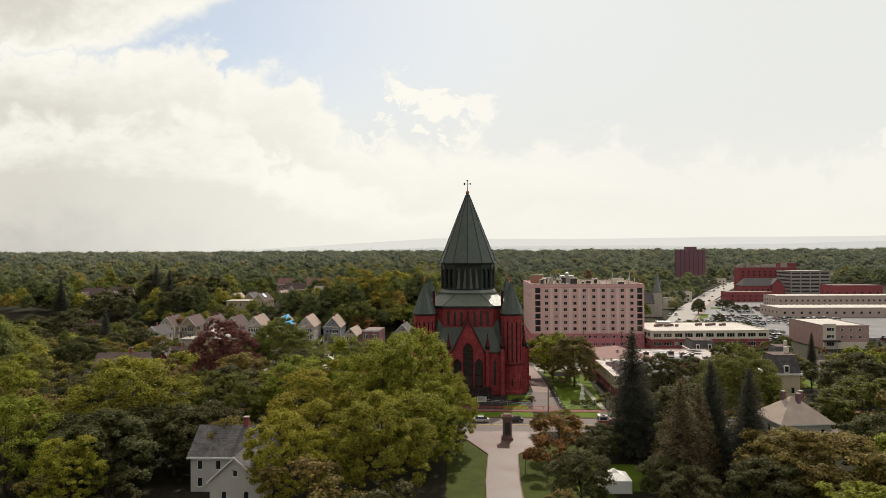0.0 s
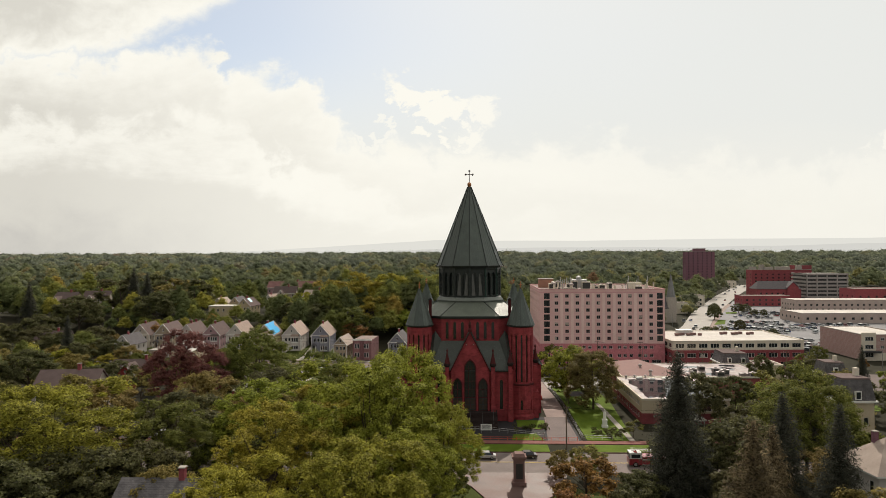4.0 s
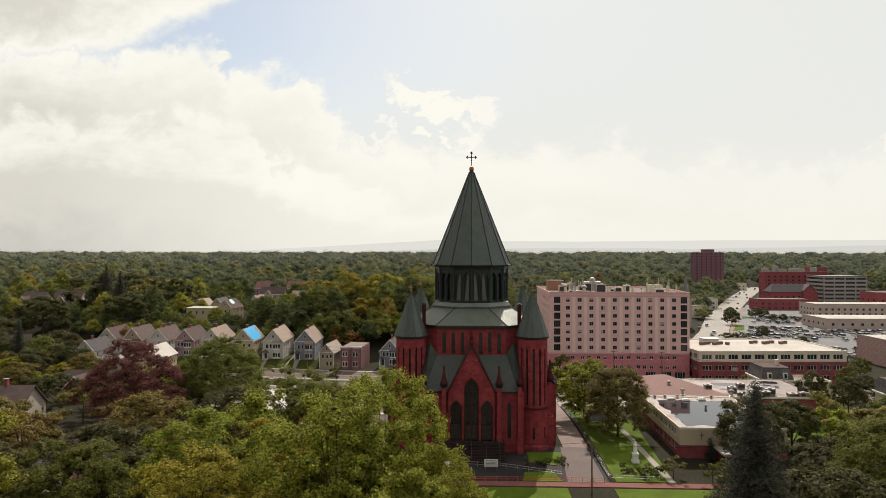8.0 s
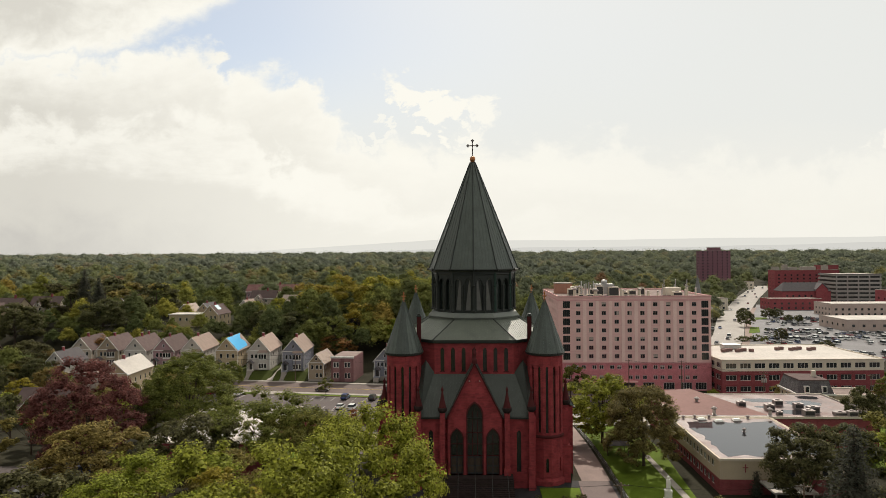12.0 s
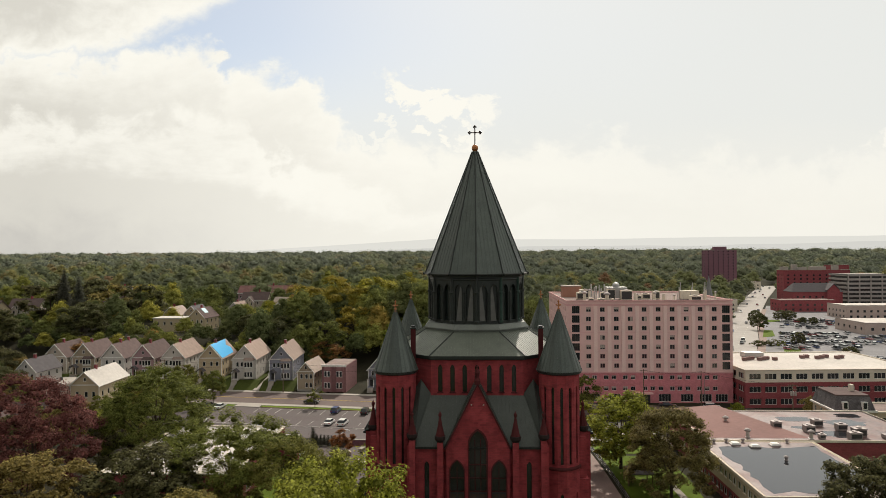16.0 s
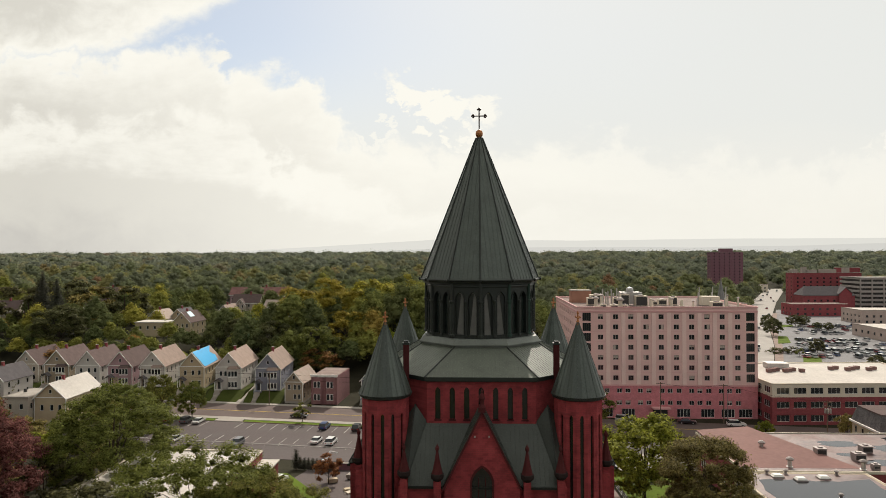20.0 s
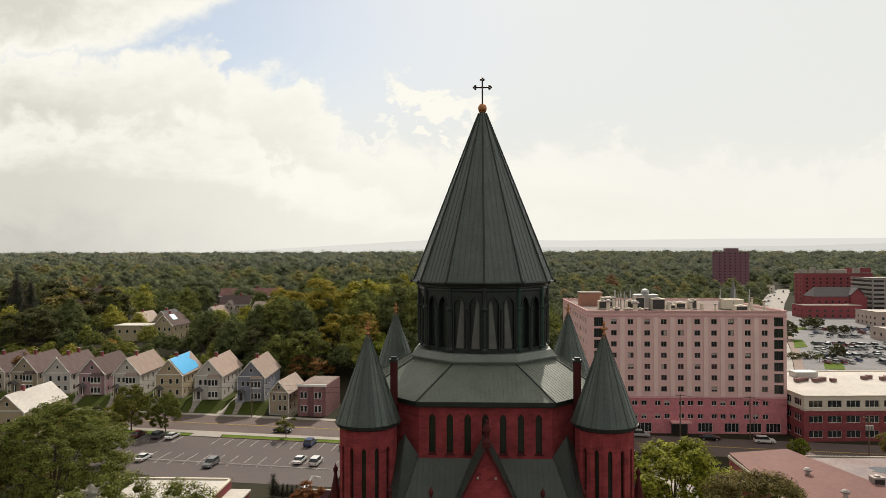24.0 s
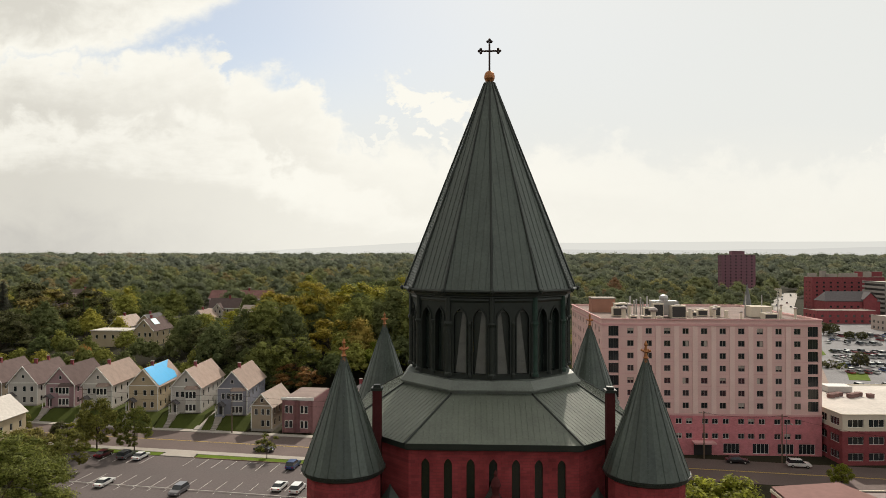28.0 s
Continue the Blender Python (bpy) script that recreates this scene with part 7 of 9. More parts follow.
def gable_house(label, x, y, w, d, eave, apex, wall, roof, z=None, turn=0.0, bay=True, porch=True, chimneys=1, trim=None, tarp=False, side=True, storeys=2, sash=None):
    """A two-storey house, its gable towards the street."""
    z = ground_z(x, y) if z is None else z
    trim = trim or FRAME_WHITE
    sash = sash or U_SASH
    h = thing("house", label, "house", pose(x, y, z, 0, 0, turn))
    part("foundation", boxes((-w / 2 - 0.05, -0.05, -3.5, w / 2 + 0.05, d + 0.05, 0.35)), CONCRETE, h)
    m = pose(-w / 2, 0, 0)
    fl = (eave - 0.5) / storeys
    holes = []
    for s in range(storeys):
        zz = 0.95 + s * fl
        for u in ((w * 0.2, w * 0.38) if (bay and s < 2) else (w * 0.24, w * 0.55, w * 0.8)):
            holes.append((u, zz, sash, 0.95, 1.6))
    holes.append((w * 0.5, eave + (apex - eave) * 0.25, U_ATTIC, 0.8, 1.1))
    if not porch:
        holes = [q for q in holes if not (q[1] < 1 and q[0] < w * 0.3)]
    else:
        holes = [q for q in holes if not (q[1] < 1 and q[0] < w * 0.45)]
    hol = [rect(u - a / 2, zz, u + a / 2, zz + b) for u, zz, _, a, b in holes]
    part("wall", mended(pierced(bmesh.new(), [(0, 0.35), (w, 0.35), (w, eave), (w / 2, apex - 0.12), (0, eave)], hol, 0.2, m)), wall, h)
    for u, zz, un, a, b in holes:
        place_window(un, h, m @ Matrix.Translation((u, 0, zz)))
    part("wall", boxes((-w / 2, d - 0.2, 0.35, w / 2, d, eave)), wall, h)
    if sash is U_SASH:
        for sx in (-1, 1):
            part("corner_board", boxes((sx * (w / 2 - 0.06) - 0.11, -0.05, 0.36, sx * (w / 2 - 0.06) + 0.11, -0.003, eave - 0.1)), trim, h)
        part("belt_board", boxes((-w / 2 + 0.2, -0.06, eave - 0.12, w / 2 - 0.2, -0.003, eave + 0.12)), trim, h)
    part("wall", sheet(bmesh.new(), [(w / 2, d - 0.01, eave), (-w / 2, d - 0.01, eave), (0, d - 0.01, apex - 0.12)], 0.2), wall, h)
    for sgn, mm in ((1, pose(w / 2, 0, 0, 0, 0, 90)), (-1, pose(-w / 2, d, 0, 0, 0, -90))):
        wins = []
        if side and sgn > 0:
            n = max(2, int(d / 3.4))
            for s in range(storeys):
                wins += [(d * (k + 0.6) / (n + 0.2), 0.95 + s * fl, sash, 0.95, 1.6) for k in range(n)]
        hol = [rect(u - a / 2, zz, u + a / 2, zz + b) for u, zz, _, a, b in wins]
        part("wall", mended(pierced(bmesh.new(), rect(0.2, 0.35, d - 0.2, eave), hol, 0.2, mm)), wall, h)
        for u, zz, un, a, b in wins:
            place_window(un, h, mm @ Matrix.Translation((u, 0, zz)))
    o = 0.4
    k = (apex - eave) / (w / 2)
    for s in (-1, 1):
        e = (s * (w / 2 + o), eave - k * o)
        quad = [(e[0], -o, e[1]), (0, -o, apex), (0, d + o, apex), (e[0], d + o, e[1])]
        rp = part("roof", mended(sheet(bmesh.new(), quad, -0.18 * s)), roof, h)
        if tarp and s > 0:
            q = [Vector(p) + Vector((0.06, 0, 0.07)) for p in quad]
            a = [q[0].lerp(q[1], 0.06).lerp(q[3].lerp(q[2], 0.06), 0.04), q[0].lerp(q[1], 0.98).lerp(q[3].lerp(q[2], 0.98), 0.03), q[0].lerp(q[1], 0.98).lerp(q[3].lerp(q[2], 0.98), 0.95),
                 q[0].lerp(q[1], 0.66).lerp(q[3].lerp(q[2], 0.66), 0.72), q[0].lerp(q[1], 0.4).lerp(q[3].lerp(q[2], 0.4), 0.86), q[0].lerp(q[1], 0.1).lerp(q[3].lerp(q[2], 0.1), 0.78)]
            bm = bmesh.new()
            f = bm.faces.new([bm.verts.new(p) for p in a])
            ext = bmesh.ops.extrude_face_region(bm, geom=[f])
            for v in ext["geom"]:
                if isinstance(v, bmesh.types.BMVert):
                    v.co.z += 0.03
            part("tarpaulin", mended(bm), TARP, rp, "bright blue tarpaulin over the roof slope")
        fb = bmesh.new()
        sheet(fb, [(e[0], -o - 0.04, e[1] - 0.32), (0, -o - 0.04, apex - 0.32), (0, -o - 0.04, apex + 0.03), (e[0], -o - 0.04, e[1] + 0.03)], 0.1 * s)
        part("barge_board", mended(fb), trim, h)
    for c in range(chimneys):
        cy = d * (0.35 + 0.35 * c)
        ck = part("chimney", boxes((-0.35, cy - 0.35, apex - 1.0, 0.35, cy + 0.35, apex + 1.1)), RED_BRICK, h)
        part("cap", boxes((-0.42, cy - 0.42, apex + 1.1, 0.42, cy + 0.42, apex + 1.22)), CONCRETE, ck)
    if bay:
        cx, bw, bd = w * 0.2, w * 0.5, 1.0
        pts = [(cx - bw / 2, 0), (cx - bw / 2 + 0.7, -bd), (cx + bw / 2 - 0.7, -bd), (cx + bw / 2, 0)]
        bay_ob = part("bay", prism(bmesh.new(), pts, 0.3, eave - 0.6), wall, h, "two-storey bay with wide windows")
        rb = prism(bmesh.new(), [(cx - bw / 2 - 0.25, 0.1), (cx - bw / 2 + 0.5, -bd - 0.25), (cx + bw / 2 - 0.5, -bd - 0.25), (cx + bw / 2 + 0.25, 0.1)], eave - 0.6, eave + 0.2, 0.7, cx, 0.1)
        part("bay_roof", rb, roof, bay_ob)
        for s in range(2):
            zz = 0.95 + s * fl
            for k in range(3):
                ux = cx + (k - 1) * 0.98
                part("window", boxes((ux - 0.42, -bd - 0.04, zz, ux + 0.42, -bd + 0.01, zz + 1.7)), GLASS, bay_ob)
                part("window_frame", mended(band(bmesh.new(), rect(ux - 0.47, zz - 0.05, ux + 0.47, zz + 1.75), rect(ux - 0.38, zz + 0.05, ux + 0.38, zz + 1.65), -bd - 0.07, -bd + 0.02, Matrix())), trim, bay_ob)
            part("string_course", boxes((cx - bw / 2 + 0.5, -bd - 0.1, zz - 0.4, cx + bw / 2 - 0.5, -bd + 0.01, zz - 0.2)), trim, bay_ob)
    if porch:
        px = -w / 2 + 1.2
        pr = part("porch", boxes((px - 1.15, -2.0, -0.1, px + 1.15, 0.0, 0.32)), wall, h, "small front porch with a gabled roof")
        for sx in (-1.0, 1.0):
            part("post", boxes((px + sx - 0.08, -1.9, 0.32, px + sx + 0.08, -1.74, 2.9)), trim, pr)
        bm = bmesh.new()
        for s in (-1, 1):
            sheet(bm, [(px + s * 1.35, -2.2, 2.8), (px, -2.2, 3.9), (px, 0, 3.9), (px + s * 1.35, 0, 2.8)], -0.12 * s)
        part("porch_roof", mended(bm), SHINGLE[2], pr)
        part("door", boxes((px - 0.5, -0.06, 0.35, px + 0.5, -0.01, 2.45)), FRAME_DARK, h, "dark front door")
        for k in range(5):
            part("step", boxes((px - 0.9, -2.0 - 0.3 * (k + 1), -1.6, px + 0.9, -2.0 - 0.3 * k, 0.2 - 0.2 * k)), CONCRETE, h)
    return h


def bank(x, w, y0, y1, z1):
    """A sloping lawn from the pavement up to a house."""
    z0 = ground_z(x, y0)
    bm = bmesh.new()
    q = [(x - w / 2, y0, z0 + 0.1), (x + w / 2, y0, z0 + 0.1), (x + w / 2, y1, z1), (x - w / 2, y1, z1)]
    v = [bm.verts.new(p) for p in q] + [bm.verts.new((p[0], p[1], z0 - 1.0)) for p in q] 
    e = [bm.verts.new((x + w / 2, y1 + 26, z1)), bm.verts.new((x - w / 2, y1 + 26, z1)), bm.verts.new((x + w / 2, y1 + 26, z0 - 1)), bm.verts.new((x - w / 2, y1 + 26, z0 - 1))]
    bm.faces.new((v[0], v[1], v[2], v[3]))
    bm.faces.new((v[3], v[2], e[0], e[1]))
    bm.faces.new((v[0], v[4], v[5], v[1]))
    bm.faces.new((v[1], v[5], v[6], v[2]))
    bm.faces.new((v[0], v[3], v[7], v[4]))
    bm.faces.new((v[2], v[6], e[2], e[0]))
    bm.faces.new((v[3], e[1], e[3], v[7]))
    bm.faces.new((e[0], e[2], e[3], e[1]))
    solid("lawn_bank", mended(bm), SHADED_GRASS, "steep grass bank in front of the houses", "lawn")


def build_street_houses():
    rows = [
        (-151, 8.2, 17, 6.2, 10.8, "beige", 0, "beige clapboard house with a brown shingle roof", False),
        (-139.5, 8.2, 17, 6.4, 11.2, "tan", 0, "brown-trimmed tan house with a brown shingle roof", True),
        (-128, 8.2, 18, 6.4, 11.2, "white", 0, "pale clapboard house with a brown gabled roof", False),
        (-116.2, 8.0, 18, 6.6, 11.2, "pink", 0, "faded pink house with a brown roof", True),
        (-104.6, 8.0, 19, 7.0, 11.6, "white", 1, "white clapboard house with a sunlit tan roof", True),
        (-90.8, 8.0, 17, 7.0, 11.6, "cream", 1, "cream house with a blue tarpaulin over its roof", False),
        (-78.2, 8.0, 20, 7.2, 11.8, "white", 1, "white house with stacked bay windows", True),
        (-65.0, 8.0, 19, 7.2, 11.8, "grey", 1, "blue-grey house with white trim and a tan roof", True),
    ]
    for x, w, d, e, a, wall, roof, label, bay in rows:
        y = street_y(x) + 15.0
        z = 2.5
        bank(x, 11.6, street_y(x) + 8.4, y - 1.0, z)
        gable_house(label, x, y, w, d, e, a, SIDING[wall], SHINGLE[roof], z, 3, bay, True, 1 if x % 2 else 2, None, "tarpaulin" in label)
        # garden steps up the bank
        t = thing("garden_steps", "concrete garden steps up the grass bank", "steps", pose(x - 2.6, street_y(x) + 8.4, ground_z(x, 95)))
        for k in range(9):
            part("step", boxes((-0.7, 0.55 * k, -0.2, 0.7, 0.55 * (k + 1) + 0.3, 0.45 + 0.27 * k)), CONCRETE, t)
    x = -71.5
    bm = bmesh.new()
    sheet(bm, [(x - 1.5, street_y(x) + 8.3, 0.35), (x + 1.5, street_y(x) + 8.3, 0.35), (x + 1.2, 118, 2.75), (x - 1.2, 118, 2.75)], 0.4)
    solid("drive_houses", mended(bm), CONCRETE, "sloping concrete drive between two houses", "drive")
    gable_house("small tan two-storey house with a pale roof", -55.2, street_y(-55) + 10.5, 5.6, 14, 6.2, 9.4, SIDING["tan"], SHINGLE[3], 0.3, -4, False, False, 0)
    # flat-roofed pink row house with bowed bays
    f = thing("house", "flat-roofed pink brick row house with bowed bays", "house", pose(-45.6, street_y(-45.6) + 10.5, 0.3, 0, 0, -4))
    brick = masonry("faded_pink_brick", (0.27, 0.14, 0.145), (0.22, 0.11, 0.115), (0.24, 0.14, 0.14), 0.25, 0.09, 0.008, 0.12)
    part("wall", boxes((-4, 0, -1, 4, 15, 8.2)), brick, f)
    part("roof", boxes((-3.8, 0.2, 8.2, 3.8, 14.8, 8.35)), GRAVEL_ROOF, f)
    part("cornice", boxes((-4.2, -0.4, 8.0, 4.2, 0.0, 8.7)), FRAME_WHITE, f, "pale bracketed cornice")
    for cx in (-2.0, 2.0):
        by = part("bay", prism(bmesh.new(), [(cx - 1.5, 0), (cx - 1.0, -0.8), (cx + 1.0, -0.8), (cx + 1.5, 0)], 0, 7.9), brick, f)
        for zz in (1.2, 4.9):
            for k in (-0.55, 0.55):
                part("window", boxes((cx + k - 0.4, -0.86, zz, cx + k + 0.4, -0.79, zz + 1.8)), GLASS, by)
                part("window_frame", mended(band(bmesh.new(), rect(cx + k - 0.46, zz - 0.06, cx + k + 0.46, zz + 1.86), rect(cx + k - 0.37, zz + 0.04, cx + k + 0.37, zz + 1.76), -0.89, -0.8, Matrix())), FRAME_WHITE, by)
    gable_house("green-grey gabled house with white trim", -31, street_y(-31) + 15, 7.6, 14, 6.0, 10.2, SIDING["grey"], SHINGLE[2], 1.2, -4, True, True, 1)


build_street_houses()


def hip_house(label, x, y, w, d, eave, ridge, wall, roof, z=None, turn=0.0, chimneys=()):
    z = ground_z(x, y) if z is None else z
    h = thing("house", label, "house", pose(x, y, z, 0, 0, turn))
    ms, ws = four_walls(w, d)
    for k, (m, wd) in enumerate(zip(ms, ws)):
        n = max(2, int(wd / 2.8))
        facade(h, m, wd, -0.5, eave, [(wd * (j + 0.5) / n, 0.9 + 3.0 * s, U_SASH, 0.95, 1.6) for j in range(n) for s in range(int((eave - 0.4) / 3.0))], wall, 0.25)
    o, c = 0.5, min(w, d) / 2
    a, b, cc, dd = Vector((-o, -o, eave)), Vector((w + o, -o, eave)), Vector((w + o, d + o, eave)), Vector((-o, d + o, eave))
    r0, r1 = (Vector((c, d / 2, ridge)), Vector((w - c, d / 2, ridge))) if w >= d else (Vector((w / 2, c, ridge)), Vector((w / 2, d - c, ridge)))
    quads = [(a, b, r1, r0), (b, cc, r1), (cc, dd, r0, r1), (dd, a, r0)] if w >= d else [(a, b, r0), (b, cc, r1, r0), (cc, dd, r1), (dd, a, r0, r1)]
    for q in quads:
        part("roof", sheet(bmesh.new(), q, 0.2), roof, h)
    part("eave_board", boxes((-o, -o, eave - 0.25, w + o, -o + 0.15, eave), (-o, d + o - 0.15, eave - 0.25, w + o, d + o, eave), (-o, -o + 0.15, eave - 0.25, -o + 0.15, d + o - 0.15, eave), (w + o - 0.15, -o + 0.15, eave - 0.25, w + o, d + o - 0.15, eave)), FRAME_WHITE, h)
    for cx, cy in chimneys:
        ck = part("chimney", boxes((cx - 0.34, cy - 0.34, eave, cx + 0.34, cy + 0.34, ridge + 0.6)), BROWN_BRICK, h)
        part("cap", boxes((cx - 0.4, cy - 0.4, ridge + 0.6, cx + 0.4, cy + 0.4, ridge + 0.74)), CONCRETE, ck)
    return h


def mansard(label, x, y, w, d, wall_h, top, wall, turn=0.0, z=None):
    z = ground_z(x, y) if z is None else z
    h = thing("house", label, "house", pose(x, y, z, 0, 0, turn))
    ms, ws = four_walls(w, d)
    for k, (m, wd) in enumerate(zip(ms, ws)):
        n = max(1, int(wd / 2.6))
        facade(h, m, wd, -0.5, wall_h, [(wd * (j + 0.5) / n, 0.9 + 3.3 * s, U_SASH, 0.95, 1.6) for j in range(n) for s in range(int(wall_h / 3.2))], wall, 0.25)
    pts = [(-0.5, -0.5), (w + 0.5, -0.5), (w + 0.5, d + 0.5), (-0.5, d + 0.5)]
    part("cornice", prism(bmesh.new(), pts, wall_h, wall_h + 0.4), FRAME_WHITE, h, "pale bracketed cornice")
    k = 0.82 if w < 12 else 0.9
    part("mansard_roof", prism(bmesh.new(), [(-0.2, -0.2), (w + 0.2, -0.2), (w + 0.2, d + 0.2), (-0.2, d + 0.2)], wall_h + 0.4, top, k, w / 2, d / 2), SLATE, h, "dark slate mansard slopes")
    q = [(w / 2 + (px - w / 2) * k * 1.04, d / 2 + (py - d / 2) * k * 1.04) for px, py in [(0, 0), (w, 0), (w, d), (0, d)]]
    part("roof_cap", prism(bmesh.new(), q, top, top + 0.3), SHINGLE[0], h)
    n = max(1, int(w / 4))
    for j in range(n):
        ux = w * (j + 0.5) / n
        dm = part("dormer", boxes((ux - 0.6, -0.35, wall_h + 0.6, ux + 0.6, 1.4, wall_h + 2.3)), FRAME_WHITE, h)
        part("window", boxes((ux - 0.4, -0.4, wall_h + 0.8, ux + 0.4, -0.34, wall_h + 2.1)), GLASS, dm)
    ck = part("chimney", boxes((w * 0.7, d * 0.5, top, w * 0.7 + 0.9, d * 0.5 + 0.9, top + 1.8)), CREAM, h)
    return h


def ridge_house(label, x, y, w, d, eave, apex, wall, roof, z=None, turn=0.0, wing=None, chimney=True, sash=None):
    """A house whose ridge runs along its front; wing: (x, width, depth, eave, apex) of a gabled wing in front."""
    z = ground_z(x, y) if z is None else z
    sash = sash or U_SASH
    h = thing("house", label, "house", pose(x, y, z, 0, 0, turn))
    ms, ws = four_walls(w, d)
    for k, (m, wd) in enumerate(zip(ms, ws)):
        n = max(2, int(wd / 3.0))
        wins = [(wd * (j + 0.5) / n, 0.9 + 3.0 * s, sash, 0.95, 1.6) for j in range(n) for s in range(int(eave / 2.8))] if k < 2 else []
        if k in (1, 3):
            hol = [rect(u - a / 2, zz, u + a / 2, zz + b) for u, zz, _, a, b in wins]
            part("wall", mended(pierced(bmesh.new(), [(0.25, -0.5), (wd - 0.25, -0.5), (wd - 0.25, eave), (wd / 2, apex - 0.15), (0.25, eave)], hol, 0.25, m)), wall, h)
            for u, zz, un, a, b in wins:
                place_window(un, h, m @ Matrix.Translation((u, 0, zz)))
        else:
            facade(h, m, wd, -0.5, eave, wins, wall, 0.25)
    k, o = (apex - eave) / (d / 2), 0.5
    part("roof", mended(sheet(bmesh.new(), [(-o, -o, eave - k * o), (w + o, -o, eave - k * o), (w + o, d / 2, apex), (-o, d / 2, apex)], 0.2)), roof, h)
    part("roof", mended(sheet(bmesh.new(), [(w + o, d + o, eave - k * o), (-o, d + o, eave - k * o), (-o, d / 2, apex), (w + o, d / 2, apex)], 0.2)), roof, h)
    part("fascia", boxes((-o, -o - 0.12, eave - k * o - 0.35, w + o, -o, eave - k * o + 0.02)), FRAME_WHITE, h)
    if wing:
        wx, ww, wd, we, wa = wing
        m = pose(wx - ww / 2, -wd, 0)
        wins = [(ww * 0.5, we + 0.4, U_ATTIC, 0.8, 1.1), (ww * 0.28, 1.0, sash, 0.95, 1.6), (ww * 0.72, 1.0, sash, 0.95, 1.6)]
        if we > 5:
            wins += [(ww * 0.28, 3.7, sash, 0.95, 1.6), (ww * 0.72, 3.7, sash, 0.95, 1.6)]
        hol = [rect(u - a / 2, zz, u + a / 2, zz + b) for u, zz, _, a, b in wins]
        part("wing_wall", mended(pierced(bmesh.new(), [(0, -0.5), (ww, -0.5), (ww, we), (ww / 2, wa - 0.12), (0, we)], hol, 0.25, m)), wall, h)
        for u, zz, un, a, b in wins:
            place_window(un, h, m @ Matrix.Translation((u, 0, zz)))
        for s in (-1, 1):
            part("wing_side", boxes((wx + s * ww / 2 - (0.25 if s > 0 else 0), -wd + 0.25, -0.5, wx + s * ww / 2 + (0 if s > 0 else 0.25), -0.002, we)), wall, h)
            kk = (wa - we) / (ww / 2)
            part("wing_roof", mended(sheet(bmesh.new(), [(wx + s * (ww / 2 + 0.4), -wd - 0.4, we - kk * 0.4), (wx, -wd - 0.4, wa), (wx, d * 0.3, wa), (wx + s * (ww / 2 + 0.4), d * 0.3, we - kk * 0.4)], -0.18 * s)), roof, h)
            part("barge_board", mended(sheet(bmesh.new(), [(wx + s * (ww / 2 + 0.4), -wd - 0.46, we - kk * 0.4 - 0.3), (wx, -wd - 0.46, wa - 0.3), (wx, -wd - 0.46, wa + 0.02), (wx + s * (ww / 2 + 0.4), -wd - 0.46, we - kk * 0.4 + 0.02)], 0.08 * s)), FRAME_WHITE, h)
    if chimney:
        ck = part("chimney", boxes((w * 0.6, d / 2 - 0.4, apex - 0.8, w * 0.6 + 0.8, d / 2 + 0.4, apex + 1.4)), RED_BRICK, h)
        part("cap", boxes((w * 0.6 - 0.1, d / 2 - 0.5, apex + 1.4, w * 0.6 + 0.9, d / 2 + 0.5, apex + 1.55)), CONCRETE, ck)
    return h


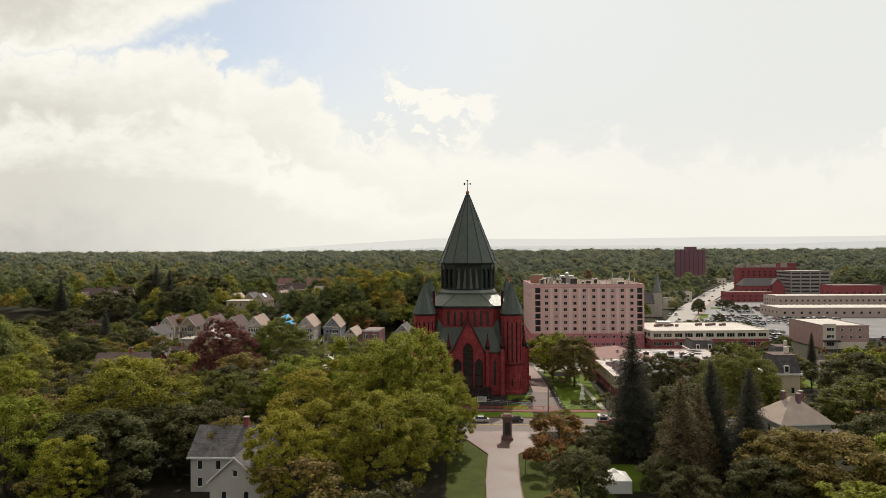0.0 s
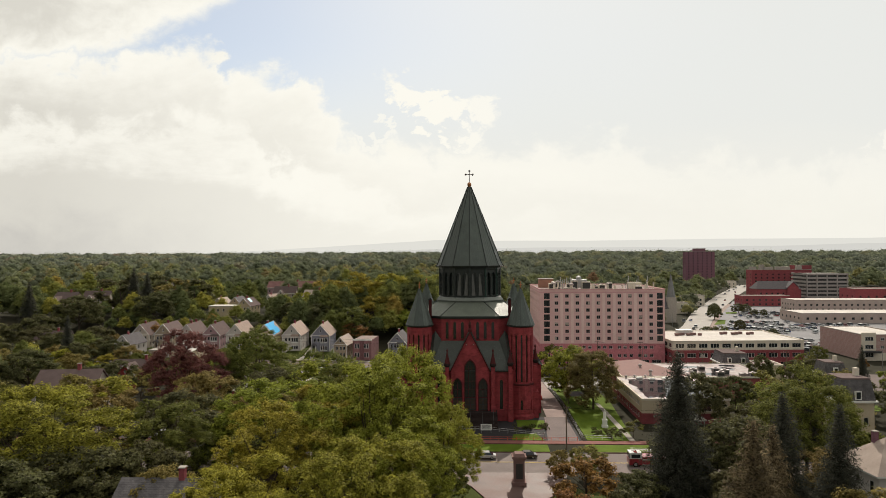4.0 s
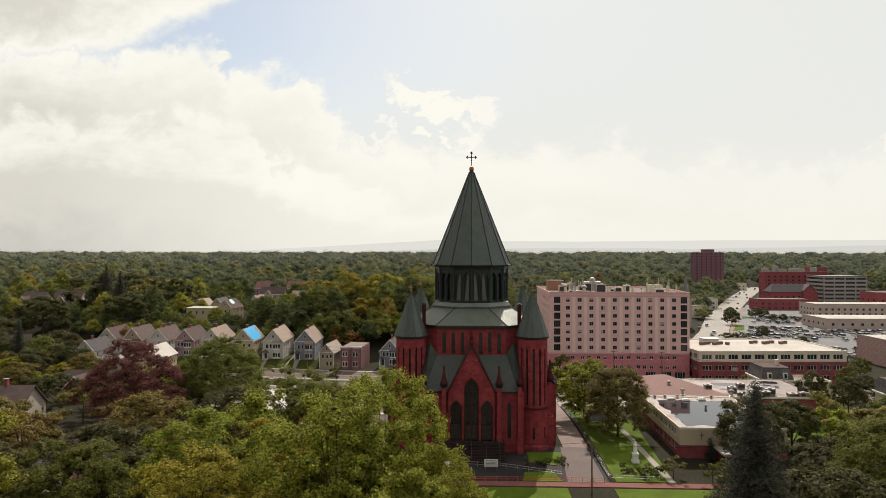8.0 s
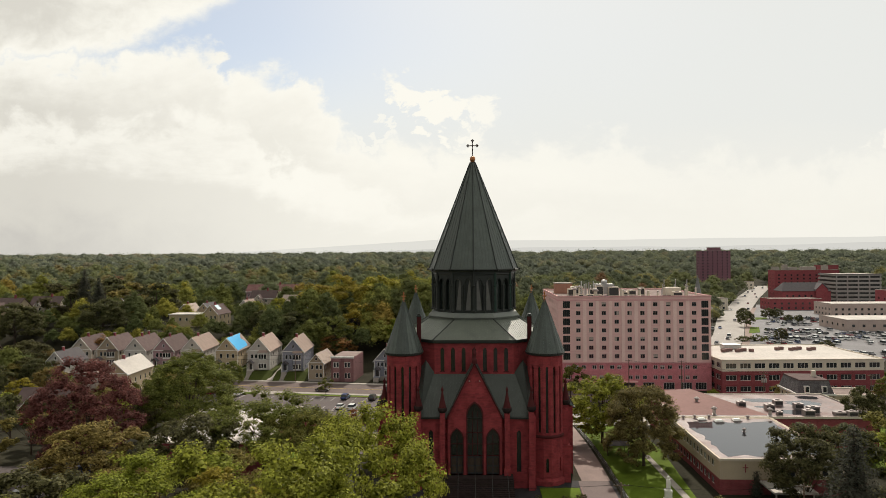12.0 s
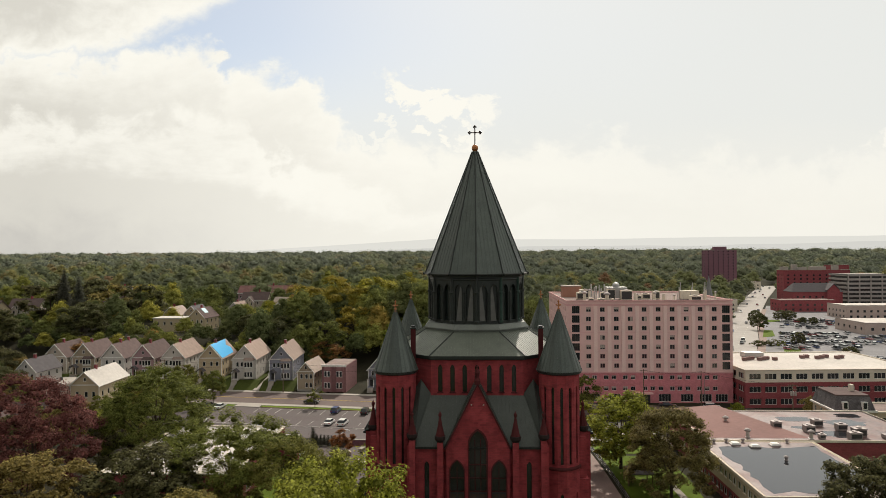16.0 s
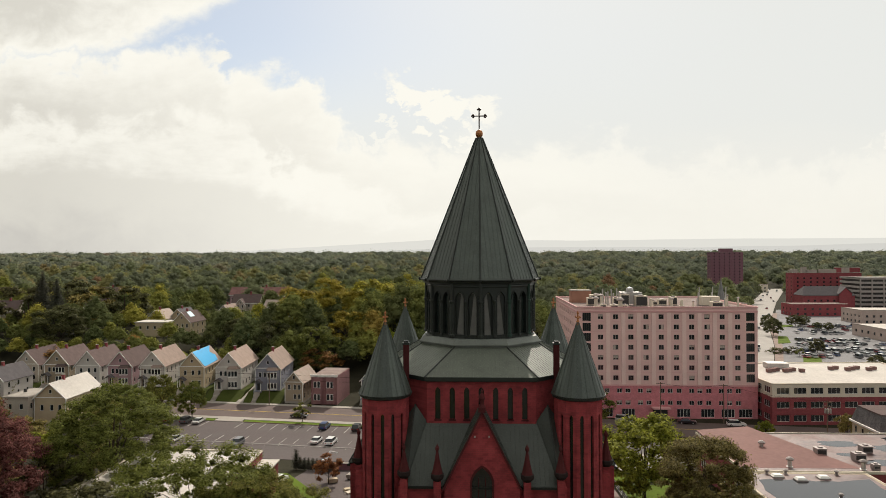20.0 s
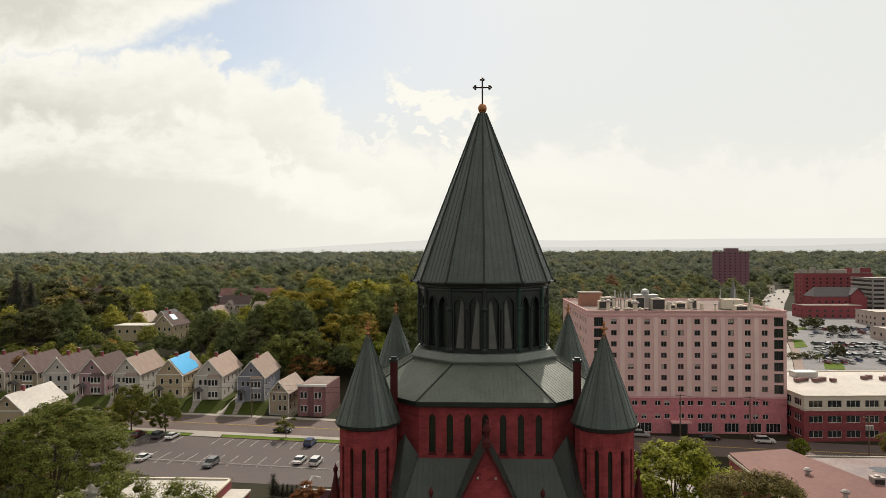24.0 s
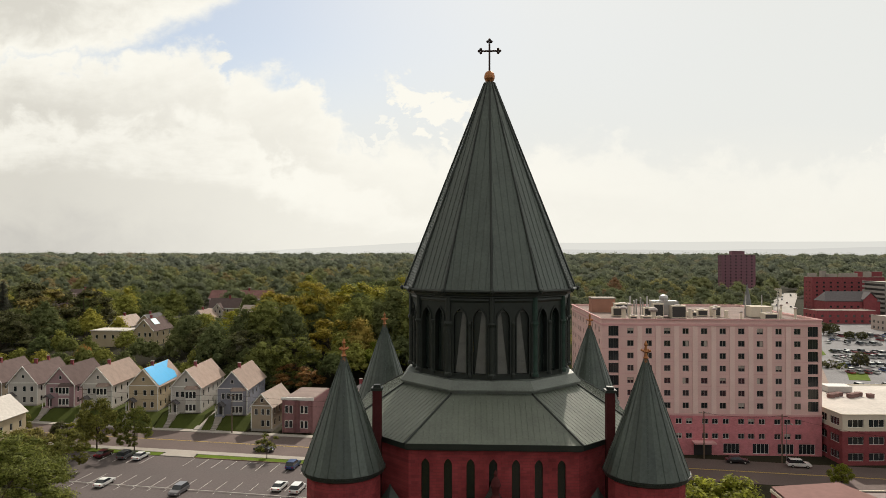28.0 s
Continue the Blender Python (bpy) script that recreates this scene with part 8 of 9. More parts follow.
def build_scattered():
    ridge_house("white clapboard house with a grey slate roof", -48.0, -99.0, 13, 10.5, 6.6, 10.4, SIDING["white"], SLATE, 3.3, 0, (10.3, 8.4, 7, 4.6, 8.4))
    ridge_house("large cream house with brown roofs and gabled dormer wing", -112, -18, 15, 12, 6.8, 11.4, SIDING["beige"], SHINGLE[0], None, 8, (11, 5.5, 4.0, 6.0, 9.0))
    ridge_house("dark red barn-like house with a brown roof", -121, 36, 17, 9, 4.6, 8.4, SIDING["red"], SHINGLE[0], None, 0, (7.5, 6.6, 4.0, 4.6, 8.0))
    gable_house("house with a glaring white roof and a flat porch", -110.5, 67, 8.4, 17, 8.4, 12.2, SIDING["cream"], WHITE_ROOF, None, 1, False, False, 1)
    b = thing("flat_house", "small house with a flat grey roof beside the white-roofed one", "house", pose(-121.5, 65, ground_z(-118, 70)))
    ms, ws = four_walls(6.4, 11)
    for m, wd in zip(ms, ws):
        facade(b, m, wd, -0.5, 9.0, [(1.6 + 3.0 * j, z0, U_SMALL, 1.0, 1.5) for j in range(int(wd / 3)) for z0 in (1.2, 5.6)], SIDING["beige"])
    roof_plate(b, 6.4, 11, 9.0, CONCRETE, 0.3, 0.3, "flat grey roof with a pale edge")
    part("roof_vent", boxes((2.6, 4.0, 9.3, 3.2, 4.6, 10.2)), FRAME_DARK, b)
    # white flat-roofed school block among the trees
    b = thing("school_block", "low brick school block with a white flat roof", "building", pose(-62, -12, 3.0))
    ms, ws = four_walls(22.5, 30.5)
    for k, (m, wd) in enumerate(zip(ms, ws)):
        facade(b, m, wd, -0.5, 6.2, [(3 + 4.6 * j, 1.2 + 3.0 * s, U_STRIP, 3.4, 1.7) for j in range(int((wd - 3) / 4.6)) for s in range(1)], RED_BRICK)
        part("coping", boxes_at(m, (-0.15, -0.15, 6.2, wd + 0.15, 0.3, 6.45)), CREAM, b)
    part("lean_to", boxes((22.6, 25.0, -0.5, 25.6, 30.0, 4.6)), RED_BRICK, b, "small red brick annex")
    part("annex_roof", boxes((22.52, 24.8, 4.6, 25.8, 30.2, 4.85)), WHITE_ROOF, b)
    roof_plate(b, 22.5, 30.5, 6.2, WHITE_ROOF, -0.31, 0.3, "glaring white membrane roof")
    # right-hand side
    hip_house("pale hip-roofed house with brick chimneys", 58.5, -88, 9.5, 9, 9.6, 13.8, SIDING["white"], SHINGLE[3], 3.3, 6, ((7, 5.6), (5.2, 3.4), (3.6, 5.6)))
    mansard("ornate mansard tower house with pale stone walls", 73, -51, 6.4, 6.6, 12.0, 16.4, TAN_STUCCO, 0, 3.3)
    mansard("tan house with a dark slate mansard roof", 82.6, 38, 8.6, 11, 6.4, 9.8, TAN_STUCCO, -2, 1.8)
    b = thing("house_wing", "plain tan rendered wing with a flat roof", "house", pose(91.8, 38.5, 1.6))
    ms, ws = four_walls(10.5, 10)
    for m, wd in zip(ms, ws):
        facade(b, m, wd, -0.5, 6.2, [(2.2 + 3.2 * j, 3.6, U_SMALL, 1.0, 1.5) for j in range(int(wd / 3.4))], TAN_STUCCO)
        part("cornice", boxes_at(m, (-0.2, -0.2, 6.2, wd + 0.2, 0.3, 6.55)), CREAM, b)
    roof_plate(b, 10.5, 10, 6.2, GRAVEL_ROOF, -0.31, 0.3, "flat gravel roof")
    mansard("second tan mansard house behind trees", 99, 6, 5.5, 7, 7.4, 10.8, TAN_STUCCO, -4, 3.0)
    # roofs in the woods behind the street
    rng = random.Random(3)
    for i, (x, y, r, gabled) in enumerate(WOOD_HOUSES):
        f = ("cream house among dense trees", "pale clapboard house among the trees", "white house half hidden by trees")[i % 3]
        w = SIDING[("cream", "beige", "white")[i % 3]]
        lift = ground_z(x, y) + (-0.8 if i == 0 else -2.5 if i < 4 else 1.5 if y > 120 else 0)
        if gabled:
            h = gable_house(f, x, y, 7.6, 13, 6.5, 10.5, w, SHINGLE[r], lift, rng.uniform(-8, 2), False, False, 1, sash=U_SASH_FAR)
            if i == 0:
                part("roof_patch", mended(sheet(bmesh.new(), [(0.5, 3.0, 10.25), (2.4, 3.0, 8.25), (2.4, 6.5, 8.25), (0.5, 6.5, 10.25)], 0.04)), surface("pale_blue_sheet", (0.42, 0.62, 0.72), 0.1, 1.0, 0.5), h, "pale blue sheet patched on the roof")
        else:
            ridge_house(f, x, y, 14, 9, 6.5, 10.6, w, SHINGLE[r], lift, rng.uniform(-12, 12), (5, 5, 3, 5.5, 8.5), sash=U_SASH_FAR)
    # low white-roofed building beside the first of them
    b = thing("flat_building", "low cream building with a glaring white flat roof", "building", pose(-138.5, 167, 11.6))
    ms, ws = four_walls(13.0, 9.0)
    for m, wd in zip(ms, ws):
        facade(b, m, wd, -3.0, 6.0, [(2 + 3.0 * j, 3.2, U_SMALL, 1.0, 1.5) for j in range(int((wd - 2) / 3))], SIDING["cream"])
    roof_plate(b, 13.0, 9.0, 6.3, WHITE_ROOF, 0.3, 0.3, "glaring white flat roof")
    t = ridge_house("long red-brown roofed terrace far off", -146, 296, 34, 10, 7.5, 11.5, SIDING["pink"], surface("red_tile", (0.20, 0.105, 0.10), 0.3, 0.5), ground_z(-130, 292) + 2, 0, None, sash=U_SASH_FAR)


build_scattered()

# ---- vehicles ----
def car_meshes(kind):
    """Body, glass, wheel and lamp meshes for one kind of car; it faces +x."""
    L, W, H = dict(sedan=(4.7, 1.82, 1.42), suv=(4.7, 1.9, 1.72), hatch=(4.2, 1.78, 1.5), van=(5.1, 1.98, 1.9))[kind]
    b = 0.92 if kind != "suv" else 1.05
    lo = [(-L / 2, 0.35), (L / 2, 0.35), (L / 2 + 0.02, 0.62), (L / 2 - 0.12, b - 0.14), (L / 2 - 1.15, b), (-L / 2 + (0.75 if kind == "sedan" else 0.1), b), (-L / 2, b - 0.08)]
    body = bmesh.new()
    m = Matrix()
    plate(body, lo, -W / 2, W / 2, m)
    bmesh.ops.bevel(body, geom=body.edges[:], offset=0.07, segments=2, affect="EDGES")
    back = {"sedan": -L / 2 + 0.55, "suv": -L / 2 + 0.12, "hatch": -L / 2 + 0.12, "van": -L / 2 + 0.08}[kind]
    cab = bmesh.new()
    a = [(back, b - 0.04), (L / 2 - 1.2, b - 0.04), (L / 2 - 1.95, H - 0.05), (back + (0.75 if kind == "sedan" else 0.3), H - 0.05)]
    q = [[cab.verts.new((u, s * (W / 2 - (0.06 if z < H - 0.2 else 0.2)), z)) for u, z in a] for s in (-1, 1)]
    cab.faces.new(q[0])
    cab.faces.new(list(reversed(q[1])))
    for i in range(4):
        cab.faces.new((q[0][i], q[1][i], q[1][(i + 1) % 4], q[0][(i + 1) % 4]))
    mended(cab)
    roof = boxes((a[3][0] + 0.05, -W / 2 + 0.19, H - 0.06, a[2][0] + 0.1, W / 2 - 0.19, H))
    bmesh.ops.bevel(roof, geom=roof.edges[:], offset=0.025, segments=1, affect="EDGES")
    return dict(L=L, W=W, body=mesh_of("body", mended(body), CAR_PAINT["white"]), glass=mesh_of("glass", cab, GLASS), roof=mesh_of("roof", roof, CAR_PAINT["white"]))


CAR_PARTS = {k: car_meshes(k) for k in ("sedan", "suv", "hatch", "van")}
_wm = pose(0, 0, 0, 90)
TYRE = mesh_of("tyre", lathe(bmesh.new(), [(0.2, -0.1), (0.33, -0.1), (0.34, 0), (0.33, 0.1), (0.2, 0.1)], 14, m=_wm), RUBBER)
RIM = mesh_of("rim", lathe(bmesh.new(), [(0.05, -0.115), (0.2, -0.105), (0.2, 0.105), (0.05, 0.115)], 10, m=_wm), METAL)
HEAD = mesh_of("headlight", boxes((-0.05, -0.18, -0.07, 0.05, 0.18, 0.07)), LAMP_CLEAR)
TAIL = mesh_of("tail_light", boxes((-0.05, -0.15, -0.09, 0.05, 0.15, 0.09)), LAMP_RED)
BODY_BY_PAINT = {}


def painted(kind, which, colour):
    key = (kind, which, colour)
    if key not in BODY_BY_PAINT:
        me = CAR_PARTS[kind][which].copy()
        me.materials[0] = CAR_PAINT[colour]
        BODY_BY_PAINT[key] = me
    return BODY_BY_PAINT[key]


def car(x, y, turn, kind="sedan", colour="white", detail=True, group="", z=None, where="in the car park"):
    c = thing("car", f"{colour} {'sport utility car' if kind == 'suv' else kind + ' car'} parked {where}", "car", pose(x, y, (ground_z(x, y) + 0.07) if z is None else z, 0, 0, turn), group)
    p = CAR_PARTS[kind]
    part("body", painted(kind, "body", colour), None, c)
    part("glass", p["glass"], None, c)
    part("roof", painted(kind, "roof", colour), None, c)
    if detail:
        for sx in (-1, 1):
            for sy in (-1, 1):
                w = part("wheel", TYRE, None, c)
                w.location = (sx * p["L"] * 0.31, sy * (p["W"] / 2 - 0.1), 0.33)
                r = part("rim", RIM, None, w)
        for sy in (-1, 1):
            o = part("headlight", HEAD, None, c)
            o.location = (p["L"] / 2 - 0.04, sy * (p["W"] / 2 - 0.28), 0.68)
            o = part("tail_light", TAIL, None, c)
            o.location = (-p["L"] / 2 + 0.03, sy * (p["W"] / 2 - 0.25), 0.74)
    return c


def build_cars():
    # front row of the church car park, then the double row
    for x, k, c in ((-83.7, "sedan", "maroon"), (-78.2, "suv", "grey"), (-74.6, "sedan", "white"), (-39.3, "suv", "blue"), (-30.6, "suv", "black"), (-27.2, "suv", "black")):
        car(x, street_y(x) - 16.6, 84, k, c, group="cars in the church car park")
    for x, k, c, r in ((-73.2, "sedan", "white", 0.7), (-56.6, "suv", "grey", 1), (-38.4, "sedan", "white", 0), (-34.6, "suv", "white", 0.1)):
        car(x, street_y(x) - 29.6 - 6.0 * r, 84 if r != 1 else -96, k, c, group="cars in the church car park")
    car(-49, street_y(-49) - 6.5, -8, "sedan", "black", where="at the kerb")
    car(56, street_y(56) + 4.5, -8, "sedan", "black", where="along the pink block")
    car(68, street_y(68) + 3.8, -8, "suv", "white", where="along the pink block")
    car(40, street_y(40) + 4.6, -8, "suv", "silver", where="along the pink block")
    car(11.5, -48.8, 180, "sedan", "black", where="on the front street")
    car(3.2, -49.4, 180, "sedan", "silver", where="on the front street")
    car(-37.5, 22, 75, "suv", "white", where="beside the school block")
    for x, y, k, c, a in ((-78, -18, "sedan", "silver", 10), (-76, -26, "suv", "black", 8), (-74, -12, "hatch", "blue", 12), (-70, -34, "sedan", "white", 10), (-84, -24, "sedan", "grey", 95)):
        car(x, y, a, k, c, where="under the trees")
    rng = random.Random(8)
    kinds, cols = ("sedan", "suv", "hatch", "van"), ("white", "black", "grey", "silver", "red", "blue", "silver", "white", "white", "silver")
    n = 0
    for row in range(13):
        y = 124 + row * 17
        x0 = max(129, 123 + (y - 150) * 0.45)
        for half in (0, 1):
            for i in range(26):
                x = x0 + i * 3.1
                if x > 330 or rng.random() > 0.6 or n >= 290 or (202 < x and 236 < y < 285) or (200 < x and 318 < y) or y > 330 or (row % 5 == 3) or (156 < x < 188 and y < 140):
                    continue
                n += 1
                car(x, y + half * 5.6, 90 + rng.uniform(-3, 3), rng.choice(kinds), rng.choice(cols), False, "cars in the market car park", ground_z(x, y) + 0.42, "in the large car park")
    for i in range(26):
        f = rng.random()
        lane = rng.choice((0.5, 3.5, 8.0, 11.0))
        a = Vector((100 + lane * 1.15, 175)).lerp(Vector((350 + lane * 1.15, 720)), f)
        car(a.x, a.y, 65 if lane > 6 else 245, rng.choice(kinds), rng.choice(cols), False, "cars on the avenue", ground_z(a.x, a.y) + 0.47, "on the avenue")
    car(150, 46, 0, "van", "silver", where="on the side street")


build_cars()


def fire_truck(x, y, z):
    t = thing("fire_engine", "red and white ladder fire engine at the kerb", "fire engine", pose(x, y, z, 0, 0, 180))
    red = paint("engine_red", (0.28, 0.02, 0.03))
    part("body", boxes((-5.2, -1.2, 0.55, 2.6, 1.2, 2.0)), red, t)
    part("locker_band", boxes((-5.2, -1.23, 1.35, 2.6, 1.23, 1.6)), PAINT, t)
    cab = boxes((2.62, -1.2, 0.5, 5.1, 1.2, 1.6))
    part("cab", cab, red, t)
    part("cab_top", boxes((2.66, -1.17, 1.6, 5.0, 1.17, 2.75)), CAR_PAINT["white"], t)
    part("windscreen", boxes((5.0, -1.05, 1.7, 5.05, 1.05, 2.5)), GLASS, t)
    for s in (-1, 1):
        part("side_window", boxes((3.0, s * 1.18 - 0.02, 1.75, 4.7, s * 1.18 + 0.02, 2.45)), GLASS, t)
        ld = bmesh.new()
        tube(ld, (-5.6, s * 0.5, 2.75), (4.6, s * 0.5, 3.0), 0.07)
        tube(ld, (-5.6, s * 0.5, 3.1), (4.6, s * 0.5, 3.25), 0.05)
        part("ladder_rail", ld, METAL, t)
    for k in range(20):
        part("rung", tube(bmesh.new(), (-5.4 + k * 0.52, -0.5, 2.78 + k * 0.0125), (-5.4 + k * 0.52, 0.5, 2.78 + k * 0.0125), 0.03), METAL, t)
    part("turntable", lathe(bmesh.new(), [(0.8, 2.0), (0.8, 2.4), (0.5, 2.7)], 14, -3.8), METAL, t)
    part("light_bar", boxes((3.6, -0.9, 2.75, 4.1, 0.9, 2.95)), LAMP_RED, t)
    for wx in (3.9, -2.2, -3.5):
        for s in (-1, 1):
            w = part("wheel", TYRE, None, t)
            w.location, w.scale = (wx, s * 1.05, 0.5), (1.5, 1.6, 1.5)
            part("rim", RIM, None, w)


fire_truck(36.2, -53.2, 3.38)


# ---- street furniture and yard things ----
def utility_pole(x, y, h, turn=0.0, box_on=False, arms=1):
    t = thing("utility_pole", "weathered wooden utility pole with crossarm", "pole", pose(x, y, ground_z(x, y), 0, 0, turn))
    part("pole", lathe(bmesh.new(), [(0.17, -0.3), (0.1, h)], 8), WOOD_POLE, t)
    for k in range(arms):
        z = h - 0.5 - k * 1.0
        part("crossarm", boxes((-1.1, -0.06, z, 1.1, 0.06, z + 0.13)), WOOD_POLE, t)
        for u in (-1.0, -0.5, 0.5, 1.0):
            part("insulator", lathe(bmesh.new(), [(0.05, z + 0.13), (0.06, z + 0.22), (0.03, z + 0.3)], 6, u), METAL, t)
    if box_on:
        for u in (-0.55, 0.0, 0.55):
            part("transformer", lathe(bmesh.new(), [(0.24, h - 3.0), (0.26, h - 2.9), (0.26, h - 2.0), (0.1, h - 1.85)], 10, u, -0.4), METAL, t)
    return t


def cable(p, q, sag=0.7, r=0.025):
    p, q = Vector(p), Vector(q)
    bm = bmesh.new()
    n = 8
    pts = [p.lerp(q, i / n) - Vector((0, 0, sag * 4 * (i / n) * (1 - i / n))) for i in range(n + 1)]
    side = (q - p).cross(Vector((0, 0, 1))).normalized() * r
    up = Vector((0, 0, r))
    rings = [[bm.verts.new(c + o) for o in (side, up, -side, -up)] for c in pts]
    for a, b in zip(rings, rings[1:]):
        for k in range(4):
            bm.faces.new((a[k], a[(k + 1) % 4], b[(k + 1) % 4], b[k]))
    bm.faces.new(rings[0][::-1])
    bm.faces.new(rings[-1])
    mended(bm)
    tagged(new("overhead_cable", mesh_of("overhead_cable", bm, RUBBER)), "thin black overhead cable between poles", "cable")


def street_lamp(x, y, h, turn, arm=2.2):
    t = thing("street_lamp", "grey steel street lamp with curved arm", "street lamp", pose(x, y, ground_z(x, y), 0, 0, turn))
    part("pole", lathe(bmesh.new(), [(0.16, -0.2), (0.1, 0.3), (0.06, h)], 8), STEEL, t)
    ab = bmesh.new()
    for a, b in (((0, 0, h), (arm * 0.5, 0, h + 0.45)), ((arm * 0.5, 0, h + 0.45), (arm, 0, h + 0.5))):
        tube(ab, a, b, 0.05)
    part("arm", ab, STEEL, t)
    part("lamp_head", boxes((arm - 0.1, -0.14, h + 0.42, arm + 0.6, 0.14, h + 0.58)), METAL, t)


def build_poles():
    rows = [(-104, 10), (-62, 10), (-22, 10), (18, 10)]
    tops = []
    for x, h in rows:
        y = street_y(x) + 7.0
        utility_pole(x, y, h, -8)
        tops.append(Vector((x, y, ground_z(x, y) + h - 0.3)))
    for a, b in zip(tops, tops[1:]):
        cable(a, b)
        cable(a - Vector((0, 0, 1.2)), b - Vector((0, 0, 1.2)), 0.9)
    tops = []
    for x, h, bx in ((50, 10.5, False), (66, 10.5, False), (84, 10, True), (112, 10, False)):
        y = street_y(x) + (6.8 if x < 70 else -8.2)
        utility_pole(x, y, h, -8, bx, 2 if bx else 1)
        tops.append(Vector((x, y, ground_z(x, y) + h - 0.3)))
    for a, b in zip(tops, tops[1:]):
        cable(a, b)
    utility_pole(20.8, -41.5, 9.0, 0)
    utility_pole(46, -41.5, 9.0, 0)
    cable((20.8, -41.5, 12), (46, -41.5, 12))
    cable((20.8, -41.5, 12), (-14, -41.5, 12))
    street_lamp(66.8, street_y(66.8) + 6.6, 8.5, -90)
    street_lamp(126, 70, 9, 200)
    street_lamp(150, 66, 9, 160)
    for i in range(8):
        a = Vector((97, 172)).lerp(Vector((292, 605)), i / 8)
        street_lamp(a.x, a.y, 9, -20)
    # slim lamp with a banner beside the drive
    t = thing("banner_post", "thin dark post with a small red banner", "post", pose(11.2, -88, 3.3))
    part("pole", lathe(bmesh.new(), [(0.07, -0.2), (0.05, 4.8)], 8), FRAME_DARK, t)
    part("banner", boxes((-0.5, -0.02, 2.8, -0.08, 0.02, 4.0)), SIDING["red"], t)
    part("bar", tube(bmesh.new(), (0, 0, 4.05), (-0.55, 0, 4.05), 0.025), FRAME_DARK, t)


build_poles()


def build_yard():
    # gate pier at the end of the drive
    g = thing("gate_pier", "tall brown carved stone gate pier", "gate pier", pose(9.1, -64.6, 3.3))
    part("plinth", boxes((-1.25, -1.25, -0.2, 1.25, 1.25, 0.7)), GATE_STONE, g)
    sh = boxes((-0.95, -0.95, 0.7, 0.95, 0.95, 4.7))
    part("shaft", sh, GATE_STONE, g)
    for s in (-1, 1):
        part("panel", boxes((-0.6, s * 0.97 - 0.03, 1.3, 0.6, s * 0.97 + 0.03, 4.0)), FRAME_DARK, g, "recessed dark bronze tablet")
    part("cornice", boxes((-1.15, -1.15, 4.7, 1.15, 1.15, 5.0), (-1.3, -1.3, 5.0, 1.3, 1.3, 5.3)), GATE_STONE, g)
    part("cap", prism(bmesh.new(), [(-1.1, -1.1), (1.1, -1.1), (1.1, 1.1), (-1.1, 1.1)], 5.3, 5.75, 0.7), GATE_STONE, g)
    # statue of plain shape
    bm = boxes((-0.7, -0.7, -0.1, 0.7, 0.7, 0.5), (-0.5, -0.5, 0.5, 0.5, 0.5, 1.7), (-0.6, -0.6, 1.7, 0.6, 0.6, 1.9))
    lathe(bm, [(0.42, 1.9), (0.36, 2.6), (0.38, 3.2), (0.3, 3.6), (0.14, 3.75), (0.2, 3.95), (0.17, 4.15), (0.03, 4.25)], 12)
    tagged(new("statue", mesh_of("statue", bm, MARBLE)), "white stone statue on a pedestal on the lawn", "statue").matrix_basis = pose(32.3, -24, 3.35)
    # white party tent
    t = thing("tent", "white square canopy tent with side walls", "tent", pose(26, -96, 3.35))
    roof = bmesh.new()
    c = [(-2.6, -2.6), (2.6, -2.6), (2.6, 2.6), (-2.6, 2.6)]
    for i in range(4):
        a, b = c[i], c[(i + 1) % 4]
        sheet(roof, [(*a, 2.3), (*b, 2.3), (b[0] * 0.3, b[1] * 0.3, 3.1), (a[0] * 0.3, a[1] * 0.3, 3.1)], 0.03)
        sheet(roof, [(a[0] * 0.3, a[1] * 0.3, 3.1), (b[0] * 0.3, b[1] * 0.3, 3.1), (0, 0, 3.75)], 0.03)
    bmesh.ops.remove_doubles(roof, verts=roof.verts[:], dist=0.01)
    part("roof", roof, CANVAS, t)
    for i in range(4):
        a, b = c[i], c[(i + 1) % 4]
        part("side_wall", mended(sheet(bmesh.new(), [(a[0] * 0.97, a[1] * 0.97, 0.1), (b[0] * 0.97, b[1] * 0.97, 0.1), (b[0] * 0.97, b[1] * 0.97, 2.28), (a[0] * 0.97, a[1] * 0.97, 2.28)], 0.03)), CANVAS, t)
        part("post", lathe(bmesh.new(), [(0.04, -0.05), (0.04, 2.3)], 6, *a), METAL, t)
    # fences
    def rail_fence(name, label, a, b, h, mat, gap=2.4, rails=2, board=False):
        a, b = Vector(a), Vector(b)
        t = thing(name, label, "fence", pose(a.x, a.y, 0))
        d = b - a
        n = max(1, round(d.length / gap))
        for i in range(n + 1):
            p = d * i / n
            z = ground_z(a.x + p.x, a.y + p.y)
            part("post", lathe(bmesh.new(), [(0.05, z - 0.2), (0.05, z + h)], 6, p.x, p.y), mat, t)
            if i < n:
                q = d * (i + 1) / n
                z2 = ground_z(a.x + q.x, a.y + q.y)
                for r in range(rails):
                    f = h * (1 - 0.42 * r) - 0.05
                    part("rail", tube(bmesh.new(), (p.x, p.y, z + f), (q.x, q.y, z2 + f), 0.035), mat, t)
                if board:
                    part("board", mended(sheet(bmesh.new(), [(p.x, p.y, z + 0.15), (q.x, q.y, z2 + 0.15), (q.x, q.y, z2 + h - 0.1), (p.x, p.y, z + h - 0.1)], 0.04)), mat, t)
        return t
    rail_fence("fence", "dark steel rail fence along the drive", (25.4, -34), (25.6, 34), 1.1, STEEL, 3.0, 3)
    rail_fence("fence", "pale rail fence beside the forecourt", (25.2, -34.5), (34, -35.2), 1.0, METAL, 2.2)
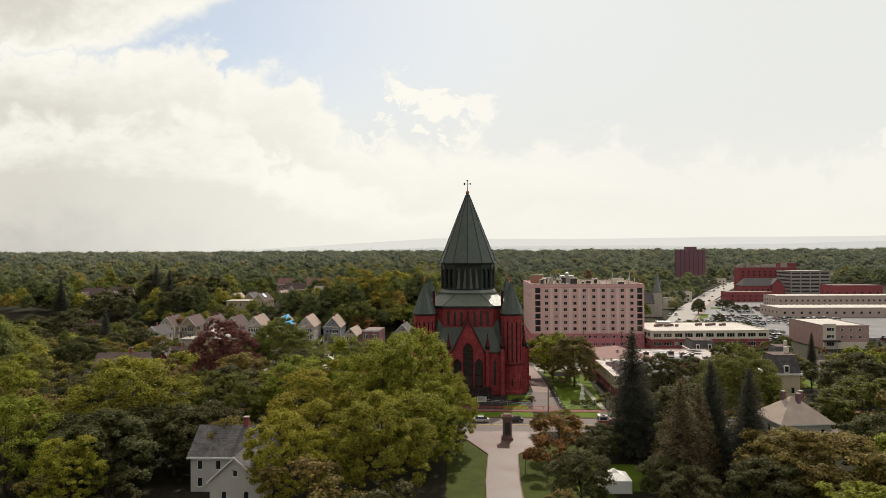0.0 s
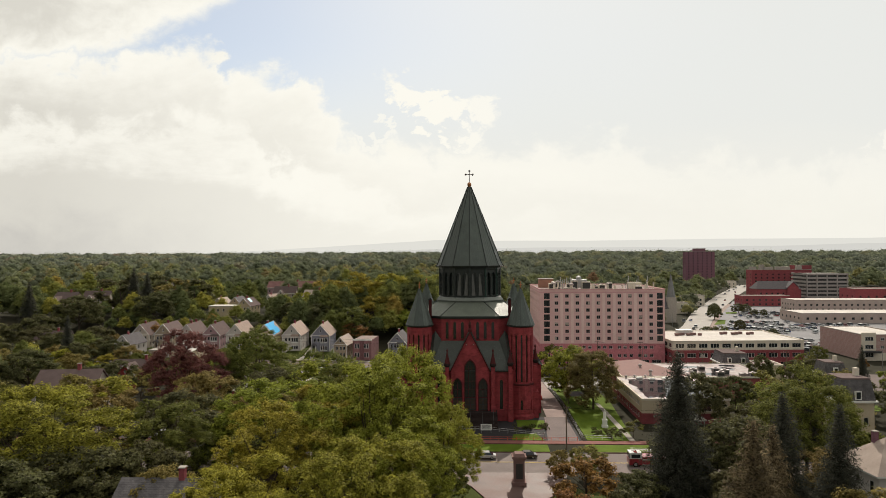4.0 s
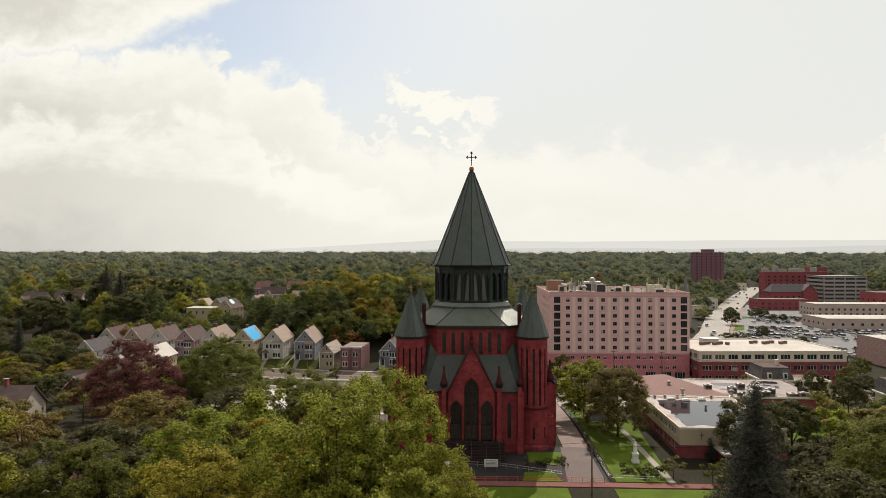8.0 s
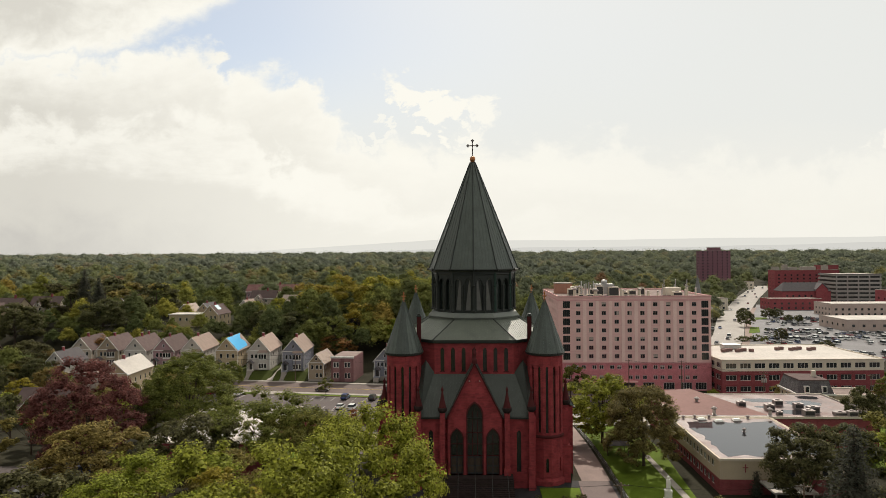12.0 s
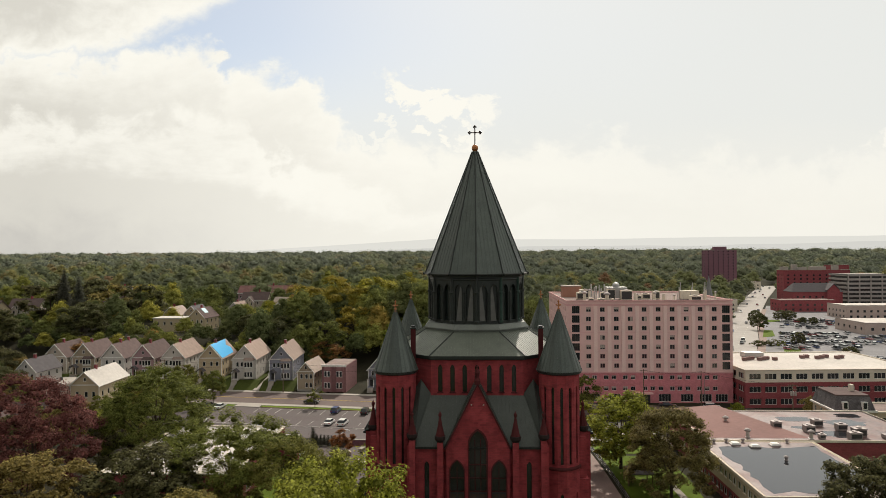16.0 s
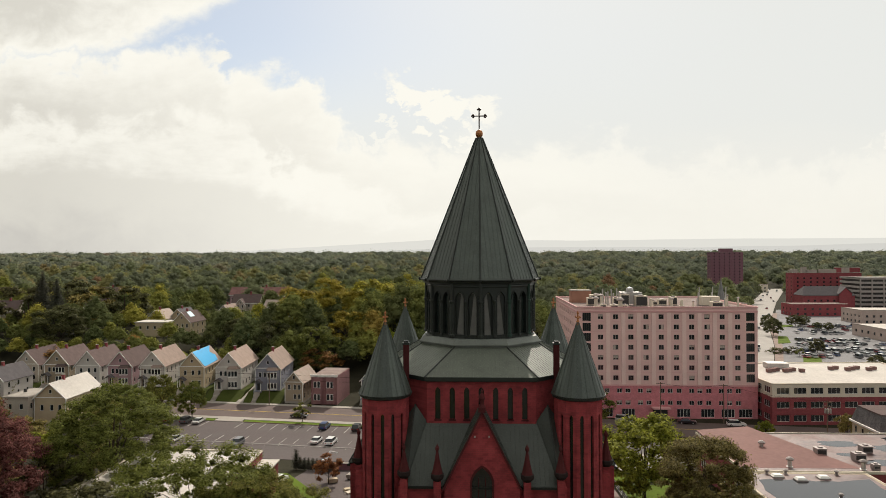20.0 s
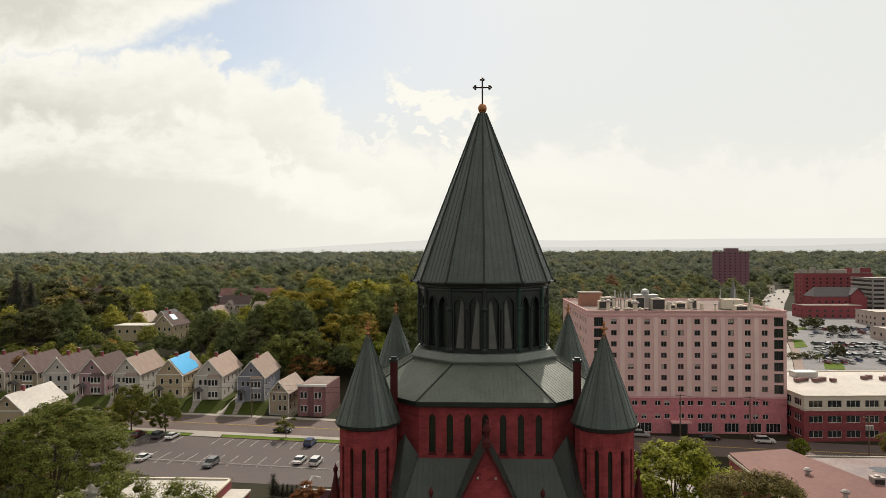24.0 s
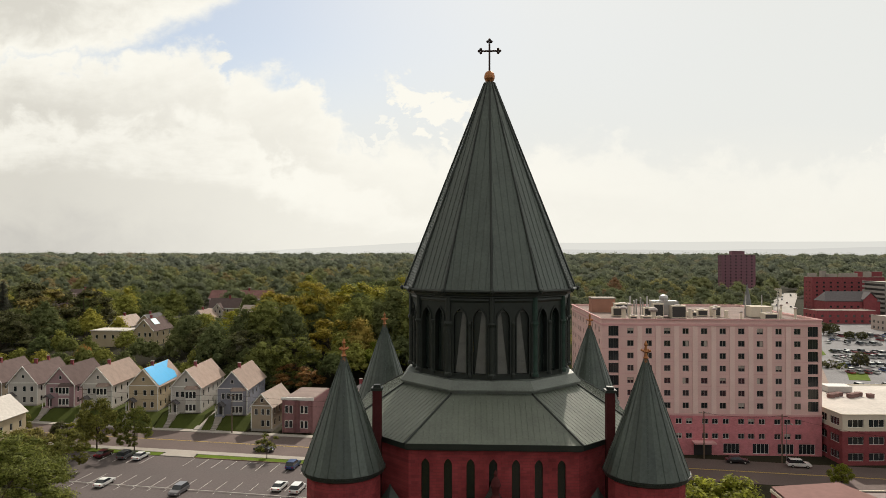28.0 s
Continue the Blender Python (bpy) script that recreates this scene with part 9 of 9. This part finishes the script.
    orange = surface("orange_mesh", (0.55, 0.10, 0.06), 0.2, 2, 0.8)
    rail_fence("safety_fence", "low red-orange plastic safety fence", (-3, -36.0), (24, -36.0), 0.9, orange, 2.0, 2)
    rail_fence("ramp_rail", "pale metal ramp rail before the church", (5, -28), (17, -33), 1.0, METAL, 2.0)
    rail_fence("ramp_rail", "pale metal ramp rail before the church", (-4, -27.6), (5, -28), 1.0, METAL, 2.0)
    # kerbs
    for nm, pts in (("kerb_island", [(11.6, -24.7), (16.8, -26.8), (18.5, -24.2), (18.9, -18)]), ("kerb_drive", [(3.4, -130), (3.7, -92), (4.55, -76.1), (0.5, -66.1)]), ("kerb_drive_right", [(9.7, -130), (9.9, -92), (10.7, -76), (17.6, -66.1)]),
                    ("kerb_street", [(-100, -45.2), (19, -45.2)]), ("kerb_street_right", [(25, -45.2), (120, -45.2)]), ("kerb_park", [(-63, street_y(-63) - 14.05), (-13, street_y(-13) - 14.05)])):
        bm = bmesh.new()
        for a, b in zip(pts, pts[1:]):
            n = max(1, int((Vector(b) - Vector(a)).length / 8))
            for i in range(n):
                p, q = Vector(a).lerp(Vector(b), i / n), Vector(a).lerp(Vector(b), (i + 1) / n)
                prism(bm, strip(p, q, 0.15), ground_z(*p) - 0.1, ground_z(*p) + 0.2)
        solid(nm, mended(bm), GATE_STONE, "weathered stone kerb", "kerb")
    # lorry at the church steps, sign board, excavator arm and rubble in the yard
    t = thing("pickup_truck", "white utility truck parked at the church steps", "truck", pose(-6.2, -29.5, 3.36, 0, 0, 180))
    part("cab", boxes((1.0, -0.95, 0.5, 2.6, 0.95, 1.9)), CAR_PAINT["white"], t)
    part("bed", boxes((-2.8, -1.0, 0.6, 0.98, 1.0, 1.2)), CAR_PAINT["white"], t)
    part("windscreen", boxes((2.58, -0.8, 1.2, 2.63, 0.8, 1.8)), GLASS, t)
    for wx in (1.7, -1.8):
        for s in (-1, 1):
            w = part("wheel", TYRE, None, t)
            w.location, w.scale = (wx, s * 0.9, 0.42), (1.25, 1.2, 1.25)
    s = thing("notice_board", "white notice board with grey text bars", "sign", pose(4.0, -30.0, 3.35))
    part("panel", boxes((-1.3, -0.06, 0.7, 1.3, 0.06, 2.1)), FRAME_WHITE, s)
    for k in range(4):
        part("text_bar", boxes((-1.0, -0.075, 1.0 + 0.26 * k, 1.0 - 0.2 * (k % 2), -0.06, 1.1 + 0.26 * k)), STEEL, s)
    for u in (-1.1, 1.1):
        part("post", boxes((u - 0.06, -0.05, -0.2, u + 0.06, 0.05, 0.7)), STEEL, s)
    e = thing("boom_lift", "white boom lift with dark chassis in the yard", "boom lift", pose(-31, 33, ground_z(-31, 33) + 0.05, 0, 0, 60))
    part("chassis", boxes((-1.5, -1.0, 0.35, 1.5, 1.0, 1.2)), FRAME_DARK, e)
    part("boom", tube(tube(bmesh.new(), (-0.8, 0, 1.2), (1.6, 0, 3.4), 0.22), (1.6, 0, 3.4), (3.6, 0, 2.6), 0.17), CAR_PAINT["white"], e)
    part("turret_box", boxes((-1.1, -0.7, 1.2, 0.3, 0.7, 2.1)), CAR_PAINT["white"], e)
    for wx in (-1.0, 1.0):
        for sy in (-1, 1):
            w = part("wheel", TYRE, None, e)
            w.location, w.scale = (wx, sy * 0.95, 0.45), (1.35, 1.5, 1.35)
    rng = random.Random(4)
    for i in range(9):
        p = thing("timber_stack", "small stack of pale building blocks and boards", "building material", pose(-26 + rng.uniform(-3, 4), 22 + rng.uniform(-7, 8), ground_z(-25, 22) + 0.1, 0, 0, rng.uniform(0, 90)))
        for k in range(3):
            part("board", boxes((-0.9, -0.5, 0.25 * k, 0.9, 0.5, 0.25 * k + 0.2)), (TAN_STUCCO, CONCRETE, CREAM)[i % 3], p)
    w = thing("yard_wall", "low dark retaining wall of the church yard", "wall", pose(-24, 33, 0))
    part("wall", boxes((-8, -0.2, 0.2, 8, 0.2, 2.6)), BROWN_BRICK, w)
    part("coping", boxes((-8.1, -0.3, 2.6, 8.1, 0.3, 2.75)), CONCRETE, w)
    # open shelter on the side lawn
    s = thing("shelter", "small open shelter with a dark pitched roof", "shelter", pose(29.5, 3.5, ground_z(29.5, 3.5)))
    bm = bmesh.new()
    sheet(bm, [(-2.4, -2.2, 2.3), (2.4, -2.2, 2.3), (2.4, 0, 3.2), (-2.4, 0, 3.2)], 0.1)
    sheet(bm, [(2.4, 2.2, 2.3), (-2.4, 2.2, 2.3), (-2.4, 0, 3.2), (2.4, 0, 3.2)], 0.1)
    part("roof", bm, SHINGLE[2], s)
    for a in (-2.1, 2.1):
        for b in (-1.9, 1.9):
            part("post", boxes((a - 0.08, b - 0.08, -0.1, a + 0.08, b + 0.08, 2.35)), WOOD_POLE, s)
    t = thing("traffic_barrel", "orange traffic barrel on the drive", "barrel", pose(20.5, 8, ground_z(20.5, 8) + 0.08))
    part("drum", lathe(bmesh.new(), [(0.35, 0), (0.32, 0.5), (0.28, 1.1)], 12), orange, t)
    part("base", lathe(bmesh.new(), [(0.45, 0), (0.45, 0.08)], 12), RUBBER, t)


build_yard()
